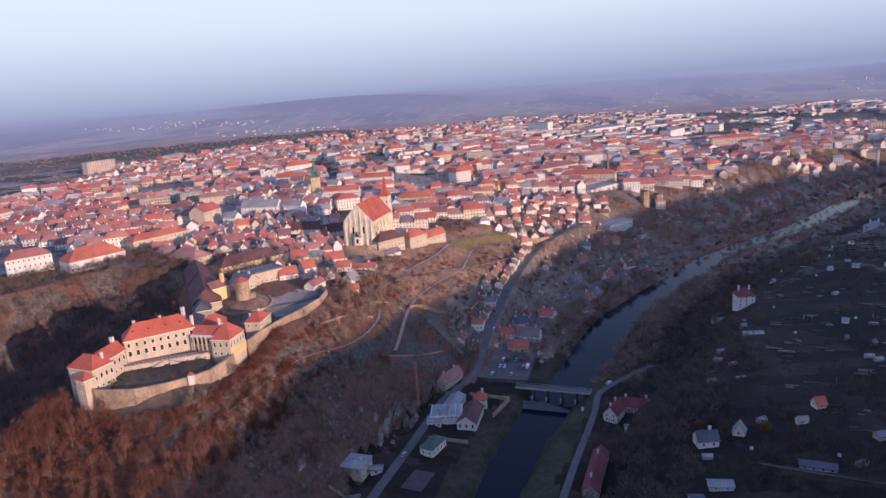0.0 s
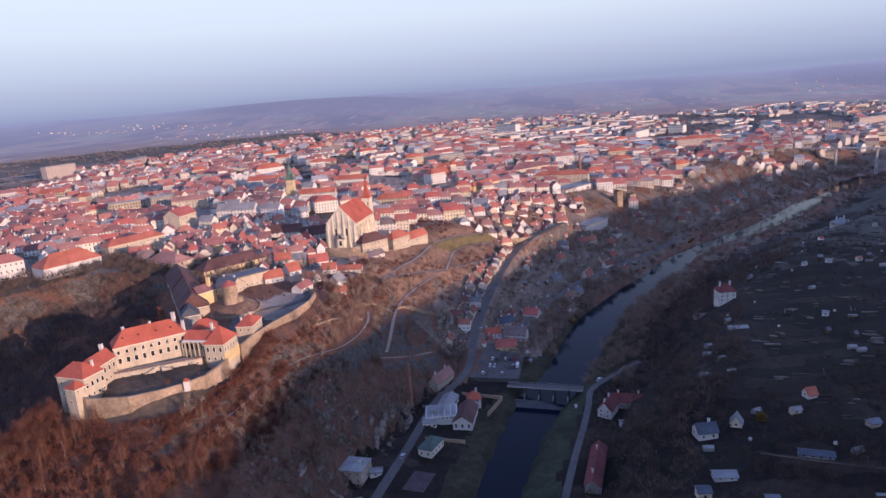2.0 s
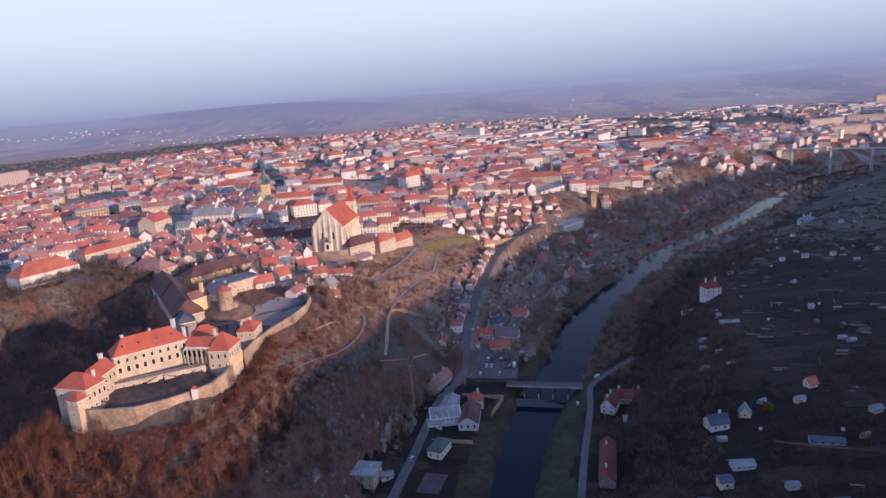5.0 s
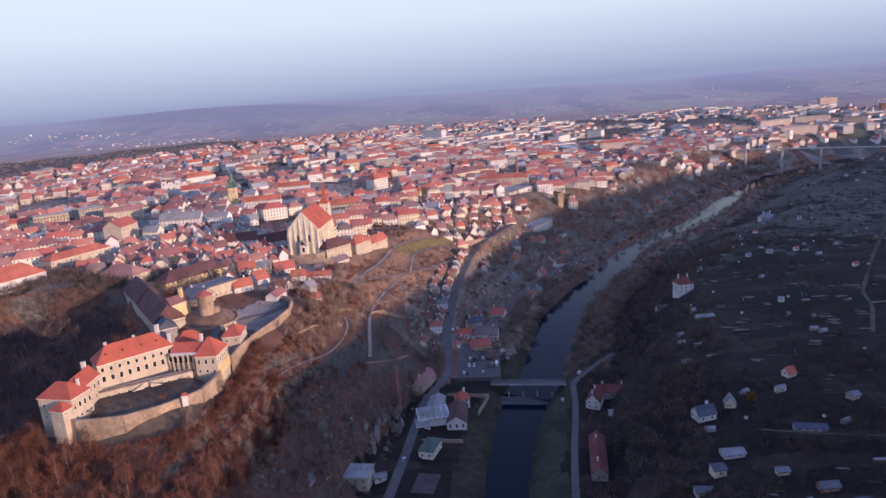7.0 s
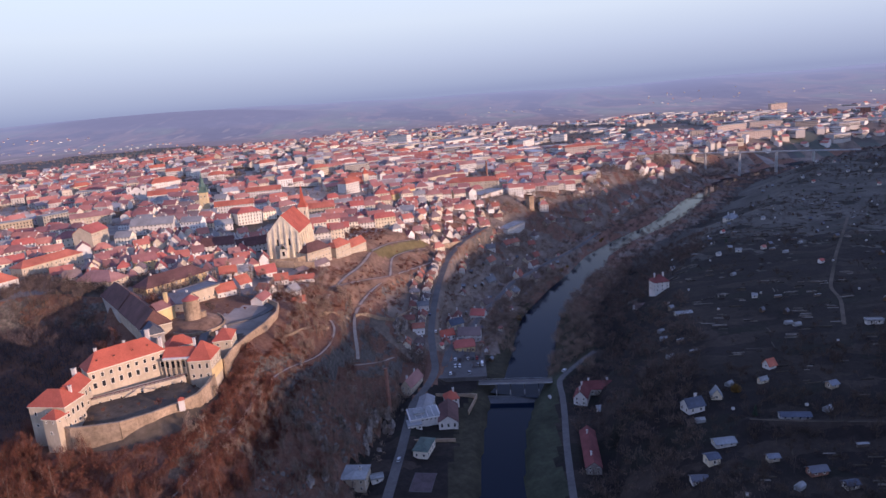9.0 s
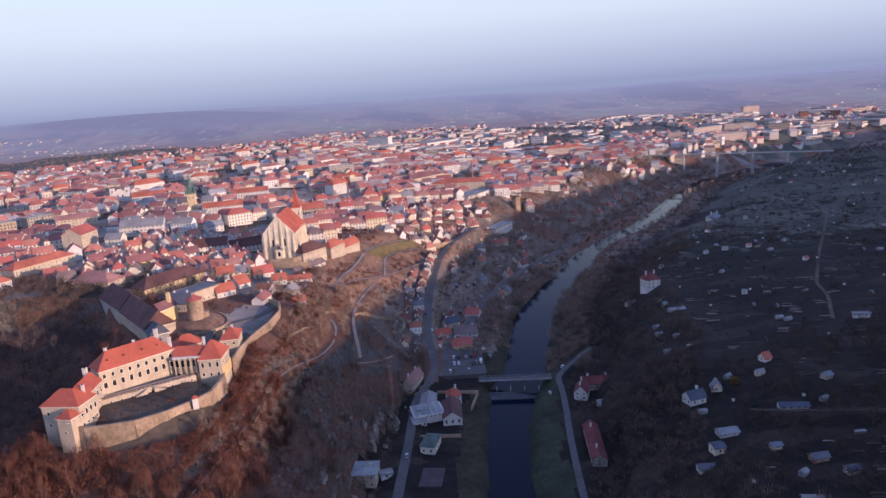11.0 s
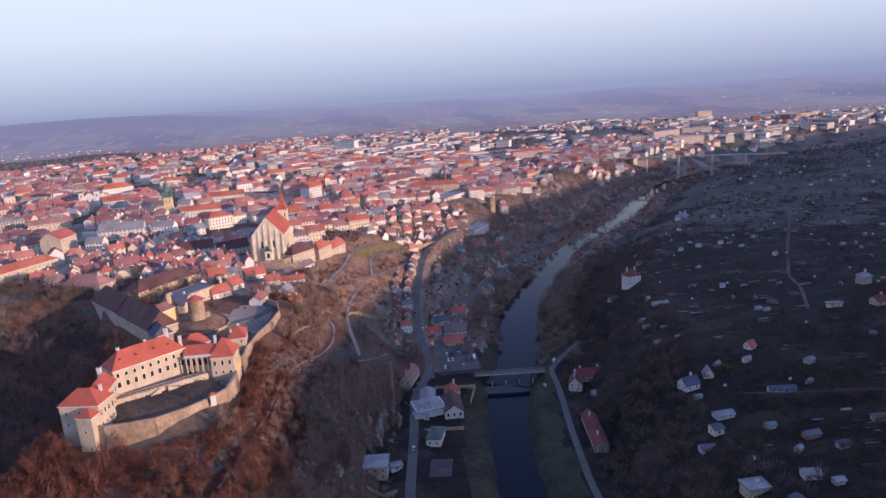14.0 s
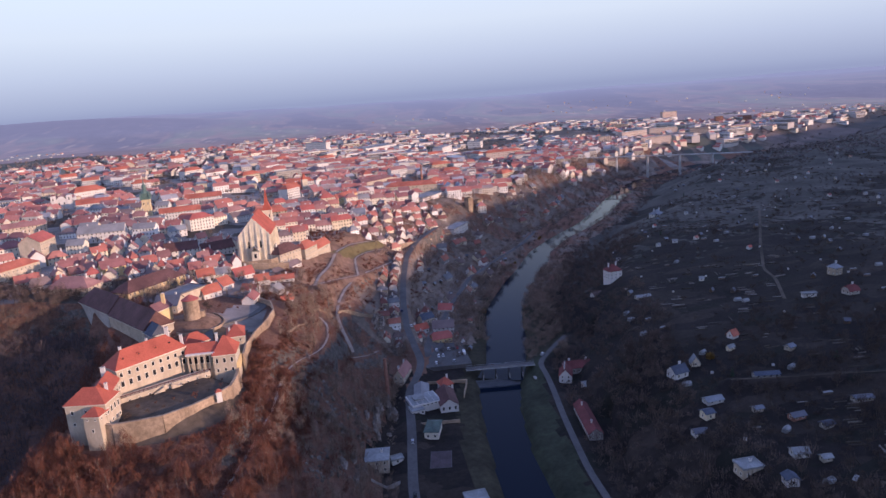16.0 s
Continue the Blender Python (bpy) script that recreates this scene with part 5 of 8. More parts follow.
building("brewery", -280, 437, 48.9, 16, 6.7, 6, "hip", 56, "yellow brewery house with a long brown roof", "brewery", M_YELLOW, M_TILE_DARK, 2, sides="fr", gap=3.4, chimneys=2)
building("brewery_hall", -252, 409, 26.0, 14, 8.2, 2, "flat", 55, "cream brewery hall with a curved grey roof", "brewery hall", M_CASTLE, M_SLATE, 1, sides="fr", gap=3.4, chimneys=0)
building("brewery_store", -256, 392, 14.9, 14, 5.2, 5, "gable", -11, "low store with a grey roof beside the rotunda", "brewery store", M_CASTLE, M_SLATE, 1, sides="fr", gap=3.4, chimneys=2)


def build_dark_range():
    """Long brown-roofed brewery range along the ravine."""
    e = thing("brewery_range", 0, 0, 0, 0, "long brewery range with a dark brown roof above the ravine", "brewery")
    hip_between(e, (-287.0, 373.0), (-256.0, 333.5), 17.0, 78.6, 9.2, 60, M_TILE_DARK, M_OLD_WALL, (False, False))
    hip_between(e, (-317.0, 410.0), (-287.4, 373.4), 17.0, 79.2, 9.2, 60, M_TILE_DARK, M_OLD_WALL, (True, False))
    hip_between(e, (-258.0, 337.0), (-249.8, 325.0), 10.0, 77.5, 5.4, 60, M_BLUE_ROOF, M_OLD_WALL, (False, False))
    hip_between(e, (-252.0, 349.0), (-246.5, 360.0), 7.5, 84.0, 4.0, 66, M_TILE, M_YELLOW, (False, False))
    k = Kit()
    k.box(-251, -249.2, 357.5, 359.5, 84, 92)
    k.make("chimney", [M_YELLOW], e)
    TAKEN.append((-279, 372, 52, 13, -51))


def build_gatehouse():
    e = thing("gatehouse", 0, 0, 0, 0, "cream gatehouse with a red hipped roof on the rampart", "gatehouse")
    f, run = hip_between(e, (-208.5, 313.2), (-199.6, 314.4), 16.0, 76.1, 4.2, 58, M_TILE_CASTLE, M_CASTLE)
    window_row(e, f(0, 0, 0)[:2], f(run, 0, 0)[:2], 73.2, 2, 0.9, 1.3)
    window_row(e, f(run, 0, 0)[:2], f(run, 16, 0)[:2], 73.4, 5, 0.9, 1.3), window_row(e, f(run, 0, 0)[:2], f(run, 16, 0)[:2], 69.6, 5, 0.9, 1.3)
    chimney(e, -204.5, 323.0, 79.5, 1.6, 0.5), chimney(e, -207.5, 318.0, 78.0, 1.8, 0.5)
    w = thing("moat_wall", 0, 0, 0, 0, "curved stone wall round the outer castle terrace", "wall")
    pts = [(-198.5, 298.5), (-199.2, 312), (-196.8, 332), (-192.5, 352), (-190.5, 372), (-194, 390), (-203, 400)]
    for a, b in zip(pts[:-1], pts[1:]):
        a, b = np.array(a), np.array(b)
        o = np.array([(b - a)[1], -(b - a)[0]]) / np.hypot(*(b - a))
        k = Kit()
        k.solid([(*(a + o), 50), (*(b + o), 50), (*(b - o), 50), (*(a - o), 50)], [(*(a + o * 0.4), 71.6), (*(b + o * 0.4), 71.6), (*(b - o * 0.4), 71.6), (*(a - o * 0.4), 71.6)])
        k.make("masonry", [M_STONE], w)
    lane = [(-213, 318, 70.5), (-222, 330, 71), (-224, 345, 71.5), (-216, 360, 71.5), (-204, 372, 71), (-198, 390, 70), (-214, 412, 71), (-240, 425, 73), (-262, 440, 75)]
    lane = [(x, y, ground_z(x, y)) for x, y, z in lane]
    strip("castle_lane", lane, 2.2, M_ASPHALT, 0.3, "pale paved lane curving through the castle moat", "lane", every=3, thick=2.5)
    TAKEN.append((-210, 350, 24, 55, 0))


def build_mill():
    e = thing("waterworks", -97.5, 342.5, 6.0, 12, "white riverside works with grey sheet roofs", "works building")
    k = Kit()
    k.box(-15, 3, -2, 13, -3, 4.6), k.box(-15.3, 3.3, -2.3, 13.3, 4.6, 5.0), k.box(-12, -6, 3, 10, 5.0, 6.0), k.box(-17, -9, -6, 2, -3, 3.4)
    k.make("works_wall", [M_WHITE], e)
    for n in range(5):
        k = Kit()
        k.box(-14.6 + n * 3.5, -11.5 + n * 3.5, -1.6, 12.6, 5.0 + 0.12 * (n % 2), 5.2 + 0.12 * (n % 2))
        k.make("sheet_roof", [M_PALE_ROOF], e)
    for x0, x1, y0, y1, z0 in ((-12.3, -5.7, 2.7, 10.3, 6.0), (-17.2, -8.8, -6.2, 1.8, 3.4)):
        k = Kit()
        k.box(x0, x1, y0, y1, z0, z0 + 0.4)
        k.make("sheet_roof", [M_PALE_ROOF], e)
    wall_kit(22, 11, 4.6, 3.8, "gable", 3).make("wall", [M_WHITE], e).matrix_basis = pose(8, 1, 0, 0, 0, 78)
    roof_kit(22, 11, 3.8, "gable").make("roof", [M_TILE_DARK], e).matrix_basis = pose(8, 1, 4.6, 0, 0, 78)
    window_row(e, (0.33, -8.62), (11.1, -10.9), 1.2, 3, 1.1, 2.2)
    window_row(e, (11.1, -10.9), (15.67, 10.62), 1.2, 8, 1.0, 2.2)
    window_row(e, (-9, -2), (1, -2), 3.6, 4, 1.1, 0.7), window_row(e, (-15, 13), (-15, -2), 1.6, 4, 1.1, 1.6), window_row(e, (-17, -6), (-9, -6), 1.2, 3, 1.0, 1.4)
    r = building("mill_house", -88, 364, 8, 8, 6.2, 3.6, "hip", 14, "white mill house with an orange tiled roof", "house", M_WHITE, M_TILE_CASTLE, 2, chimneys=1)
    building("boiler_house", -104, 360, 20, 9, 4.0, 2.0, "gable", 84, "low shed with a brick-red roof behind the works", "shed", M_WALL, M_TILE, 1, chimneys=0)
    k = thing("works_yard_wall", 0, 0, 0, 0, "low stone yard wall beside the works", "wall")
    for a, b in (((-98, 378), (-72, 374)), ((-72, 374), (-78, 352)), ((-112, 322), (-86, 320))):
        a, b = np.array(a), np.array(b)
        o = np.array([(b - a)[1], -(b - a)[0]]) / np.hypot(*(b - a)) * 0.25
        q = Kit()
        q.solid([(*(a + o), 3), (*(b + o), 3), (*(b - o), 3), (*(a - o), 3)], [(*(a + o), 7.6), (*(b + o), 7.6), (*(b - o), 7.6), (*(a - o), 7.6)])
        q.make("masonry", [M_STONE], k)


def build_bridge_and_weir():
    e = thing("road_bridge", 0, 0, 0, 0, "flat concrete road bridge over the river beside a weir", "bridge")
    a, b = np.array((-72.0, 388.5)), np.array((-18.0, 383.0))
    u = (b - a) / np.hypot(*(b - a))
    o = np.array((u[1], -u[0]))
    prism = lambda s0, s1, v0, v1, z0, z1: ([(*(a + u * s + o * v), z0) for s, v in ((s0, v1), (s1, v1), (s1, v0), (s0, v0))][::1], [(*(a + u * s + o * v), z1) for s, v in ((s0, v1), (s1, v1), (s1, v0), (s0, v0))])
    L = float(np.hypot(*(b - a)))
    k = Kit()
    k.solid(*prism(2, L - 5, -3.0, 3.0, 8.25, 8.7))
    k.make("deck", [M_CONCRETE], e)
    k = Kit()
    k.solid(*prism(2, L - 5, -2.7, 2.7, 8.7, 8.78))
    k.make("carriageway", [M_ASPHALT], e)
    for v in (-3.3, 3.15):
        k = Kit()
        k.solid(*prism(2, L - 5, v, v + 0.1, 9.5, 9.58))
        for n in range(28):
            s = 2.2 + n * (L - 7.6) / 27
            k.solid(*prism(s, s + 0.1, v, v + 0.1, 8.7, 9.5))
        k.make("railing", [M_CONCRETE], e, "pale steel railing")
    for s in (13, 22, 31, 40):
        k = Kit()
        k.solid(*prism(s, s + 0.7, -2.6, 2.6, -3, 8.2))
        k.make("pier", [M_WET], e)
        k = Kit()
        k.solid(*prism(s + 0.1, s + 0.6, 3.4, 5.8, -3, 4.6))
        k.make("gate_post", [M_CONCRETE], e)
    w = thing("weir", 0, 0, 0, 0, "concrete river weir with a dark apron", "weir")
    k = Kit()
    k.solid(*prism(3, L - 3, 5.6, 8.0, -3, 1.9))
    k.make("crest", [M_WET], w)
    k = Kit()
    lo, hi = prism(3, L - 3, 8.0, 14.0, -3, -0.4)
    hi = [(x, y, 1.6 if n in (2, 3) else -0.4) for n, (x, y, z) in enumerate(hi)]
    k.solid(lo, hi)
    k.make("apron", [M_WET], w)
    p = thing("embankment_stair", -27, 366, 4.5, 12, "pale concrete stair down the grass bank", "stair")
    k = Kit()
    for n in range(14):
        k.box(-0.8, 0.8, -12 + n * 1.0, -11 + n * 1.0, -3, -1.2 + n * 0.24)
    k.make("flight", [M_CONCRETE], p)


CAR_PAINTS = [surface("car_paint_" + n, [c], 0.3, contrast=0.03, bump=0) for n, c in (("white", (0.7, 0.7, 0.7)), ("silver", (0.4, 0.41, 0.43)), ("dark_blue", (0.03, 0.05, 0.12)), ("black", (0.02, 0.02, 0.022)), ("red", (0.35, 0.03, 0.03)))]
CAR_NAMES = ["white", "silver", "dark blue", "black", "red"]
M_RUBBER = surface("black_rubber", [(0.02, 0.02, 0.02)], 0.9, bump=0)
CAR_FIRST = {}


def car(x, y, turn, paint, van=False):
    z = ground_z(x, y) + 0.28
    key = (paint, van)
    if key in CAR_FIRST:
        return copy_thing(CAR_FIRST[key], pose(x, y, z, 0, 0, turn))
    e = thing("van" if van else "car", x, y, z, turn, f"{CAR_NAMES[paint]} parked {'delivery van' if van else 'hatchback car'} on the asphalt car park", "van" if van else "car", "parked cars")
    CAR_FIRST[key] = e
    L, H = (5.4, 2.3) if van else (4.3, 0.95)
    k = Kit()
    lo = [(-L / 2, -0.88, 0.3), (L / 2, -0.88, 0.3), (L / 2, 0.88, 0.3), (-L / 2, 0.88, 0.3)]
    k.solid(lo, [(x_ * 0.97, y_ * 0.97, H) for x_, y_, _ in lo])
    k.make("body", [CAR_PAINTS[paint]], e)
    k = Kit()
    if van:
        k.solid([(1.7, -0.8, 1.3), (2.66, -0.8, 1.3), (2.66, 0.8, 1.3), (1.7, 0.8, 1.3)], [(1.7, -0.8, 2.2), (2.64, -0.75, 2.2), (2.64, 0.75, 2.2), (1.7, 0.8, 2.2)])
    else:
        k.solid([(-1.9, -0.8, 0.95), (1.1, -0.8, 0.95), (1.1, 0.8, 0.95), (-1.9, 0.8, 0.95)], [(-1.5, -0.65, 1.42), (0.4, -0.65, 1.42), (0.4, 0.65, 1.42), (-1.5, 0.65, 1.42)])
    k.make("window_band", [M_GLASS], e)
    if not van:
        k = Kit()
        k.box(-1.5, 0.4, -0.66, 0.66, 1.42, 1.48)
        k.make("roof_panel", [CAR_PAINTS[paint]], e)
    for wx in (-L * 0.31, L * 0.31):
        for wy in (-0.85, 0.85):
            k = Kit()
            ring = [(0.32 * math.cos(6.2832 * q / 10), 0.32 * math.sin(6.2832 * q / 10)) for q in range(10)]
            k.solid([(wx + p, wy + 0.1, 0.3 + q) for p, q in ring], [(wx + p, wy - 0.1, 0.3 + q) for p, q in ring])
            k.make("wheel", [M_RUBBER], e)
    return e


def build_car_park():
    k = Kit()
    k.solid([(-98, 398, 5), (-64, 398, 5), (-64, 440, 5), (-92, 446, 5)], [(-98, 398, 9.0), (-64, 398, 8.2), (-64, 440, 8.2), (-92, 446, 9.0)])
    o = k.make("car_park", [M_ASPHALT])
    tagged(o, "grey asphalt car park beside the river bridge", "car park", kind="structure")
    rnd = random.Random(4)
    for r, y in enumerate((404.0, 416.0, 428.0)):
        for n in range(8):
            if rnd.random() < 0.62:
                ob = car(-88 + n * 3.1 + rnd.uniform(-0.3, 0.3), y + rnd.uniform(-0.4, 0.4), 90 + rnd.uniform(-4, 4) + 180 * rnd.randint(0, 1), rnd.choice((0, 0, 1, 1, 2, 3, 4)), rnd.random() < 0.15)
                ob.location.z = 8.75
    for x, y, turn, p in ((-116, 300, 85, 1), (-120, 250, 85, 3), (-13, 398, 60, 0), (-99, 470, 92, 0), (-104, 500, 92, 2)):
        car(x, y, turn, p)


def build_stack():
    e = thing("factory_chimney", -125.6, 357.5, 10, 0, "slender old brick factory chimney at the cliff foot", "chimney")
    k = Kit()
    k.drum(0, 0, 1.5, 0.95, -3, 25.0, 14)
    k.make("shaft", [M_BRICK], e)
    k = Kit()
    k.drum(0, 0, 1.15, 1.2, 25.0, 25.8, 14)
    k.make("crown", [M_BRICK], e)


def build_viaduct():
    e = thing("viaduct", 0, 0, 0, 0, "far railway viaduct with a thin deck on tall piers", "viaduct")
    k = Kit()
    k.solid([(325, 1291, 44.2), (620, 1139, 44.2), (622, 1144, 44.2), (327, 1296, 44.2)], [(325, 1291, 46.0), (620, 1139, 46.0), (622, 1144, 46.0), (327, 1296, 46.0)])
    k.make("deck", [M_CONCRETE], e)
    for x in (349, 399, 452, 506, 558):
        y = 1293.5 - (x - 326) * 0.516
        k = Kit()
        k.solid([(x - 2.0, y - 2.6, -6), (x + 2.0, y - 2.6, -6), (x + 2.0, y + 2.6, -6), (x - 2.0, y + 2.6, -6)], [(x - 1.4, y - 2.2, 43.8), (x + 1.4, y - 2.2, 43.8), (x + 1.4, y + 2.2, 43.8), (x - 1.4, y + 2.2, 43.8)])
        k.make("pier", [M_CONCRETE], e)


def build_monastery():
    e = thing("monastery_church", -500, 868, 84, 12, "white baroque monastery church with two low towers", "church")
    k = Kit()
    k.box(-12, 12, 0, 34, -4, 13.5), k.box(-12, -6, -1, 6, -4, 18.5), k.box(6, 12, -1, 6, -4, 18.5)
    k.solid([(-6, 0, 13.5), (6, 0, 13.5), (6, 1, 13.5), (-6, 1, 13.5)], [(-2, 0, 17), (2, 0, 17), (2, 1, 17), (-2, 1, 17)])
    k.make("wall", [M_WHITE], e)
    o = roof_kit(32, 23, 6, "gable").make("roof", [M_TILE], e)
    o.matrix_basis = pose(0, 18, 13.5, 0, 0, 90)
    for x in (-9, 9):
        k = Kit()
        k.drum(x, 2.5, 3.8, 0.4, 18.5, 20.6, 8)
        k.make("tower_cap", [M_TILE], e)
        window_row(e, (x - 3, -1), (x + 3, -1), 12.5, 1, 1.4, 3.0)
    window_row(e, (-6, 0), (6, 0), 6.5, 2, 1.4, 3.0), window_row(e, (12, 6), (12, 34), 5.5, 5, 1.6, 4.5)
    TAKEN.append((-500, 882, 16, 24, 12))
    t = thing("chapel_tower", -199, 912, 68, 20, "square chapel tower with a pointed red cap", "tower")
    k = Kit()
    k.box(-3.6, 3.6, -3.6, 3.6, -3, 24)
    k.make("shaft", [M_CHURCH], t)
    k = Kit()
    k.solid([(-4.1, -4.1, 24), (4.1, -4.1, 24), (4.1, 4.1, 24), (-4.1, 4.1, 24)], [(-0.2, -0.2, 32), (0.2, -0.2, 32), (0.2, 0.2, 32), (-0.2, 0.2, 32)])
    k.make("cap", [M_TILE_CASTLE], t)
    s = thing("works_chimney", -27, 985, 52, 0, "tall thin brick works chimney in the town", "chimney")
    k = Kit()
    k.drum(0, 0, 2.0, 1.2, -3, 38, 10)
    k.make("shaft", [M_BRICK], s)
    for x, y, h in ((20, 850, 17), (36, 868, 13)):
        w = thing("town_wall_tower", x, y, ground_z(x, y), 35, "square stone tower of the old town wall", "tower")
        k = Kit()
        k.box(-4, 4, -4, 4, -6, h), k.box(-4.3, 4.3, -4.3, 4.3, h - 1, h)
        k.make("masonry", [M_STONE], w)


build_dark_range()
SPLIT[0] = True
build_gatehouse()
SPLIT[0] = False
build_mill()
build_bridge_and_weir()
build_car_park()
build_stack()
build_viaduct()
build_monastery()

# valley floor, near bank
building("pump_house", -136, 283, 12.0, 12.5, 7.2, 1.0, "hip", -6, "square cream pump house with a grey flat roof", "house", M_CASTLE, M_PALE_ROOF, 2, sides="fr", z=6.2, chimneys=1, gap=3.8)
building("shed", -103, 311, 14, 8, 4.5, 1.0, "hip", 74, "long garden shed with a green sheet roof", "shed", M_WALL, surface("green_sheet", [(0.07, 0.1, 0.085)], 0.6), 1, chimneys=0)
building("kiosk", -126, 285, 6, 4, 2.6, 0.5, "flat", 12, "small pale flat-roofed hut", "hut", M_WHITE, M_PALE_ROOF, 1, chimneys=0)
building("road_house", -113.5, 390, 19, 7, 6.2, 4.6, "gable", 68, "cream roadside house with a steep red roof", "house", M_CASTLE, M_TILE, 2)
building("river_house", -92, 238, 10, 11, 4.2, 0.6, "flat", 4, "flat grey-roofed riverside house", "house", M_WALL, M_PALE_ROOF, 1, chimneys=0)
building("cottage", -78, 452, 15, 9, 4.6, 4.2, "half", 8, "ochre cottage with a brown-red roof by the car park", "cottage", M_YELLOW, M_TILE, 1)
building("cottage", -73, 474, 17, 10, 5.4, 4.8, "gable", -8, "pink-white house with a red roof beside the lane", "cottage", M_WHITE, M_TILE, 2)
building("cottage", -92, 478, 13, 8, 4.2, 3.6, "gable", 20, "low cottage with a bright red roof", "cottage", M_WALL, M_TILE_CASTLE, 1)
building("cottage", -84, 502, 12, 8, 4.5, 3.8, "gable", 30, "cottage with a grey-blue roof", "cottage", M_WALL, M_BLUE_ROOF, 1)
building("cottage", -64, 520, 12, 9, 5.0, 4.2, "gable", -20, "cream cottage with a red roof by the lane", "cottage", M_WHITE, M_TILE, 1)
# garden bank
building("row_house", -16.5, 297, 36, 7.5, 4.0, 3.0, "gable", 84, "long pale house with a dull red roof", "house", M_OLD_WALL, M_DULL_RED, 2)
building("farm_house", 3, 369, 19, 9, 4.2, 3.4, "half", -4, "farmhouse with a long dull red roof", "house", M_OLD_WALL, M_DULL_RED, 1)
building("farm_house", -9, 358, 12, 8, 5.0, 4.4, "gable", 70, "white gabled house with a dull red roof", "house", M_WHITE, M_DULL_RED, 2)
building("shed", 4, 342, 14, 7, 3.2, 1.4, "gable", 5, "shed with a pale sheet roof", "shed", M_WALL, M_PALE_ROOF, 1, chimneys=0)
TAKEN.append((74, 474, 14, 16, 0))
building("manor", 79, 494, 12, 10, 8.2, 4.4, "hip", 12, "tall white three-storey house with a dark red hipped roof", "house", M_WHITE, M_DULL_RED, 3, z=ground_z(79, 489) + 0.8, below=8)
building("shed", 62, 486, 10, 6, 3.0, 2.2, "gable", 12, "low white outhouse with a red roof", "outhouse", M_WHITE, M_TILE, 1, chimneys=0)
building("summer_house", 32, 287, 9, 7, 3.8, 3.2, "gable", 15, "white garden house with a blue-grey roof", "house", M_WHITE, M_BLUE_ROOF, 1, chimneys=1)
building("garden_hut", 47, 296, 5, 5, 2.2, 3.6, "gable", 75, "timber hut with a steep grey gable", "hut", M_WALL, M_SLATE, 1, chimneys=0)
building("garden_house", 85, 321, 4.8, 4.8, 2.5, 2.8, "gable", 20, "white gabled cottage with an orange-red roof", "cottage", M_WHITE, M_TILE_WEATHERED, 1, chimneys=0)
building("shed", 72, 268, 13, 4.5, 2.2, 1.0, "gable", -8, "long white shed with a blue sheet roof", "shed", M_WHITE, M_BLUE_ROOF, 1, chimneys=0)
building("shed", 24, 241.5, 5, 5, 3.6, 1.0, "gable", 8, "small plastered garden hut with a blue roof", "hut", M_WALL, M_BLUE_ROOF, 1, chimneys=0)
building("shed", 16, 234, 6.5, 4.5, 2.4, 1.2, "gable", 0, "small hut with a grey roof", "hut", M_WHITE, M_SLATE, 1, chimneys=0)
building("flat_house", 18, 198, 9, 7, 4.6, 0.6, "flat", 2, "cream cubic house with a grey flat roof", "house", M_CASTLE, M_PALE_ROOF, 1, chimneys=1)
building("garden_hut", 42, 199, 6.5, 5, 2.6, 1.4, "gable", -8, "white hut with a pale sheet roof", "hut", M_WHITE, M_PALE_ROOF, 1, chimneys=0)
building("garden_hut", 26, 182, 5, 5, 3.2, 1.4, "gable", 80, "white hut with a blue-grey roof", "hut", M_WHITE, M_BLUE_ROOF, 1, chimneys=0)
building("garden_hut", 60, 226, 7, 4, 2.3, 1.3, "gable", 6, "red-brown hut with white posts", "hut", M_BRICK, M_SLATE, 1, chimneys=0)
building("manor", 211, 396, 7, 7, 6.0, 2.6, "hip", 10, "narrow grey two-storey house with a hipped roof", "house", M_OLD_WALL, M_SLATE, 2, chimneys=1)
building("shed", 73, 421, 11, 5, 2.4, 1.0, "gable", 6, "long pale glasshouse shed among the gardens", "shed", M_OLD_WALL, M_PALE_ROOF, 1, chimneys=0)
building("shed", 34, 254, 9, 5, 2.2, 1.2, "gable", 6, "low grey glasshouse beside the huts", "shed", M_OLD_WALL, M_SLATE, 1, chimneys=0)
building("garden_hut", 48, 238, 4.5, 3, 2.2, 0.8, "gable", 4, "small dark hut with white posts", "hut", M_OLD_WALL, M_SLATE, 1, chimneys=0)
building("garden_hut", 67, 215, 5, 3.5, 2.2, 0.9, "gable", 8, "small hut with a blue sheet roof", "hut", M_OLD_WALL, M_BLUE_ROOF, 1, chimneys=0)
building("shed", 96, 229, 9, 4, 2.3, 0.8, "gable", -4, "long low shed with a grey roof between garden plots", "shed", M_OLD_WALL, M_SLATE, 1, chimneys=0)
building("garden_hut", 49, 192, 4, 3, 2.1, 0.8, "gable", 0, "small open shelter with a pale roof", "hut", M_OLD_WALL, M_PALE_ROOF, 1, chimneys=0)
building("garden_hut", 101, 290, 4.5, 4, 2.4, 1.2, "gable", 20, "small grey garden hut", "hut", M_OLD_WALL, M_SLATE, 1, chimneys=0)
building("garden_house", 191, 355, 8, 7, 3.2, 3.2, "half", 5, "cottage with a dull brick-red roof", "cottage", M_OLD_WALL, M_DULL_RED, 1, chimneys=1)
building("shed", 164, 360, 9, 3, 2.3, 0.4, "flat", -6, "white flat-roofed trailer hut", "hut", M_WHITE, M_PALE_ROOF, 1, chimneys=0)
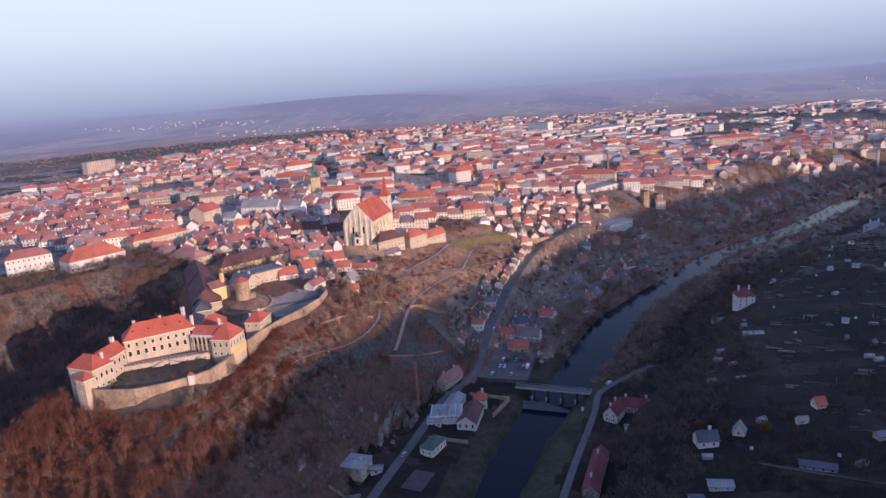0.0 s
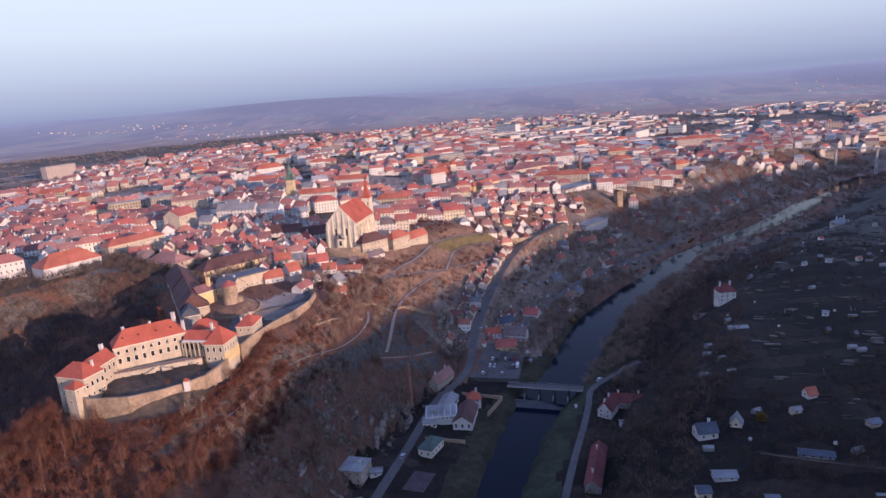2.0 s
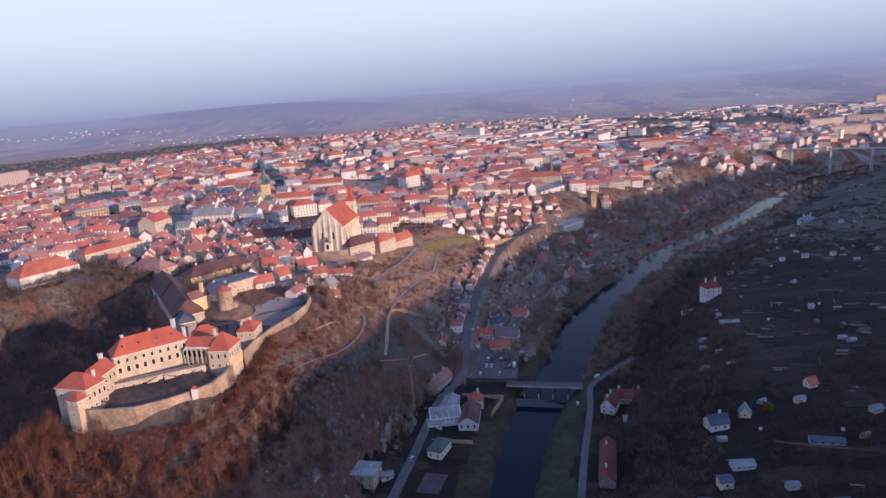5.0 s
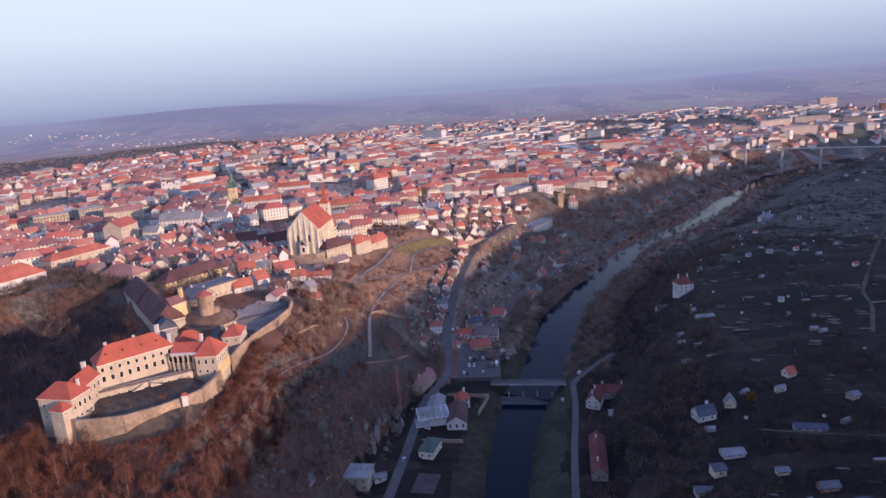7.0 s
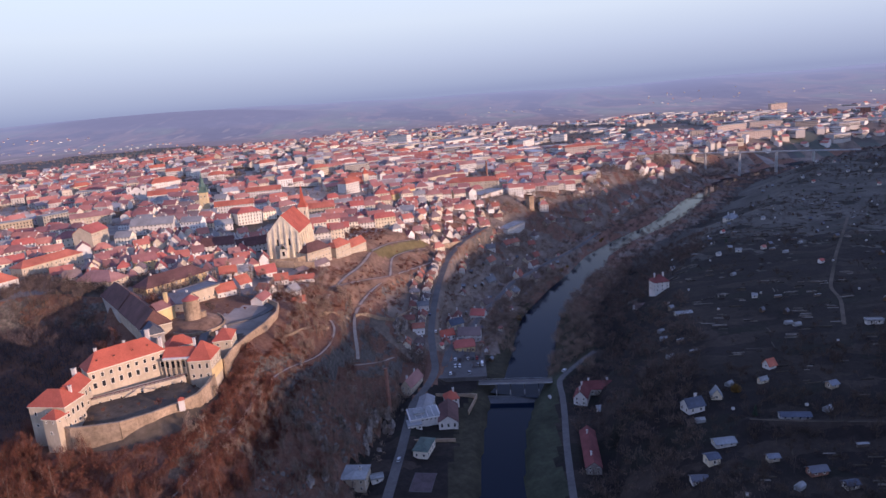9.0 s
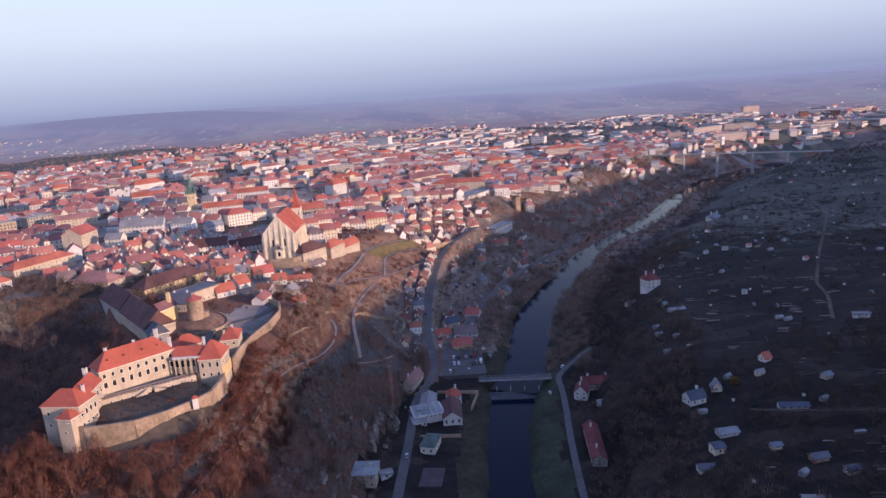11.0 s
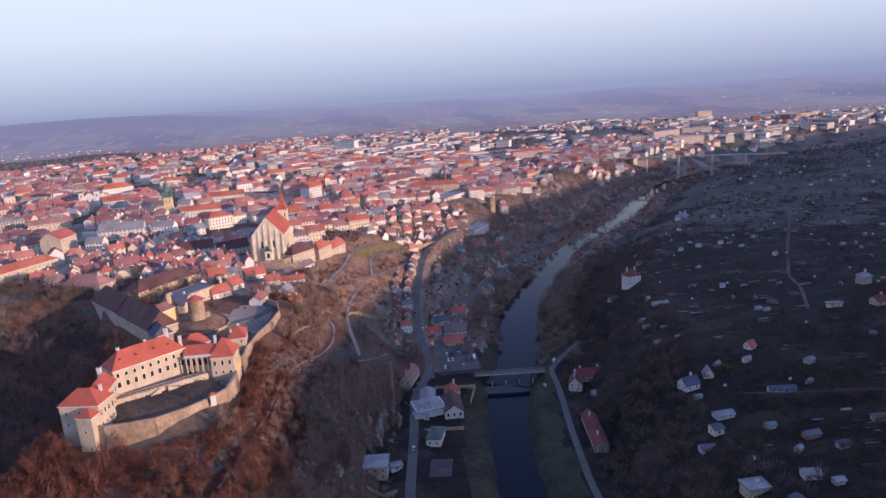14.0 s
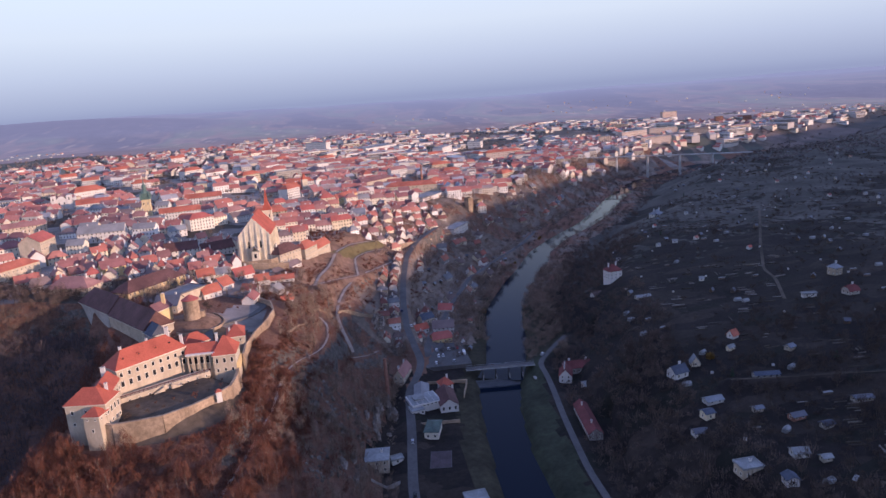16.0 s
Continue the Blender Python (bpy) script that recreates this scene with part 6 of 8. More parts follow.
building("manor", 236, 738, 14, 12, 6.5, 5.0, "hip", 20, "pale house with a hipped roof", "house", M_WALL, M_SLATE, 2)


def low_wall(points, height, label, width=0.5, material=None):
    """A masonry wall that follows the ground along a line of (x, y)."""
    e = thing("retaining_wall", 0, 0, 0, 0, label, "wall", "hillside walls")
    P = np.array(points, float)
    Z = land(P[:, 0], P[:, 1])
    for a, b, za, zb in zip(P[:-1], P[1:], Z[:-1], Z[1:]):
        o = np.array([(b - a)[1], -(b - a)[0]]) / np.hypot(*(b - a)) * width / 2
        k = Kit()
        k.solid([(*(a + o), za - 4), (*(b + o), zb - 4), (*(b - o), zb - 4), (*(a - o), za - 4)], [(*(a + o), za + height), (*(b + o), zb + height), (*(b - o), zb + height), (*(a - o), za + height)])
        k.make("masonry", [material or M_STONE], e)


low_wall([(-236, 497), (-222, 491), (-205, 488), (-190, 490)], 5.0, "tall old stone terrace wall below the church", 1.2)
for _x, _y, _w, _d, _h, _r, _t, _label in ((-237, 418, 13, 9, 4.5, 4.5, 40, "white cottage with a steep red roof above the moat"), (-247, 458, 12, 9, 5.5, 4.5, 20, "white town cottage with a red roof"), (-187, 417, 8, 6, 3.2, 3, 30, "little white cottage on the slope edge"),
                                           (-193, 456, 18, 7, 3.4, 2.6, 8, "long low white house with a red roof"), (-211, 426, 12, 7, 3.6, 3.2, -30, "pink cottage with a red roof beside the curved wall"), (-206, 448, 10, 8, 4.2, 3.8, 15, "white cottage with a red gable")):
    building("cottage", _x, _y, _w, _d, _h, _r, "gable", _t, _label, "cottage", M_WHITE, M_TILE_WEATHERED, 1, win=(0.8, 1.0), chimneys=1, group="moat cottages")
low_wall([(-154, 440), (-147, 448), (-138, 457), (-127, 467)], 2.6, "long pale stone retaining wall on the slope")
low_wall([(-173, 408), (-168, 424), (-158, 436)], 1.6, "curved old stone wall beside the path")
low_wall([(-182, 352), (-176, 372), (-164, 392)], 1.2, "low stone wall along the slope path")
low_wall([(-104, 632), (-78, 655), (-54, 676)], 1.6, "long stone town wall above the meadow", 0.9)
low_wall([(-128, 470), (-120, 500), (-114, 530)], 1.2, "rough garden wall under the cottages")
low_wall([(-140, 259), (-133, 261), (-126, 263)], 1.6, "pale low wall beside the flat-roofed house", 0.4, M_OLD_WALL)


def build_court():
    """A small hard court with a kerb round it between the road and the river."""
    e = thing("hard_court", -102.8, 282, max(ground_z(-102.8 + a, 282 + b) for a in (-5, 0, 5) for b in (-8, 0, 8)) + 0.1, -9, "small worn purple-brown hard court on the river bank", "court")
    k = Kit()
    k.box(-5.4, 5.4, -8, 8, -1.5, 0.05)
    k.make("surface", [surface("worn_court_surface", [(0.085, 0.062, 0.066)], 0.95, grain=0.8, stain=0.15, contrast=0.3, bump=0.05)], e)
    for a, b, c, d in ((-5.65, -5.4, -8.25, 8.25), (5.4, 5.65, -8.25, 8.25), (-5.4, 5.4, -8.25, -8), (-5.4, 5.4, 8, 8.25)):
        k = Kit()
        k.box(a, b, c, d, -1.5, 0.12)
        k.make("kerb", [M_ASPHALT], e)
    TAKEN.append((-102.8, 282, 7, 10, -9))


build_court()


def build_crags():
    """Bare grey rock that breaks out of the slope in angular blocks and ribs."""
    rnd = random.Random(52)
    shapes = []
    for n in range(5):
        bm = bmesh.new()
        bmesh.ops.create_icosphere(bm, subdivisions=3, radius=1.0)
        P = np.array([v.co for v in bm.verts])
        rib = fbm(P[:, 0] * 8 + P[:, 2] * 2, P[:, 1] * 8 + P[:, 2] * 2, 3.1, 90 + n) * 0.75 + fbm(P[:, 0] * 8, P[:, 1] * 8 + P[:, 2] * 7, 1.3, 95 + n) * 0.45
        for v, c in zip(bm.verts, rib):
            v.co = v.co * (0.9 + c)
        me = bpy.data.meshes.new("crag")
        bm.to_mesh(me)
        bm.free()
        me.materials.append(M_CRAG)
        shapes.append(me)
    for cx, cy, reach, count in ((-133, 343, 9, 13), (-131, 333, 8, 8), (-138, 318, 8, 6), (-118, 450, 6, 10), (-124, 464, 6, 6), (-112, 440, 4, 4), (-152, 300, 9, 5), (-150, 262, 9, 6), (-166, 300, 8, 4), (-162, 335, 8, 4)):
        for n in range(count):
            x, y, size = cx + rnd.gauss(0, reach * 0.6), cy + rnd.gauss(0, reach * 0.6), rnd.uniform(1.6, 4.6)
            o = new("crag", rnd.choice(shapes))
            o.matrix_basis = pose(x, y, ground_z(x, y) - size * 0.15, rnd.uniform(-15, 15), rnd.uniform(0, 35), rnd.uniform(-25, 25)) @ Matrix.Diagonal((size * 0.6, size, size * rnd.uniform(0.7, 1.2), 1))
            tagged(o, "weathered grey rock outcrop on the wooded slope", "rock", "rock outcrops")


build_crags()


def build_loose_rocks():
    """Small bare stones strewn over the steep slope under the castle."""
    rnd = random.Random(77)
    bm = bmesh.new()
    bmesh.ops.create_icosphere(bm, subdivisions=1, radius=1.0)
    ball = np.array([v.co for v in bm.verts])
    tris = [tuple(v.index for v in f.verts) for f in bm.faces]
    bm.free()
    rs = np.random.RandomState(78)
    P = rs.rand(5200, 2) * (100, 260) + (-212, 205)
    near, side, _ = along(RIVER, P[:, 0], P[:, 1])
    H = land(P[:, 0], P[:, 1])
    ok = (side < 0) & (near > 62) & (H < 44) & (fbm(P[:, 0], P[:, 1], 26, 79) > 0.1)
    P, H = P[ok], H[ok]
    V, F = [], []
    for (x, y), z in list(zip(P, H))[:900]:
        size = rnd.choice((0.4, 0.5, 0.7, 0.9, 1.4))
        shape = ball * (1 + (rs.rand(len(ball), 1) - 0.5) * 0.7) * (size * rnd.uniform(0.5, 1.0), size, size * rnd.uniform(0.6, 1.3))
        base = len(V)
        V += [(x + p[0], y + p[1], z + p[2]) for p in shape]
        F += [(a + base, b + base, c + base) for a, b, c in tris]
    mat = surface("pale_slope_stones", [(0.19, 0.155, 0.13), (0.15, 0.12, 0.1), (0.22, 0.185, 0.16), (0.16, 0.125, 0.1)], 0.97, grain=0.9, contrast=0.4, bump=0.1, pick="island")
    o = mesh_object("loose_rocks", V, F, [mat])
    tagged(o, "pale bare stones strewn over the steep slope", "rocks", kind="stuff")


build_loose_rocks()
low_wall([(-234.6 + 17 * math.cos(radians(a)), 355.6 + 17 * math.sin(radians(a))) for a in range(-110, 61, 12)], 1.4, "curved stone retaining wall round the rotunda garden", 0.6)


# ---- the old town: rows of houses along its streets ----
def build_town_blocks():
    """Large plain buildings that stand out of the old town: schools, offices, tenements."""
    rnd = random.Random(77)
    n = 0
    while n < 64:
        x, y = rnd.uniform(-760, 330), rnd.uniform(590, 1500)
        w, d, h, t = rnd.uniform(24, 46), rnd.uniform(12, 16), rnd.choice((9.5, 11, 12.5, 14)), rnd.choice((12, 25, 40, 52, 100, 115)) + rnd.uniform(-5, 5)
        q, side, _ = along(RIVER, np.array([x]), np.array([y]))
        if side[0] > 0 or q[0] < (250 if y < 900 else 150) or any(math.hypot(x - b[0], y - b[1]) < w / 2 + max(b[2], b[3]) + 4 for b in TAKEN):
            continue
        wall, roof, label = rnd.choice(((M_WHITE, M_TILE_WEATHERED, "long white town building with a red roof"), (M_CASTLE, M_TILE_WEATHERED, "long cream tenement with a red roof"), (M_WALL, M_TILE, "plastered town block with a tiled roof"), (M_OLD_WALL, M_PALE_ROOF, "plain office block with a pale flat roof")))
        kind = "flat" if roof is M_PALE_ROOF else rnd.choice(("hip", "hip", "gable"))
        z = ground_z(x, y)
        e = thing("town_block", x, y, z, t, label, "building", "large town buildings")
        k = wall_kit(w, d, h, 4.5, kind, 5)
        for a, b, run in (((-w / 2, -d / 2), (w / 2, -d / 2), w), ((w / 2, -d / 2), (w / 2, d / 2), d), ((w / 2, d / 2), (-w / 2, d / 2), w)):
            for f in range(int(h / 3.1)):
                pane_row(k, a, b, 1.2 + f * 3.1, int(run / 2.9), 1.1, 1.6)
        k.make("wall", [wall, M_GLASS], e)
        roof_kit(w, d, 1.0 if kind == "flat" else 4.5, kind).make("roof", [roof], e).location.z = h
        TAKEN.append((x, y, w / 2 + 3, d / 2 + 4, t))
        n += 1


def build_moat_quarter():
    """Small houses packed between the moat, the brewery and the church."""
    rnd = random.Random(19)
    spots = [(gx, gy) for gy in range(436, 600, 13) for gx in range(-352, -225, 13)] + [(gx, gy) for gy in range(640, 800, 12) for gx in range(-140, 20, 13)]
    for gx, gy in spots:
            x, y = gx + rnd.uniform(-4, 4), gy + rnd.uniform(-4, 4)
            if gy > 630 and (ground_z(x, y) < 38 or along(ROAD_MAIN, np.array([x]), np.array([y]))[0][0] < 11 or along(RIVER, np.array([x]), np.array([y]))[0][0] < 95):
                continue
            if any(math.hypot(x - b[0], y - b[1]) < 4.5 + max(b[2], b[3]) * 0.8 for b in TAKEN) or rnd.random() < 0.06:
                continue
            w, d = rnd.choice((9, 10, 12)), rnd.choice((7, 8))
            building("moat_house", x, y, w, d, rnd.choice((4.2, 5.4, 6.2)), rnd.choice((4, 4.6)), rnd.choice(("gable", "gable", "half", "hip")), rnd.choice((15, 30, 105, 120)) + rnd.uniform(-8, 8),
                     "small old plastered house with a red roof", "house", floors=2, win=(0.8, 1.1), sides="fr" if gy < 630 else "f", gap=3.2, chimneys=1, group="moat quarter houses")


build_town_blocks()
build_moat_quarter()
BUILT = [(x, y, a + (6 if a > 14 and x < -300 and y < 720 else 0), b + (6 if a > 14 and x < -300 and y < 720 else 0), math.cos(radians(t)), math.sin(radians(t))) for x, y, a, b, t in TAKEN + [(-300, 300, 66, 76, 0), (-226, 268, 45, 45, 0), (-440, 700, 6, 155, 16)]]


# open ground in front of the landmark buildings
for _x, _y, _a, _b, _t in list(TAKEN):
    if _a > 12 and -520 < _x < -280 and 430 < _y < 1000:
        _u = np.array((-70 - _x, -_y)) / math.hypot(-70 - _x, _y)
        for _s in (14, 30):
            BUILT.append((_x + _u[0] * _s, _y + _u[1] * _s, _a * 0.8, 7, math.cos(math.atan2(_u[0], -_u[1])), math.sin(math.atan2(_u[0], -_u[1]))))


def is_free(x, y, r):
    for bx, by, a, b, c, s in BUILT:
        dx, dy = x - bx, y - by
        if abs(dx * c + dy * s) < a + r and abs(-dx * s + dy * c) < b + r:
            return False
    return True


# a wide street lined with trees, and the outline of the built-up country
BELT = [(-980, 790), (-760, 815), (-690, 870), (-620, 945), (-500, 985)]
AVENUE = [(-945, 1773), (-733, 1454), (-568, 1167), (-416, 904), (-368, 800)]
TOWN_EDGE = [(-1000, 450), (-900, 880), (-930, 1100), (-1080, 1180), (-1060, 1400), (-970, 1650), (-900, 1900), (-720, 2250), (-420, 2560), (0, 2480), (250, 2360), (700, 2420), (1250, 2600), (1600, 2300)]


def town_plots():
    rnd = random.Random(11)
    seeds = [(rnd.uniform(-900, 420), rnd.uniform(380, 1500), rnd.uniform(-12, 48)) for _ in range(34)]
    S = np.array(seeds)
    plots = []
    for n, (sx, sy, turn) in enumerate(seeds):
        c, s = math.cos(radians(turn)), math.sin(radians(turn))
        row, v = 0, -170.0
        while v < 170:
            u = -170.0 + rnd.uniform(0, 10)
            while u < 170:
                w = rnd.uniform(10.5, 22.0)
                if rnd.random() < 0.07:
                    u += rnd.uniform(6, 14)
                x, y = sx + c * (u + w / 2) - s * v, sy + s * (u + w / 2) + c * v
                u += w + (0.3 if rnd.random() < 0.75 else rnd.uniform(1.5, 5))
                if np.argmin((S[:, 0] - x) ** 2 + (S[:, 1] - y) ** 2) == n:
                    plots.append((x, y, w, turn + rnd.uniform(-4, 4) + (90 if rnd.random() < 0.09 else 0), rnd.random()))
            row += 1
            v += 14.5 if row % 2 else 24.0
    P = np.array(plots)
    d, side, _ = along(RIVER, P[:, 0], P[:, 1])
    h = land(P[:, 0], P[:, 1])
    steep = np.hypot(land(P[:, 0] + 8, P[:, 1]) - h, land(P[:, 0], P[:, 1] + 8) - h) / 8
    road = np.min([along(line, P[:, 0], P[:, 1])[0] - half for line, half in ROADS[:3]], axis=0)
    park = fbm(P[:, 0], P[:, 1], 150, 61)
    keep = (side < 0) & (steep < np.where(P[:, 1] > 640, 0.36, 0.2)) & (h > np.where(P[:, 1] > 640, 22, 40)) & (road > 7) & (P[:, 1] > 392) & (park < 0.42) & ~((P[:, 0] > -352) & (P[:, 0] < -180) & (P[:, 1] < 520))
    keep &= ~((P[:, 0] < -310) & (P[:, 1] < 436) & (P[:, 0] > -440)) & ~((P[:, 0] > -195) & (P[:, 1] < 640) & (d < 190))
    rr = np.hypot(P[:, 0], P[:, 1])
    keep &= ~((P[:, 1] > 780) & (fbm(P[:, 0], P[:, 1], 190, 33) > 0.2))
    keep &= np.random.RandomState(9).rand(len(P)) > 0.62 * smooth((rr - 1000) / 450.0) * smooth((-150 - P[:, 0]) / 400.0)
    keep &= ~((np.abs(P[:, 0] + 390) < 160) & (np.abs(P[:, 1] - 1045) < 32))
    keep &= (along(AVENUE, P[:, 0], P[:, 1])[0] > 13) & (along(BELT, P[:, 0], P[:, 1])[0] > 24) & (along(TOWN_EDGE, P[:, 0], P[:, 1])[1] > 0)
    out = [(*P[k], h[k]) for k in np.flatnonzero(keep)]
    return [p for p in out if is_free(p[0], p[1], 6.5)]


HOUSE_MODELS = {}
HOUSE_LABELS = {"gable": "plastered town house with a red gabled roof", "half": "old town house with a half-hipped red roof", "hip": "broad town house with a red hipped roof"}


def house_model(w, h, kind, near):
    key = (w, h, kind, near)
    if key not in HOUSE_MODELS:
        floors = 2 if h < 7.5 else 3
        d, rise = 10.0, 4.4
        e = thing("town_house", 0, 0, 0, 0, HOUSE_LABELS[kind] + (", three storeys" if floors == 3 else ", two storeys"), "house", "old town houses")
        k = wall_kit(w, d, h, rise, kind, 5)
        n = int(w / 2.9)
        for s in (-1, 1):
            for f in range(floors):
                z = 1.1 + f * h / floors
                if near:
                    window_row(e, (s * w / 2, s * d / 2), (-s * w / 2, s * d / 2), z, n, 0.9, 1.4)
                    continue
                for q in range(n):
                    x = -w / 2 + (q + 0.5) * w / n
                    k.poly([(x - 0.5, s * (d / 2 + 0.05), z), (x + 0.5, s * (d / 2 + 0.05), z), (x + 0.5, s * (d / 2 + 0.05), z + 1.5), (x - 0.5, s * (d / 2 + 0.05), z + 1.5)][:: -s], 1)
        k.make("wall", [M_WALL, M_GLASS], e)
        roof_kit(w, d, rise, kind, 0.45).make("roof", [M_TILE], e).location.z = h
        chimney(e, w * 0.28, 0.7, h + rise - 0.4, 1.3, 0.5)
        HOUSE_MODELS[key] = (e, [False])
    return HOUSE_MODELS[key]


def kit_stamp(V, F, Sl, k, x, y, z, turn, base):
    c, s = math.cos(radians(turn)), math.sin(radians(turn))
    n = len(V)
    for p in k.v:
        V.append((x + c * p[0] - s * p[1], y + s * p[0] + c * p[1], z + p[2]))
    for f in k.f:
        F.append(tuple(n + q for q in f))
    Sl += [base + q for q in k.s]


def build_town():
    rnd = random.Random(21)
    plots = town_plots()
    plots.sort(key=lambda p: math.hypot(p[0] + 90, p[1] + 20))
    M_TILE_FAR = surface("far_roof_tiles", [(0.4, 0.15, 0.125), (0.35, 0.14, 0.125), (0.43, 0.185, 0.155), (0.3, 0.145, 0.14), (0.38, 0.165, 0.14), (0.29, 0.23, 0.225), (0.33, 0.125, 0.11), (0.24, 0.135, 0.13), (0.34, 0.34, 0.36)], 0.85, grain=0.5, stain=0.05, contrast=0.2, bump=0, pick="island")
    M_WALL_FAR = surface("far_house_plaster", [(0.7, 0.66, 0.61), (0.54, 0.5, 0.46), (0.74, 0.71, 0.67), (0.6, 0.52, 0.43), (0.46, 0.42, 0.4), (0.56, 0.48, 0.38)], 0.9, grain=0.5, stain=0.05, contrast=0.1, bump=0, pick="island")
    M_FLAT_FAR = surface("far_flat_roofs", [(0.3, 0.3, 0.32), (0.45, 0.45, 0.46), (0.2, 0.2, 0.22), (0.35, 0.2, 0.16)], 0.7, grain=0.3, contrast=0.2, bump=0, pick="island")
    V, F, Sl = [], [], []
    for n, (x, y, w, turn, q, z) in enumerate(plots):
        kind = "gable" if q < 0.62 else ("half" if q < 0.8 else "hip")
        h = rnd.choice((5.6, 6.4, 7.2, 8.8, 9.6, 11.2))
        if n < 900:
            TAKEN.append((x, y, w / 2, 5.5, turn))
        if n < 300:
            e, used = house_model(round(w / 3) * 3, h, kind, n < 32)
            m = pose(x, y, z - 0.4, 0, 0, turn)
            if used[0]:
                copy_thing(e, m)
            else:
                e.matrix_basis = m
                used[0] = True
        else:
            d, rise = rnd.uniform(9.0, 11.5), rnd.uniform(3.4, 5.0)
            flat = rnd.random() < (0.05 if y < 1100 else 0.25)
            wk = wall_kit(w, d, h + (3 if flat else 0), rise, "flat" if flat else kind, 5)
            kit_stamp(V, F, Sl, wk, x, y, z - 0.4, turn, 0)
            rk = roof_kit(w, d, rise, "flat" if flat else kind, 0.4)
            kit_stamp(V, F, Sl, rk, x, y, z - 0.4 + h + (3 if flat else 0), turn, 2 if flat else 1)
            wk = Kit()
            floors = 3 if h > 8 else 2
            m = int(w / 3.2)
            for f in range(floors):
                for r in range(m):
                    u = -w / 2 + (r + 0.5) * w / m
                    for s in (-1, 1):
                        wk.poly([(u - 0.5, s * (d / 2 + 0.05), 1.2 + f * 3), (u + 0.5, s * (d / 2 + 0.05), 1.2 + f * 3), (u + 0.5, s * (d / 2 + 0.05), 2.7 + f * 3), (u - 0.5, s * (d / 2 + 0.05), 2.7 + f * 3)][:: -s], 3)
            if not flat:
                wk.box(w * 0.2, w * 0.2 + 0.9, 0.2, 1.0, h + rise - 1.5, h + rise + 0.9, 0)
            kit_stamp(V, F, Sl, wk, x, y, z - 0.4, turn, 0)
    # looser suburbs and works further out
    r2 = np.random.RandomState(3)
    N = 5600
    ang, rad = r2.uniform(-58, 46, N), r2.uniform(1150, 2950, N)
    X, Y = np.sin(np.radians(ang)) * rad - 60, np.cos(np.radians(ang)) * rad
    d, side, _ = along(RIVER, X, Y)
    H = land(X, Y)
    clump = fbm(X, Y, 420, 71)
    edge = np.where(side < 0, 0.02, 0.38) + np.clip((rad - 1700) / 1000, 0, 1) * 0.3 + np.clip((-200 - X) / 1500, 0, 1) * 0.06
    out = along(TOWN_EDGE, X, Y)[1] > 0
    ok = (clump > edge - 0.25) & (d > 70) & ((side < 0) | (Y > 1500)) & (Y > 1020) & out & (along(AVENUE, X, Y)[0] > 16) & (along(BELT, X, Y)[0] > 26)
    for x, y, z in zip(X[ok], Y[ok], H[ok]):
        if not is_free(x, y, 10):
            continue
        big = rnd.random() < (0.42 if y > 1480 and x > -350 else 0.14) and x > -500 and not (x > 60 and y < 1330)
        turn = rnd.choice((10, 20, 35, 100, 110, 125)) + rnd.uniform(-6, 6)
        if big:
            w, dd, h = rnd.uniform(25, 70), rnd.uniform(13, 30), rnd.choice((5, 5.5, 6.5, 8, 11))
            kit_stamp(V, F, Sl, wall_kit(w, dd, h, 0, "flat", 8), x, y, z, turn, 0)
            kit_stamp(V, F, Sl, roof_kit(w, dd, 1, "flat", 0.2), x, y, z + h, turn, 2)
            wk = Kit()
            for f in range(int(h / 3)):
                for s in (-1, 1):
                    wk.poly([(-w / 2 + 1, s * (dd / 2 + 0.06), 1 + f * 3), (w / 2 - 1, s * (dd / 2 + 0.06), 1 + f * 3), (w / 2 - 1, s * (dd / 2 + 0.06), 2.4 + f * 3), (-w / 2 + 1, s * (dd / 2 + 0.06), 2.4 + f * 3)][:: -s], 3)
            kit_stamp(V, F, Sl, wk, x, y, z, turn, 0)
        else:
            w, dd, h, rise = rnd.uniform(10, 18), rnd.uniform(9, 12), rnd.uniform(4, 8), rnd.uniform(3.5, 5)
            kit_stamp(V, F, Sl, wall_kit(w, dd, h, rise, "gable", 8), x, y, z, turn, 0)
            kit_stamp(V, F, Sl, roof_kit(w, dd, rise, "gable", 0.4), x, y, z + h, turn, 1)
    # villages out in the fields
    for vx, vy, reach, count in ((-1950, 2980, 260, 34), (-2350, 2860, 200, 20), (-1500, 2650, 240, 24), (-1250, 2250, 180, 16), (1250, 3250, 300, 16), (900, 3600, 260, 10), (1750, 2900, 320, 14), (1500, 2350, 260, 18), (300, 3350, 240, 8)):
        for n in range(count):
            x, y = vx + rnd.gauss(0, reach * 0.8), vy + rnd.gauss(0, reach * 0.22)
            w, dd, h = rnd.uniform(5, 9), rnd.uniform(5, 6), rnd.uniform(1.8, 2.8)
            z, turn = ground_z(x, y), rnd.uniform(-20, 60)
            kit_stamp(V, F, Sl, wall_kit(w, dd, h, 2.2, "gable", 12), x, y, z, turn, 0)
            kit_stamp(V, F, Sl, roof_kit(w, dd, 2.2, "gable", 0.3), x, y, z + h, turn, rnd.choice((1, 2, 2)))
    o = mesh_object("far_houses", V, F, [M_WALL_FAR, M_TILE_FAR, M_FLAT_FAR, M_GLASS], Sl)
    tagged(o, "dense far roofs of the town, red tiles over pale walls", "houses", kind="stuff")


build_town()


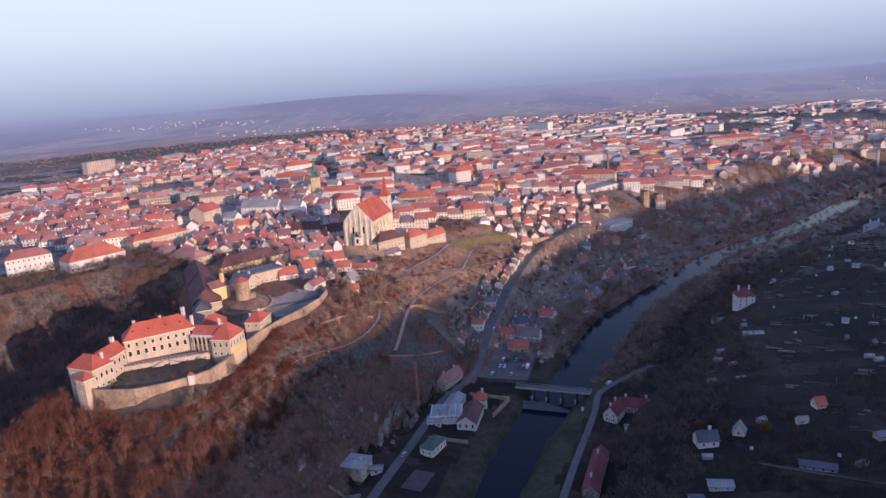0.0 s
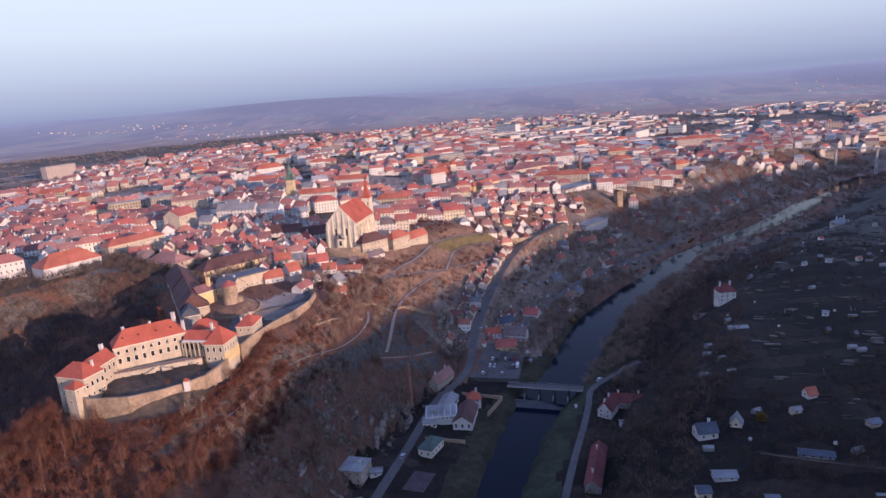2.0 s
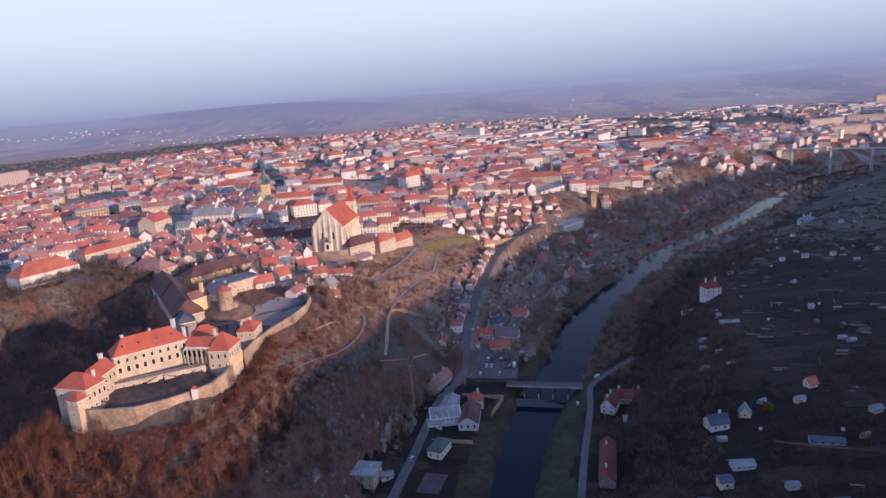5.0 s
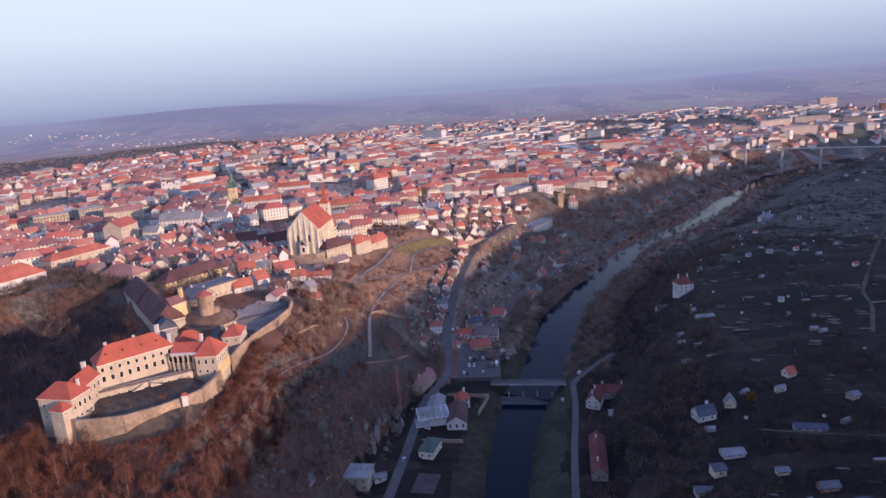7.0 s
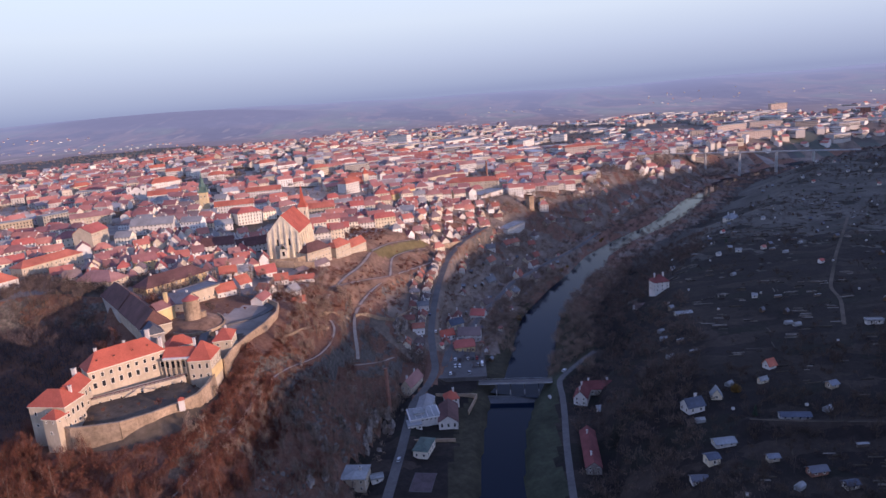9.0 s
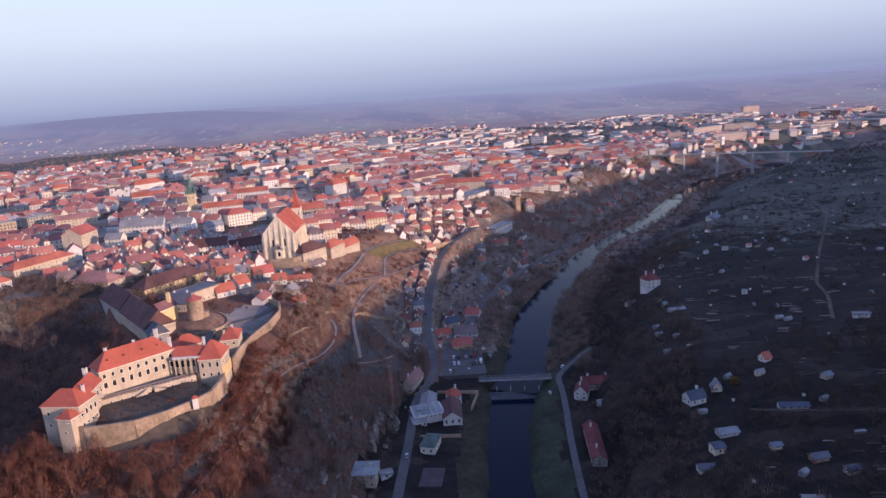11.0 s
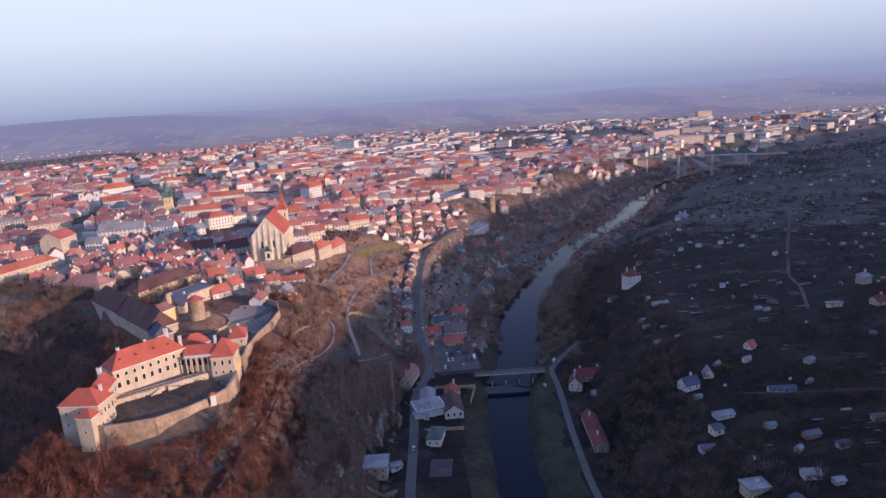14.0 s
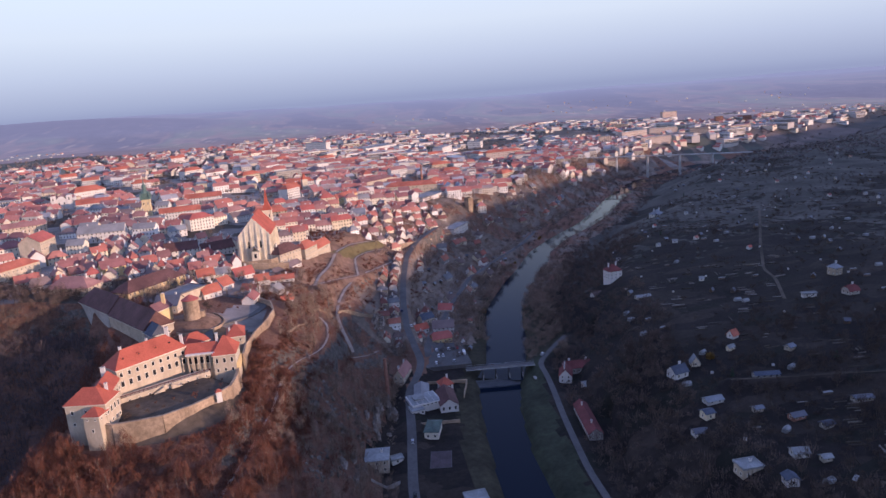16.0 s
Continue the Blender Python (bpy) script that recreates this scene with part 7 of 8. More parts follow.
def build_cottage_rows():
    """Small cottages up the valley road and scattered huts in the gardens."""
    rnd = random.Random(8)
    k = 0
    for y in range(452, 700, 10):
        rx = float(np.interp(y, [p[1] for p in ROAD_MAIN], [p[0] for p in ROAD_MAIN]))
        for s in (-1, 1, -2):
            if rnd.random() < (0.95 if s == -1 else 0.34 if s == 1 else 0.5 if y < 585 else 0):
                x, yy = rx + (-rnd.uniform(8, 9.5) if s == -1 else rnd.uniform(10, 19) if s == 1 else -rnd.uniform(17, 20)), y + rnd.uniform(-1.5, 1.5)
                if is_free(x, yy, 4):
                    building("cottage", x, yy, rnd.choice((7, 8, 9, 11)), rnd.choice((6, 7)), rnd.choice((3.0, 3.6, 4.6, 5.4)), rnd.choice((2.8, 3.2, 3.6)), rnd.choice(("gable", "gable", "half", "hip")), rnd.choice((0, 88, 88, 88)) + rnd.uniform(-9, 9),
                             "small weathered cottage beside the valley road", "cottage", rnd.choice((M_OLD_WALL, M_WALL, M_WHITE)), M_OLD_ROOF, floors=1, win=(0.8, 1.1), sides="fr", gap=3.0, chimneys=1, group="valley cottages")
    for n in range(26):
        x, y = rnd.uniform(-75, 40), rnd.uniform(545, 720)
        d, side, _ = along(RIVER, np.array([x]), np.array([y]))
        if side[0] < 0 and 30 < d[0] < 90 and along(ROAD_MAIN, np.array([x]), np.array([y]))[0][0] > 17 and all(math.hypot(x - t[0], y - t[1]) > 14 for t in TAKEN):
            building("cottage", x, y, rnd.choice((8, 10, 11)), rnd.choice((7, 8)), rnd.choice((3.2, 4.0, 5.0)), rnd.choice((3.2, 4)), "gable", rnd.uniform(20, 70), "small weathered cottage among riverside gardens", "cottage", rnd.choice((M_OLD_WALL, M_WALL)), M_OLD_ROOF,
                     floors=1, win=(0.8, 1.1), sides="fr", gap=3.0, chimneys=1, group="riverside cottages")
    n = 0
    while n < 26:
        x, y = rnd.uniform(-50, 230), rnd.uniform(650, 1010)
        d, side, _ = along(RIVER, np.array([x]), np.array([y]))
        if side[0] < 0 and 62 < d[0] < 150 and along(ROAD_MAIN, np.array([x]), np.array([y]))[0][0] > 12 and all(math.hypot(x - t[0], y - t[1]) > 13 for t in TAKEN):
            building("cottage", x, y, rnd.choice((9, 11, 13)), rnd.choice((7, 8)), rnd.choice((4.0, 5.0, 6.0)), rnd.choice((3.4, 4.2)), rnd.choice(("gable", "hip")), rnd.uniform(10, 70), "plastered house with a tiled roof among trees on the slope", "house", M_OLD_WALL, M_OLD_ROOF,
                     floors=1, win=(0.9, 1.2), sides="f", gap=3.4, chimneys=1, group="slope houses")
            n += 1
    M_TIMBER = surface("weathered_brown_boards", [(0.12, 0.08, 0.055), (0.18, 0.14, 0.1), (0.09, 0.07, 0.06)], 0.9, grain=1.5, contrast=0.3, bump=0.03)
    huts = []
    for w, d, h, roof, wall, name in ((3.6, 2.6, 2.0, M_PALE_ROOF, M_WHITE, "white garden hut with a pale sheet roof"), (3.4, 2.8, 2.0, M_SLATE, M_TIMBER, "brown timber garden hut with a dark roof"), (3.8, 3.0, 2.1, M_TILE, M_WALL, "garden hut with a red tiled roof"), (2.8, 2.2, 1.9, M_SLATE, M_TIMBER, "small timber tool shed with a felt roof"), (5.0, 2.4, 2.0, M_PALE_ROOF, M_WALL, "long low garden shelter with a pale roof")):
        e = thing("garden_hut", 0, 0, 0, 0, name, "hut", "garden huts")
        k = wall_kit(w, d, h, 1.5, "gable", 2)
        pane_row(k, (-w / 2, -d / 2), (w / 2, -d / 2), 0.8, 1, 0.8, 0.9), pane_row(k, (w / 2, -d / 2), (w / 2, d / 2), 0.1, 1, 0.8, 1.9)
        k.make("wall", [wall, M_GLASS], e)
        roof_kit(w, d, 1.5, "gable", 0.3, 0.12).make("roof", [roof], e).location.z = h
        huts.append([e, False])
    spots = 0
    while spots < 115:
        x, y = rnd.uniform(40, 760), rnd.uniform(160, 1150)
        d, side, _ = along(RIVER, np.array([x]), np.array([y]))
        if side[0] > 0 and d[0] > 95 and all(math.hypot(x - t[0], y - t[1]) > 12 for t in TAKEN) and abs(math.atan2(x + 60, y)) < 0.85:
            hsel = huts[rnd.choice((0, 1, 1, 2, 3, 3, 4))]
            m = pose(x, y, ground_z(x, y) + 0.1, 0, 0, rnd.uniform(-30, 60))
            if hsel[1]:
                copy_thing(hsel[0], m)
            else:
                hsel[0].matrix_basis, hsel[1] = m, True
            TAKEN.append((x, y, 4, 4, 0))
            spots += 1
    spots = 0
    while spots < 26:
        x, y = rnd.uniform(-118, 60), rnd.uniform(425, 720)
        d, side, _ = along(RIVER, np.array([x]), np.array([y]))
        if side[0] < 0 and 26 < d[0] < 115 and min(float(along(q, np.array([x]), np.array([y]))[0][0]) for q, w in ROADS[:3]) > 6 and all(math.hypot(x - t[0], y - t[1]) > 6 + 0.6 * max(t[2], t[3]) for t in TAKEN):
            copy_thing(huts[rnd.choice((1, 1, 2, 3, 3))][0], pose(x, y, ground_z(x, y) + 0.1, 0, 0, rnd.uniform(-30, 90)))
            TAKEN.append((x, y, 3, 3, 0))
            spots += 1


build_cottage_rows()


def build_garden_clutter():
    """Greenhouses, water tanks and woodpiles of the gardens."""
    rnd = random.Random(64)
    g = thing("greenhouse", 0, 0, 0, 0, "small pale plastic-covered greenhouse in a garden", "greenhouse", "greenhouses")
    k = Kit()
    k.box(-2.2, 2.2, -1.3, 1.3, -0.5, 1.5)
    k.make("side_panel", [M_PALE_ROOF], g)
    roof_kit(4.4, 2.6, 0.9, "gable", 0.08, 0.05).make("roof_panel", [M_PALE_ROOF], g).location.z = 1.5
    t = thing("water_tank", 0, 0, 0, 0, "white plastic water tank in a wire cage", "water tank", "water tanks")
    k = Kit()
    k.box(-0.6, 0.6, -0.5, 0.5, 0.15, 1.1)
    k.make("tank", [M_WHITE], t)
    k = Kit()
    k.box(-0.65, 0.65, -0.55, 0.55, -0.3, 0.15)
    k.make("pallet", [M_OLD_WALL], t)
    k = Kit()
    k.box(-0.65, 0.65, -0.55, 0.55, 1.1, 1.14)
    k.make("cage_top", [M_CONCRETE], t)
    w = thing("woodpile", 0, 0, 0, 0, "long stacked woodpile under a pale sheet", "woodpile", "woodpiles")
    k = Kit()
    k.box(-2.4, 2.4, -0.6, 0.6, -0.4, 1.2)
    k.make("timber_body", [M_BARK], w)
    k = Kit()
    k.solid([(-2.6, -0.8, 1.2), (2.6, -0.8, 1.2), (2.6, 0.8, 1.35), (-2.6, 0.8, 1.35)], [(-2.6, -0.8, 1.28), (2.6, -0.8, 1.28), (2.6, 0.8, 1.43), (-2.6, 0.8, 1.43)])
    k.make("cover_sheet", [M_PALE_ROOF], w)
    for e, count in ((g, 34), (t, 40), (w, 36)):
        n = 0
        while n < count:
            x, y = rnd.uniform(-5, 420), rnd.uniform(150, 760)
            d, side, _ = along(RIVER, np.array([x]), np.array([y]))
            if side[0] > 0 and d[0] > 85 and abs(math.atan2(x + 60, y)) < 0.85 and all(math.hypot(x - b[0], y - b[1]) > 3 + max(b[2], b[3]) for b in TAKEN):
                m = pose(x, y, ground_z(x, y) + 0.1, 0, 0, rnd.uniform(-20, 40))
                if n:
                    copy_thing(e, m)
                else:
                    e.matrix_basis = m
                TAKEN.append((x, y, 2.5, 2.5, 0))
                n += 1


build_garden_clutter()


# ---- trees ----
def tree_shape(seed, height, spread, twigs, limb=7, lean=0.0, width=0.092):
    """Triangles of one bare tree: a tapered trunk, limbs and many fine twigs; returns points (n, 3, 3) and slots."""
    r = np.random.RandomState(seed)
    tris, slots = [], []
    rad, fork = 0.035 * height * 0.6, height * r.uniform(0.28, 0.4)
    ring = [(math.cos(2.094 * k) * rad, math.sin(2.094 * k) * rad) for k in range(3)]
    top = np.array((lean * height, 0, height * 0.8))
    for k in range(3):
        a, b = ring[k], ring[(k + 1) % 3]
        p, q = np.array((*a, -1.0)), np.array((*b, -1.0))
        tris += [(p, q, top + (q - p) * 0.1), (p, top + (q - p) * 0.1, top)]
        slots += [0, 0]
    tips = [top]
    for k in range(limb):
        f = r.uniform(0.3, 0.75)
        base = top * f
        ang = 6.283 * (k + r.uniform(-0.3, 0.3)) / limb
        tip = base + np.array((math.cos(ang) * spread * r.uniform(0.5, 0.95), math.sin(ang) * spread * r.uniform(0.5, 0.95), height * r.uniform(0.15, 0.42)))
        w = np.array((-math.sin(ang), math.cos(ang), 0)) * rad * 0.45
        tris += [(base - w, base + w, tip), (base - np.array((0, 0, rad * 0.4)), base + np.array((0, 0, rad * 0.4)), tip)]
        slots += [0, 0]
        tips += [tip, base + (tip - base) * 0.65]
    tips = np.array(tips)
    for k in range(twigs):
        c = tips[r.randint(len(tips))] + r.normal(0, 1, 3) * np.array((spread * 0.22, spread * 0.22, height * 0.07))
        out = c - np.array((0, 0, fork))
        way = out / (np.linalg.norm(out) + 1e-6) * 0.7 + r.normal(0, 0.4, 3) + np.array((0, 0, 1.0))
        way /= np.linalg.norm(way)
        ln = height * r.uniform(0.13, 0.28)
        s = np.cross(way, r.normal(0, 1, 3))
        s = s / (np.linalg.norm(s) + 1e-6) * width * r.uniform(0.6, 1.3)
        tris.append((c - way * ln * 0.5 - s, c - way * ln * 0.5 + s, c + way * ln * 0.5))
        slots.append(1)
    return np.array(tris), np.array(slots)


def shrub_shape(seed, height, spread, twigs, width=0.2):
    r = np.random.RandomState(seed)
    tris = []
    for k in range(twigs):
        ang, f = r.uniform(0, 6.283), r.uniform(0, 1) ** 0.5
        c = np.array((math.cos(ang) * f * spread, math.sin(ang) * f * spread, height * r.uniform(0.05, 0.75) * (1.15 - 0.5 * f)))
        way = np.array((math.cos(ang) * 0.5, math.sin(ang) * 0.5, 1.0)) + r.normal(0, 0.4, 3)
        way /= np.linalg.norm(way)
        s = np.cross(way, r.normal(0, 1, 3))
        s = s / (np.linalg.norm(s) + 1e-6) * width * r.uniform(0.6, 1.4)
        ln = height * r.uniform(0.25, 0.5)
        tris.append((c - way * ln * 0.5 - s, c - way * ln * 0.5 + s, c + way * ln * 0.6))
    return np.array(tris), np.ones(len(tris), int)


def conifer_shape(seed, height, spread, twigs):
    r = np.random.RandomState(seed)
    tris = []
    for k in range(twigs):
        f = r.uniform(0, 1)
        ang, rr = r.uniform(0, 6.283), spread * (1 - f) * r.uniform(0.35, 1.0)
        c = np.array((math.cos(ang) * rr, math.sin(ang) * rr, height * (0.08 + 0.92 * f)))
        out = np.array((math.cos(ang), math.sin(ang), -0.35))
        s = np.array((-math.sin(ang), math.cos(ang), r.uniform(-0.4, 0.4))) * spread * 0.22 * (1.1 - f)
        tris.append((c - out * 0.5 - s, c - out * 0.5 + s, c + out * spread * 0.3))
    return np.array(tris), np.ones(len(tris), int)


def triangle_mesh(name, tris, slots, mats):
    me = bpy.data.meshes.new(name)
    n = len(tris)
    me.vertices.add(3 * n)
    me.vertices.foreach_set("co", np.ascontiguousarray(tris, dtype=np.float32).ravel())
    me.loops.add(3 * n)
    me.loops.foreach_set("vertex_index", np.arange(3 * n, dtype=np.int32))
    me.polygons.add(n)
    me.polygons.foreach_set("loop_start", np.arange(0, 3 * n, 3, dtype=np.int32))
    me.polygons.foreach_set("loop_total", np.full(n, 3, dtype=np.int32))
    for m in mats:
        me.materials.append(m)
    me.polygons.foreach_set("material_index", np.asarray(slots, dtype=np.int32))
    me.update(calc_edges=True)
    return me


def grow(name, label, category, spots, shapes, mats, seed, lo=0.7, hi=1.25):
    """One mesh of many trees or shrubs at the spots (x, y), all of one kind of growth."""
    r = np.random.RandomState(seed)
    P = np.array(spots, float)
    if not len(P):
        return
    Z = land(P[:, 0], P[:, 1])
    T, S = [], []
    pick, turn, size = r.randint(0, len(shapes), len(P)), r.uniform(0, 6.283, len(P)), r.uniform(lo, hi, len(P))
    for k, (tr, sl) in enumerate(shapes):
        idx = np.flatnonzero(pick == k)
        if not len(idx):
            continue
        c, s = np.cos(turn[idx]), np.sin(turn[idx])
        X = tr[None, :, :, 0] * c[:, None, None] - tr[None, :, :, 1] * s[:, None, None]
        Y = tr[None, :, :, 0] * s[:, None, None] + tr[None, :, :, 1] * c[:, None, None]
        W = np.broadcast_to(tr[None, :, :, 2], X.shape)
        g = size[idx][:, None, None]
        out = np.stack([X * g + P[idx, 0][:, None, None], Y * g + P[idx, 1][:, None, None], W * g + Z[idx][:, None, None]], -1)
        T.append(out.reshape(-1, 3, 3))
        S.append(np.tile(sl, len(idx)))
    ob = new(name, triangle_mesh(name, np.concatenate(T), np.concatenate(S), mats))
    tagged(ob, label, category, kind="stuff")


def scatter(n, x0, x1, y0, y1, seed):
    r = np.random.RandomState(seed)
    return np.stack([r.uniform(x0, x1, n), r.uniform(y0, y1, n)], 1)


def clear_of(P, gap=3.0, roads=True):
    ok = np.ones(len(P), bool)
    for bx, by, a, b, t in TAKEN:
        c, s = math.cos(radians(t)), math.sin(radians(t))
        dx, dy = P[:, 0] - bx, P[:, 1] - by
        ok &= ~((np.abs(dx * c + dy * s) < a + gap - 2) & (np.abs(-dx * s + dy * c) < b + gap - 2))
    if roads:
        for line, half in ROADS:
            ok &= along(line, P[:, 0], P[:, 1])[0] > half + 1.8
    return ok


def build_garden_rows():
    """Beds, edging boards, low fences and terrace edges in rows across the gardens."""
    rnd = random.Random(91)
    mat = surface("bed_edging_and_soil", [(0.05, 0.038, 0.03), (0.075, 0.06, 0.045), (0.15, 0.125, 0.105), (0.04, 0.032, 0.026), (0.1, 0.085, 0.072), (0.22, 0.195, 0.175)], 0.95, grain=1.2, contrast=0.35, bump=0, pick="island")
    P = scatter(2600, 10, 620, 170, 1000, 92)
    d, side, _ = along(RIVER, P[:, 0], P[:, 1])
    P = P[(side > 0) & (d > 88) & (np.abs(np.arctan2(P[:, 0] + 60, P[:, 1])) < 0.85) & (value_noise(P[:, 0], P[:, 1], 70, 93) > 0.02) & clear_of(P, 5)]
    V, F, tops = [], [], []
    for x, y in P[:430]:
        turn = radians(rnd.choice((-17, -17, -12, 73)) + rnd.uniform(-7, 7))
        c, s = math.cos(turn), math.sin(turn)
        for row in range(rnd.randint(1, 4)):
            half, wide, tall, shift = rnd.uniform(1.2, 4.5), rnd.uniform(0.12, 0.5), rnd.uniform(0.15, 0.7), rnd.uniform(-1.5, 1.5)
            base = len(V)
            for u in (-half, half):
                for w in (-wide, wide):
                    V += [(x + c * (u + shift) - s * (w + row * 2.2), y + s * (u + shift) + c * (w + row * 2.2))] * 2
                    tops += [-0.4, tall]
            F += [tuple(base + i for i in q) for q in ((1, 5, 7, 3), (0, 4, 5, 1), (2, 3, 7, 6), (0, 1, 3, 2), (4, 6, 7, 5))]
    V = np.array(V)
    V = np.column_stack([V, land(V[:, 0], V[:, 1]) + np.array(tops)])
    o = mesh_object("garden_beds", V, F, [mat])
    tagged(o, "rows of edged beds and low fences in the gardens", "garden beds", kind="stuff")


build_garden_rows()


def build_woods():
    big = [tree_shape(k, h, sp, 175) for k, (h, sp) in enumerate(((11, 4.2), (9, 3.6), (12.5, 4.6), (8, 3.4), (10, 4.4)))]
    slim = [tree_shape(110 + k, h, sp, 190, 6, 0.03, 0.05) for k, (h, sp) in enumerate(((12, 2.6), (10.5, 2.4), (13.5, 3.0), (9, 2.2)))]
    light = [tree_shape(130 + k, h, sp, 64, 6, 0.0, 0.15) for k, (h, sp) in enumerate(((10, 4.0), (8, 3.4), (6.5, 2.8), (11, 4.2)))]
    small = [tree_shape(20 + k, h, sp, 130, 7, 0.0, 0.07) for k, (h, sp) in enumerate(((6.5, 2.8), (5.5, 2.4), (7.5, 3.0)))]
    bush = [shrub_shape(40 + k, h, sp, 70, 0.1) for k, (h, sp) in enumerate(((2.6, 1.9), (2.0, 1.6), (3.4, 2.2)))]
    castle = lambda P: (np.hypot((P[:, 0] + 227) / 33, (P[:, 1] - 268) / 36) > 1) & ~((P[:, 0] < -196) & (P[:, 0] > -262) & (P[:, 1] > 285) & (P[:, 1] < 405)) & ~((P[:, 0] < -244) & (P[:, 0] > -266) & (P[:, 1] > 233) & (P[:, 1] < 300))
    # castle rock and ravine
    P = scatter(10000, -450, -105, 95, 470, 1)
    d, side, _ = along(RIVER, P[:, 0], P[:, 1])
    h = land(P[:, 0], P[:, 1])
    steep = np.hypot(land(P[:, 0] + 6, P[:, 1]) - h, land(P[:, 0], P[:, 1] + 6) - h) / 6
    gorge = (along(RAVINE, P[:, 0], P[:, 1])[0] < 125) | (P[:, 1] < 235)
    ok = (side < 0) & (d > 64) & ((steep > 0.22) | gorge) & (h < 83) & castle(P) & clear_of(P)
    bare = fbm(P[:, 0], P[:, 1], 45, 81) > 0.12
    russet = ok & (P[:, 0] > -285) & (P[:, 0] < -150 + fbm(P[:, 0], P[:, 1], 60, 5) * 40) & (P[:, 1] < 400) & ((P[:, 0] < -206) | (P[:, 1] < 238) | (np.random.RandomState(6).rand(len(P)) < 0.22))
    grow("oak_wood", "dense russet bare oak wood on the castle slope", "woods", P[russet & (fbm(P[:, 0], P[:, 1], 22, 85) > -0.3)], slim + small[:2] + bush[:2], [M_BARK, M_TWIG_RED], 2, 0.55, 1.05)
    # wood below 60 m is coloured as shaded, the rim above as sunlit
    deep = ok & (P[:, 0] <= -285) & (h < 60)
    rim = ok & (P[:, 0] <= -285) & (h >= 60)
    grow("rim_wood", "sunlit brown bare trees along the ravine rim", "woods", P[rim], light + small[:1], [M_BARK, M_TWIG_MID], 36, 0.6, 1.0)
    grow("ravine_wood", "bare wood in shade colours filling the ravine behind the castle", "woods", P[deep], light, [M_BARK_DARK, M_TWIG_SHADE], 26, 0.6, 1.05)
    rest = ok & (P[:, 0] > -285) & ~russet & ~(bare & (fbm(P[:, 0], P[:, 1], 16, 86) > -0.1)) & ~deep
    grow("slope_wood", "grey-brown bare winter wood on the valley slope", "woods", P[rest], slim + small + bush, [M_BARK, M_TWIG_HAZE], 3, 0.5, 0.95)
    P = scatter(3000, -275, -150, 175, 330, 24)
    d, side, _ = along(RIVER, P[:, 0], P[:, 1])
    ok = (side < 0) & (d > 80) & (np.hypot((P[:, 0] + 227) / 32, (P[:, 1] - 268) / 34) > 1) & (np.hypot((P[:, 0] + 227) / 60, (P[:, 1] - 262) / 78) < 1) & ~((P[:, 0] < -196) & (P[:, 1] > 283)) & ~((P[:, 0] < -244) & (P[:, 1] > 233))
    Q = scatter(160, -281, -256, 214, 240, 27)
    Q = Q[(np.hypot((Q[:, 0] + 255) / 9, (Q[:, 1] - 243) / 9) > 1)]
    grow("corner_scrub", "russet oaks at the castle corner", "woods", Q, small, [M_BARK, M_TWIG_RED], 28, 0.8, 1.3)
    grow("castle_scrub", "russet scrub at the foot of the castle rampart", "shrubs", P[ok], bush, [M_BARK, M_TWIG_RED], 25, 0.8, 1.5)
    P = scatter(5200, -206, -150, 232, 440, 34)
    ok = clear_of(P, 2.6) & castle(P) & (P[:, 0] < -172 + fbm(P[:, 0], P[:, 1], 40, 87) * 36)
    grow("slope_scrub", "low russet scrub on the sunlit slope below the castle", "shrubs", P[ok], bush, [M_BARK, M_TWIG_RED], 35, 0.35, 0.8)
    # terraces under the church
    P = scatter(2600, -200, -60, 430, 720, 4)
    d, side, _ = along(RIVER, P[:, 0], P[:, 1])
    ok = (side < 0) & (d > 78) & clear_of(P, 4) & (fbm(P[:, 0], P[:, 1], 50, 83) > 0.02)
    grow("hillside_scrub", "reddish bare scrub on the terraced hillside", "shrubs", P[ok], bush + small[1:2], [M_BARK, M_TWIG_RED], 5, 0.6, 1.1)
    # river banks
    P = scatter(8500, -130, 520, 400, 1260, 6)
    d, side, v = along(RIVER, P[:, 0], P[:, 1])
    ok = (d > v[:, 0] + 1.8) & (d < np.where(side > 0, 62, 48)) & ((P[:, 1] > 470) | (d > 26)) & clear_of(P)
    grow("riverside_wood", "bare willows and alders lining the river", "woods", P[ok], light + small, [M_BARK, M_TWIG_MID], 7, 0.55, 1.0)
    P = scatter(2600, -95, 90, 395, 650, 30)
    d, side, v = along(RIVER, P[:, 0], P[:, 1])
    ok = (d > v[:, 0] + 2.4) & (d < 46) & ((side > 0) | (P[:, 1] > 446)) & clear_of(P)
    grow("bank_alders", "dark bare alders crowding the river banks", "woods", P[ok], small + big[1:2], [M_BARK, M_TWIG_HAZE], 31, 0.6, 1.05)
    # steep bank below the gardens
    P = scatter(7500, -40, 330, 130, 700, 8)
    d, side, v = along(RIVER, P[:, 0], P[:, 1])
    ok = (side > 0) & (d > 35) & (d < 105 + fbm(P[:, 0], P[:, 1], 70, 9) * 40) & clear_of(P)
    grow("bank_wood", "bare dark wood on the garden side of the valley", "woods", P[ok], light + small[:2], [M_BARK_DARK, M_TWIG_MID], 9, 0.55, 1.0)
    # gardens
    P = scatter(9400, 20, 900, 120, 1250, 10)
    d, side, v = along(RIVER, P[:, 0], P[:, 1])
    ok = (side > 0) & (d > 98) & clear_of(P) & (fbm(P[:, 0], P[:, 1], 60, 12) > -0.12) & (np.abs(np.arctan2(P[:, 0] + 60, P[:, 1])) < 0.9)
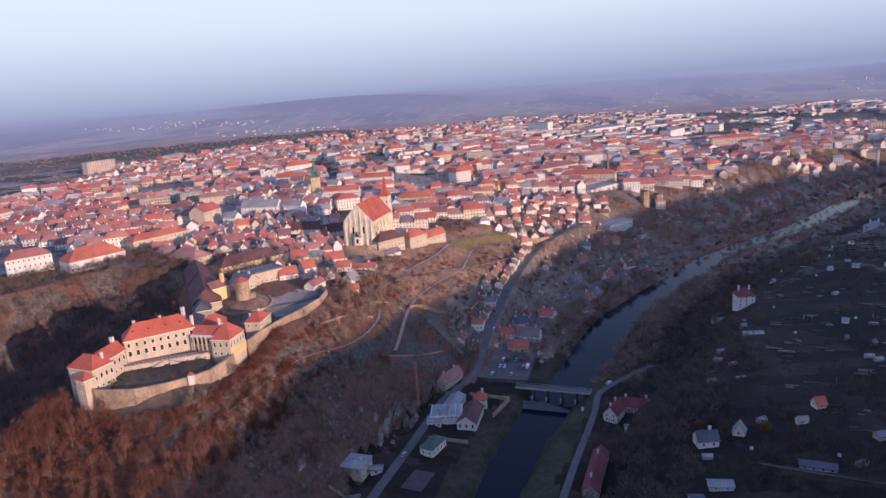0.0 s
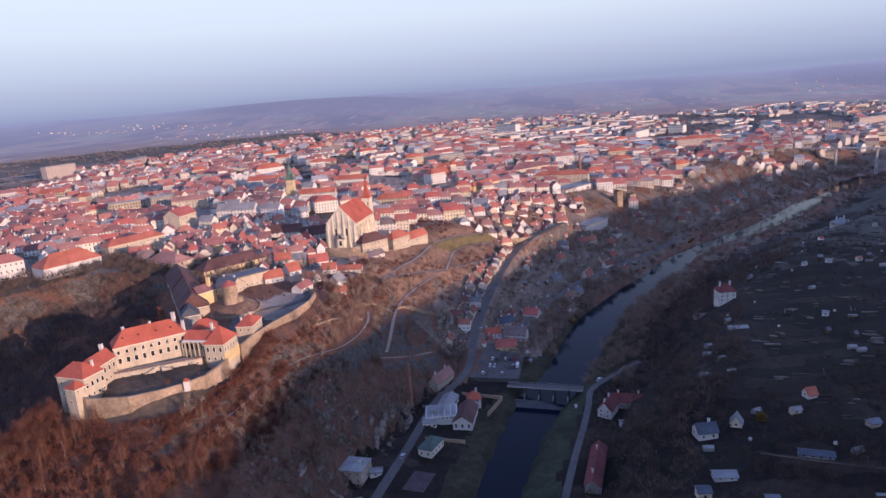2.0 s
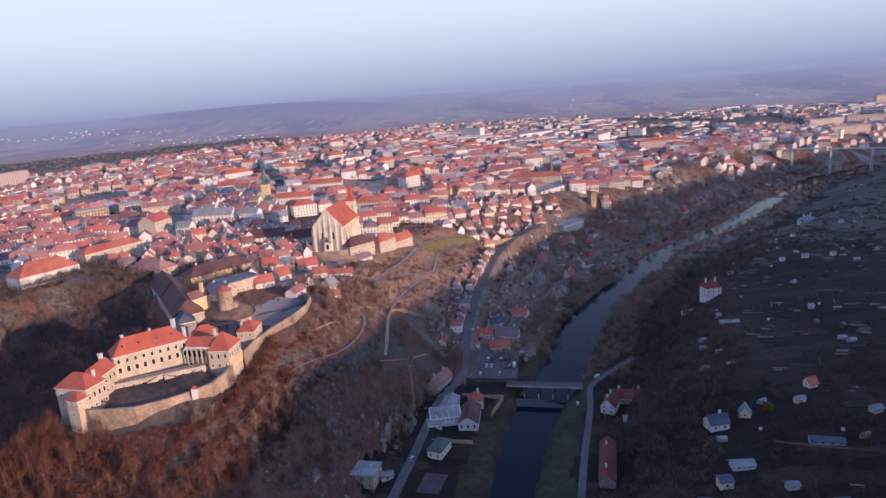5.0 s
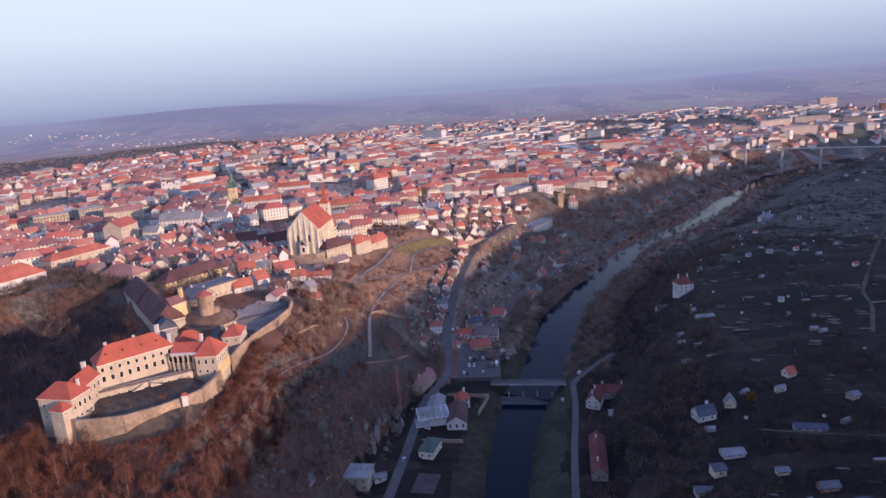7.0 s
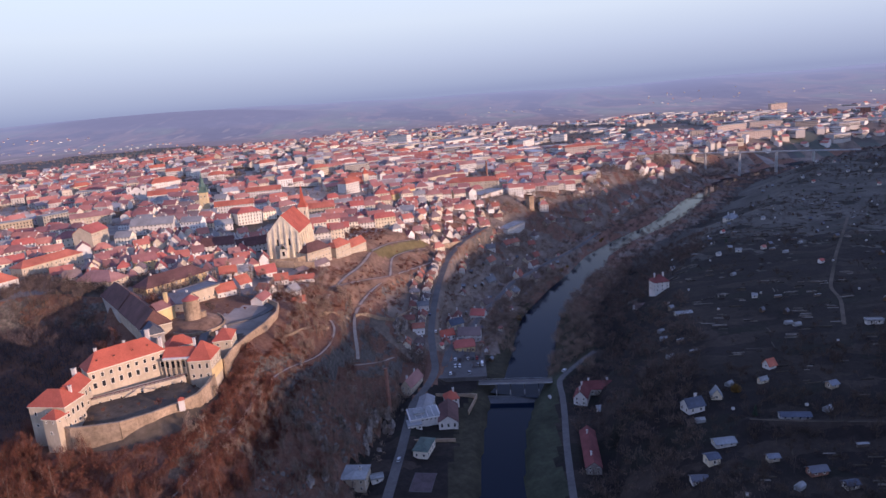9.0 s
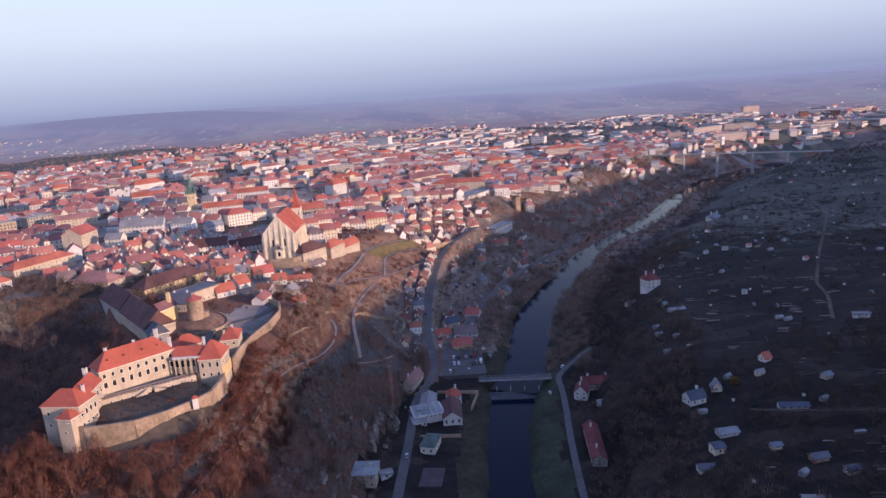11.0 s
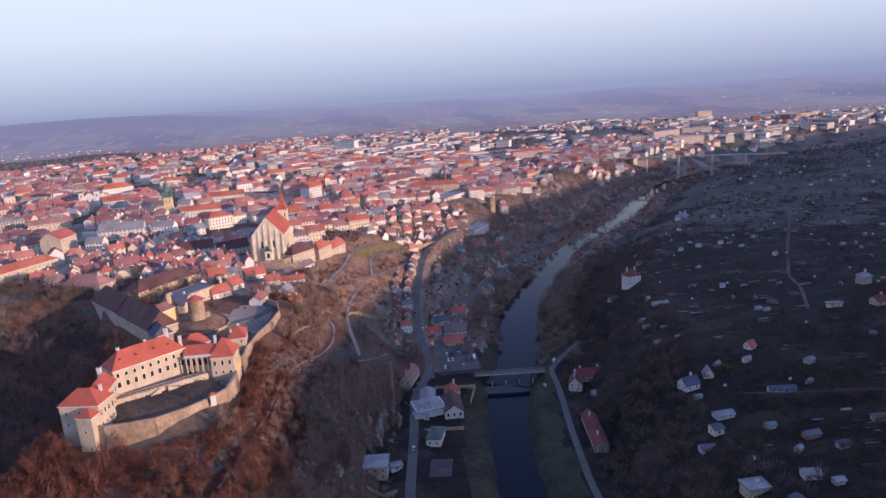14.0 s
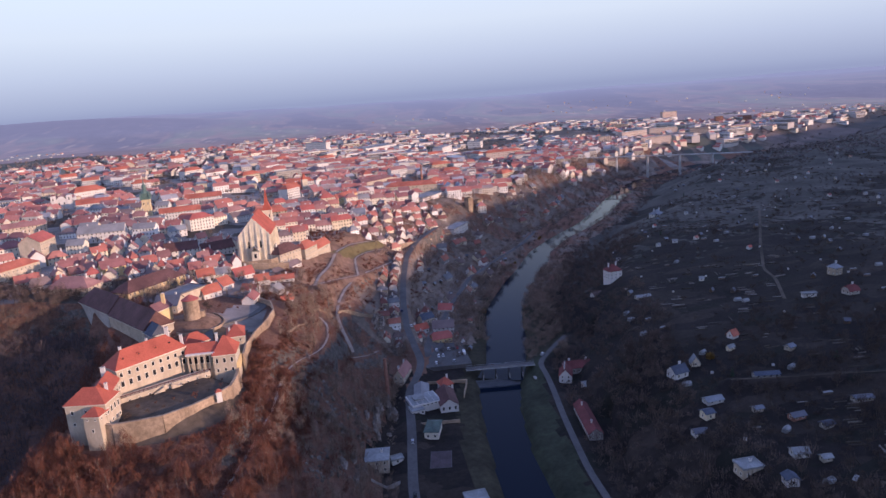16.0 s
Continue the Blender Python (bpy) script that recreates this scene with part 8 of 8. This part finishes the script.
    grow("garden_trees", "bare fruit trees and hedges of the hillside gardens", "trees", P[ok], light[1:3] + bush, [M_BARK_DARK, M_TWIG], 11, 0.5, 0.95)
    P = scatter(3300, -10, 330, 110, 345, 16)
    d, side, v = along(RIVER, P[:, 0], P[:, 1])
    ok = (side > 0) & (d > 70) & clear_of(P, 4) & (np.abs(np.arctan2(P[:, 0] + 60, P[:, 1])) < 0.95) & (fbm(P[:, 0], P[:, 1], 40, 17) > -0.1)
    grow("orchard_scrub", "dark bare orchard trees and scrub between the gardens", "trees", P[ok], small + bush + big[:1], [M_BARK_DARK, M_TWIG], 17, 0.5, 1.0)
    P = scatter(5600, -125, 100, 430, 760, 22)
    d, side, v = along(RIVER, P[:, 0], P[:, 1])
    ok = (side < 0) & (d > 30) & (d < 118) & clear_of(P, 3.2) & (fbm(P[:, 0], P[:, 1], 26, 88) > -0.22)
    grow("valley_yard_trees", "bare fruit trees and bushes between the valley cottages", "trees", P[ok], light[1:3] + bush, [M_BARK, M_TWIG_HAZE], 23, 0.5, 0.95)
    # far woods and hedges out in the fields
    P = scatter(12500, -1900, 1900, 1000, 2350, 18)
    d, side, v = along(RIVER, P[:, 0], P[:, 1])
    r = np.hypot(P[:, 0], P[:, 1])
    ok = (d > 25) & (r < 2340) & (r > 1200) & clear_of(P, 4) & ((fbm(P[:, 0], P[:, 1], 260, 19) > 0.12) | (np.random.RandomState(5).rand(len(P)) < 0.3)) & (np.abs(np.arctan2(P[:, 0] + 60, P[:, 1])) < 0.9)
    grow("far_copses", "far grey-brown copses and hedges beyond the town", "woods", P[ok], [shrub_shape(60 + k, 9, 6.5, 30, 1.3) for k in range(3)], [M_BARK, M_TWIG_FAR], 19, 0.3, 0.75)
    # town side slope further down the valley, and trees between the houses
    P = scatter(9000, -120, 480, 590, 1300, 12)
    d, side, v = along(RIVER, P[:, 0], P[:, 1])
    h = land(P[:, 0], P[:, 1])
    steep = np.hypot(land(P[:, 0] + 6, P[:, 1]) - h, land(P[:, 0], P[:, 1] + 6) - h) / 6
    ok = (side < 0) & (d > 40) & ((steep > 0.16) | (d < 150)) & clear_of(P)
    grow("valley_wood", "bare wood on the slope below the town", "woods", P[ok], light[:3] + bush, [M_BARK, M_TWIG_HAZE], 13, 0.7, 1.2)
    P = scatter(5200, -1000, 250, 390, 1450, 14)
    d, side, v = along(RIVER, P[:, 0], P[:, 1])
    ok = (side < 0) & (d > 120) & clear_of(P, 4) & ((fbm(P[:, 0], P[:, 1], 150, 61) > 0.25) | ((P[:, 1] > 780) & (fbm(P[:, 0], P[:, 1], 190, 33) > 0.18)) | (np.random.RandomState(2).rand(len(P)) < np.where(P[:, 1] > 900, 0.3, 0.15)) | ((np.abs(P[:, 0] + 390) < 165) & (np.abs(P[:, 1] - 1045) < 35)) | (along(AVENUE, P[:, 0], P[:, 1])[0] < 12) | (along(BELT, P[:, 0], P[:, 1])[0] < 24))
    grow("town_trees", "bare park and yard trees between the houses", "trees", P[ok], light, [M_BARK, M_TWIG_MID], 15, 0.6, 1.0)


def build_single_trees():
    """Trees that stand out one by one."""
    rnd = random.Random(31)
    models = []
    for n, (hgt, sp, mat, label) in enumerate(((9, 3.8, M_TWIG, "bare grey-brown deciduous tree with fine twigs"), (7, 3.2, M_TWIG_RED, "bare tree with russet-brown twigs"), (11, 4.4, M_TWIG, "tall bare deciduous tree with open crown"))):
        tr, sl = tree_shape(70 + n, hgt, sp, 320, 9)
        e = thing("tree", 0, 0, 0, 0, label, "tree", "bare trees")
        for nm, q, m in (("trunk", 0, M_BARK), ("crown", 1, mat)):
            o = new(nm, triangle_mesh(nm, tr[sl == q], np.zeros(int((sl == q).sum()), int), [m]))
            o.parent = e
        models.append([e, False])
    tr, sl = conifer_shape(80, 11, 2.6, 420)
    e = thing("conifer", 0, 0, 0, 0, "dark evergreen conifer in a garden", "conifer", "conifers")
    k = Kit()
    k.drum(0, 0, 0.25, 0.1, -1, 9, 6)
    k.make("trunk", [M_BARK], e)
    o = new("crown", triangle_mesh("crown", tr, np.zeros(len(tr), int), [M_NEEDLE]))
    o.parent = e
    models.append([e, False])
    tr, sl = shrub_shape(90, 5.0, 2.6, 420, 0.3)
    e = thing("golden_tree", 0, 0, 0, 0, "low tree still holding golden leaves", "tree", "golden trees")
    k = Kit()
    k.drum(0, 0, 0.2, 0.08, -1, 3.5, 6)
    k.make("trunk", [M_BARK], e)
    o = new("crown", triangle_mesh("crown", tr, np.zeros(len(tr), int), [M_GOLD_LEAF]))
    o.parent = e
    models.append([e, False])

    def put(n, x, y, size):
        e, used = models[n]
        m = pose(x, y, ground_z(x, y), 0, 0, rnd.uniform(0, 360)) @ Matrix.Diagonal((size, size, size, 1))
        if used:
            copy_thing(e, m)
        else:
            e.matrix_basis = m
            models[n][1] = True

    for x, y in ((-240, 246), (-236, 243), (-232, 247), (-226, 250), (-219, 253), (-214, 256), (-209, 262), (-205, 268), (-206, 277), (-211, 276), (-216, 270), (-224, 258), (-231, 256), (-238, 254)):
        put(rnd.choice((0, 1)), x, y, rnd.uniform(0.4, 0.65))
    for x, y in ((-241, 368), (-228, 366), (-222, 376), (-214, 386), (-226, 390), (-405, 386), (-420, 392), (-372, 432), (-360, 440), (-350, 455), (-188, 560), (-176, 566), (-150, 596)):
        put(rnd.choice((0, 1, 2)), x, y, rnd.uniform(0.45, 0.8))
    for x, y in ((58.6, 300), (36, 668), (6, 590), (94, 772), (-31, 518), (28, 655), (98, 780)):
        put(4, x, y, rnd.uniform(0.6, 1.1))
    n = 0
    while n < 46:
        x, y = rnd.uniform(20, 520), rnd.uniform(170, 900)
        d, side, _ = along(RIVER, np.array([x]), np.array([y]))
        if side[0] > 0 and d[0] > 96 and clear_of(np.array([[x, y]]))[0] and abs(math.atan2(x + 60, y)) < 0.8:
            put(3 if n % 3 == 0 else rnd.choice((0, 2)), x, y, rnd.uniform(0.5, 1.0))
            n += 1


build_woods()
build_single_trees()
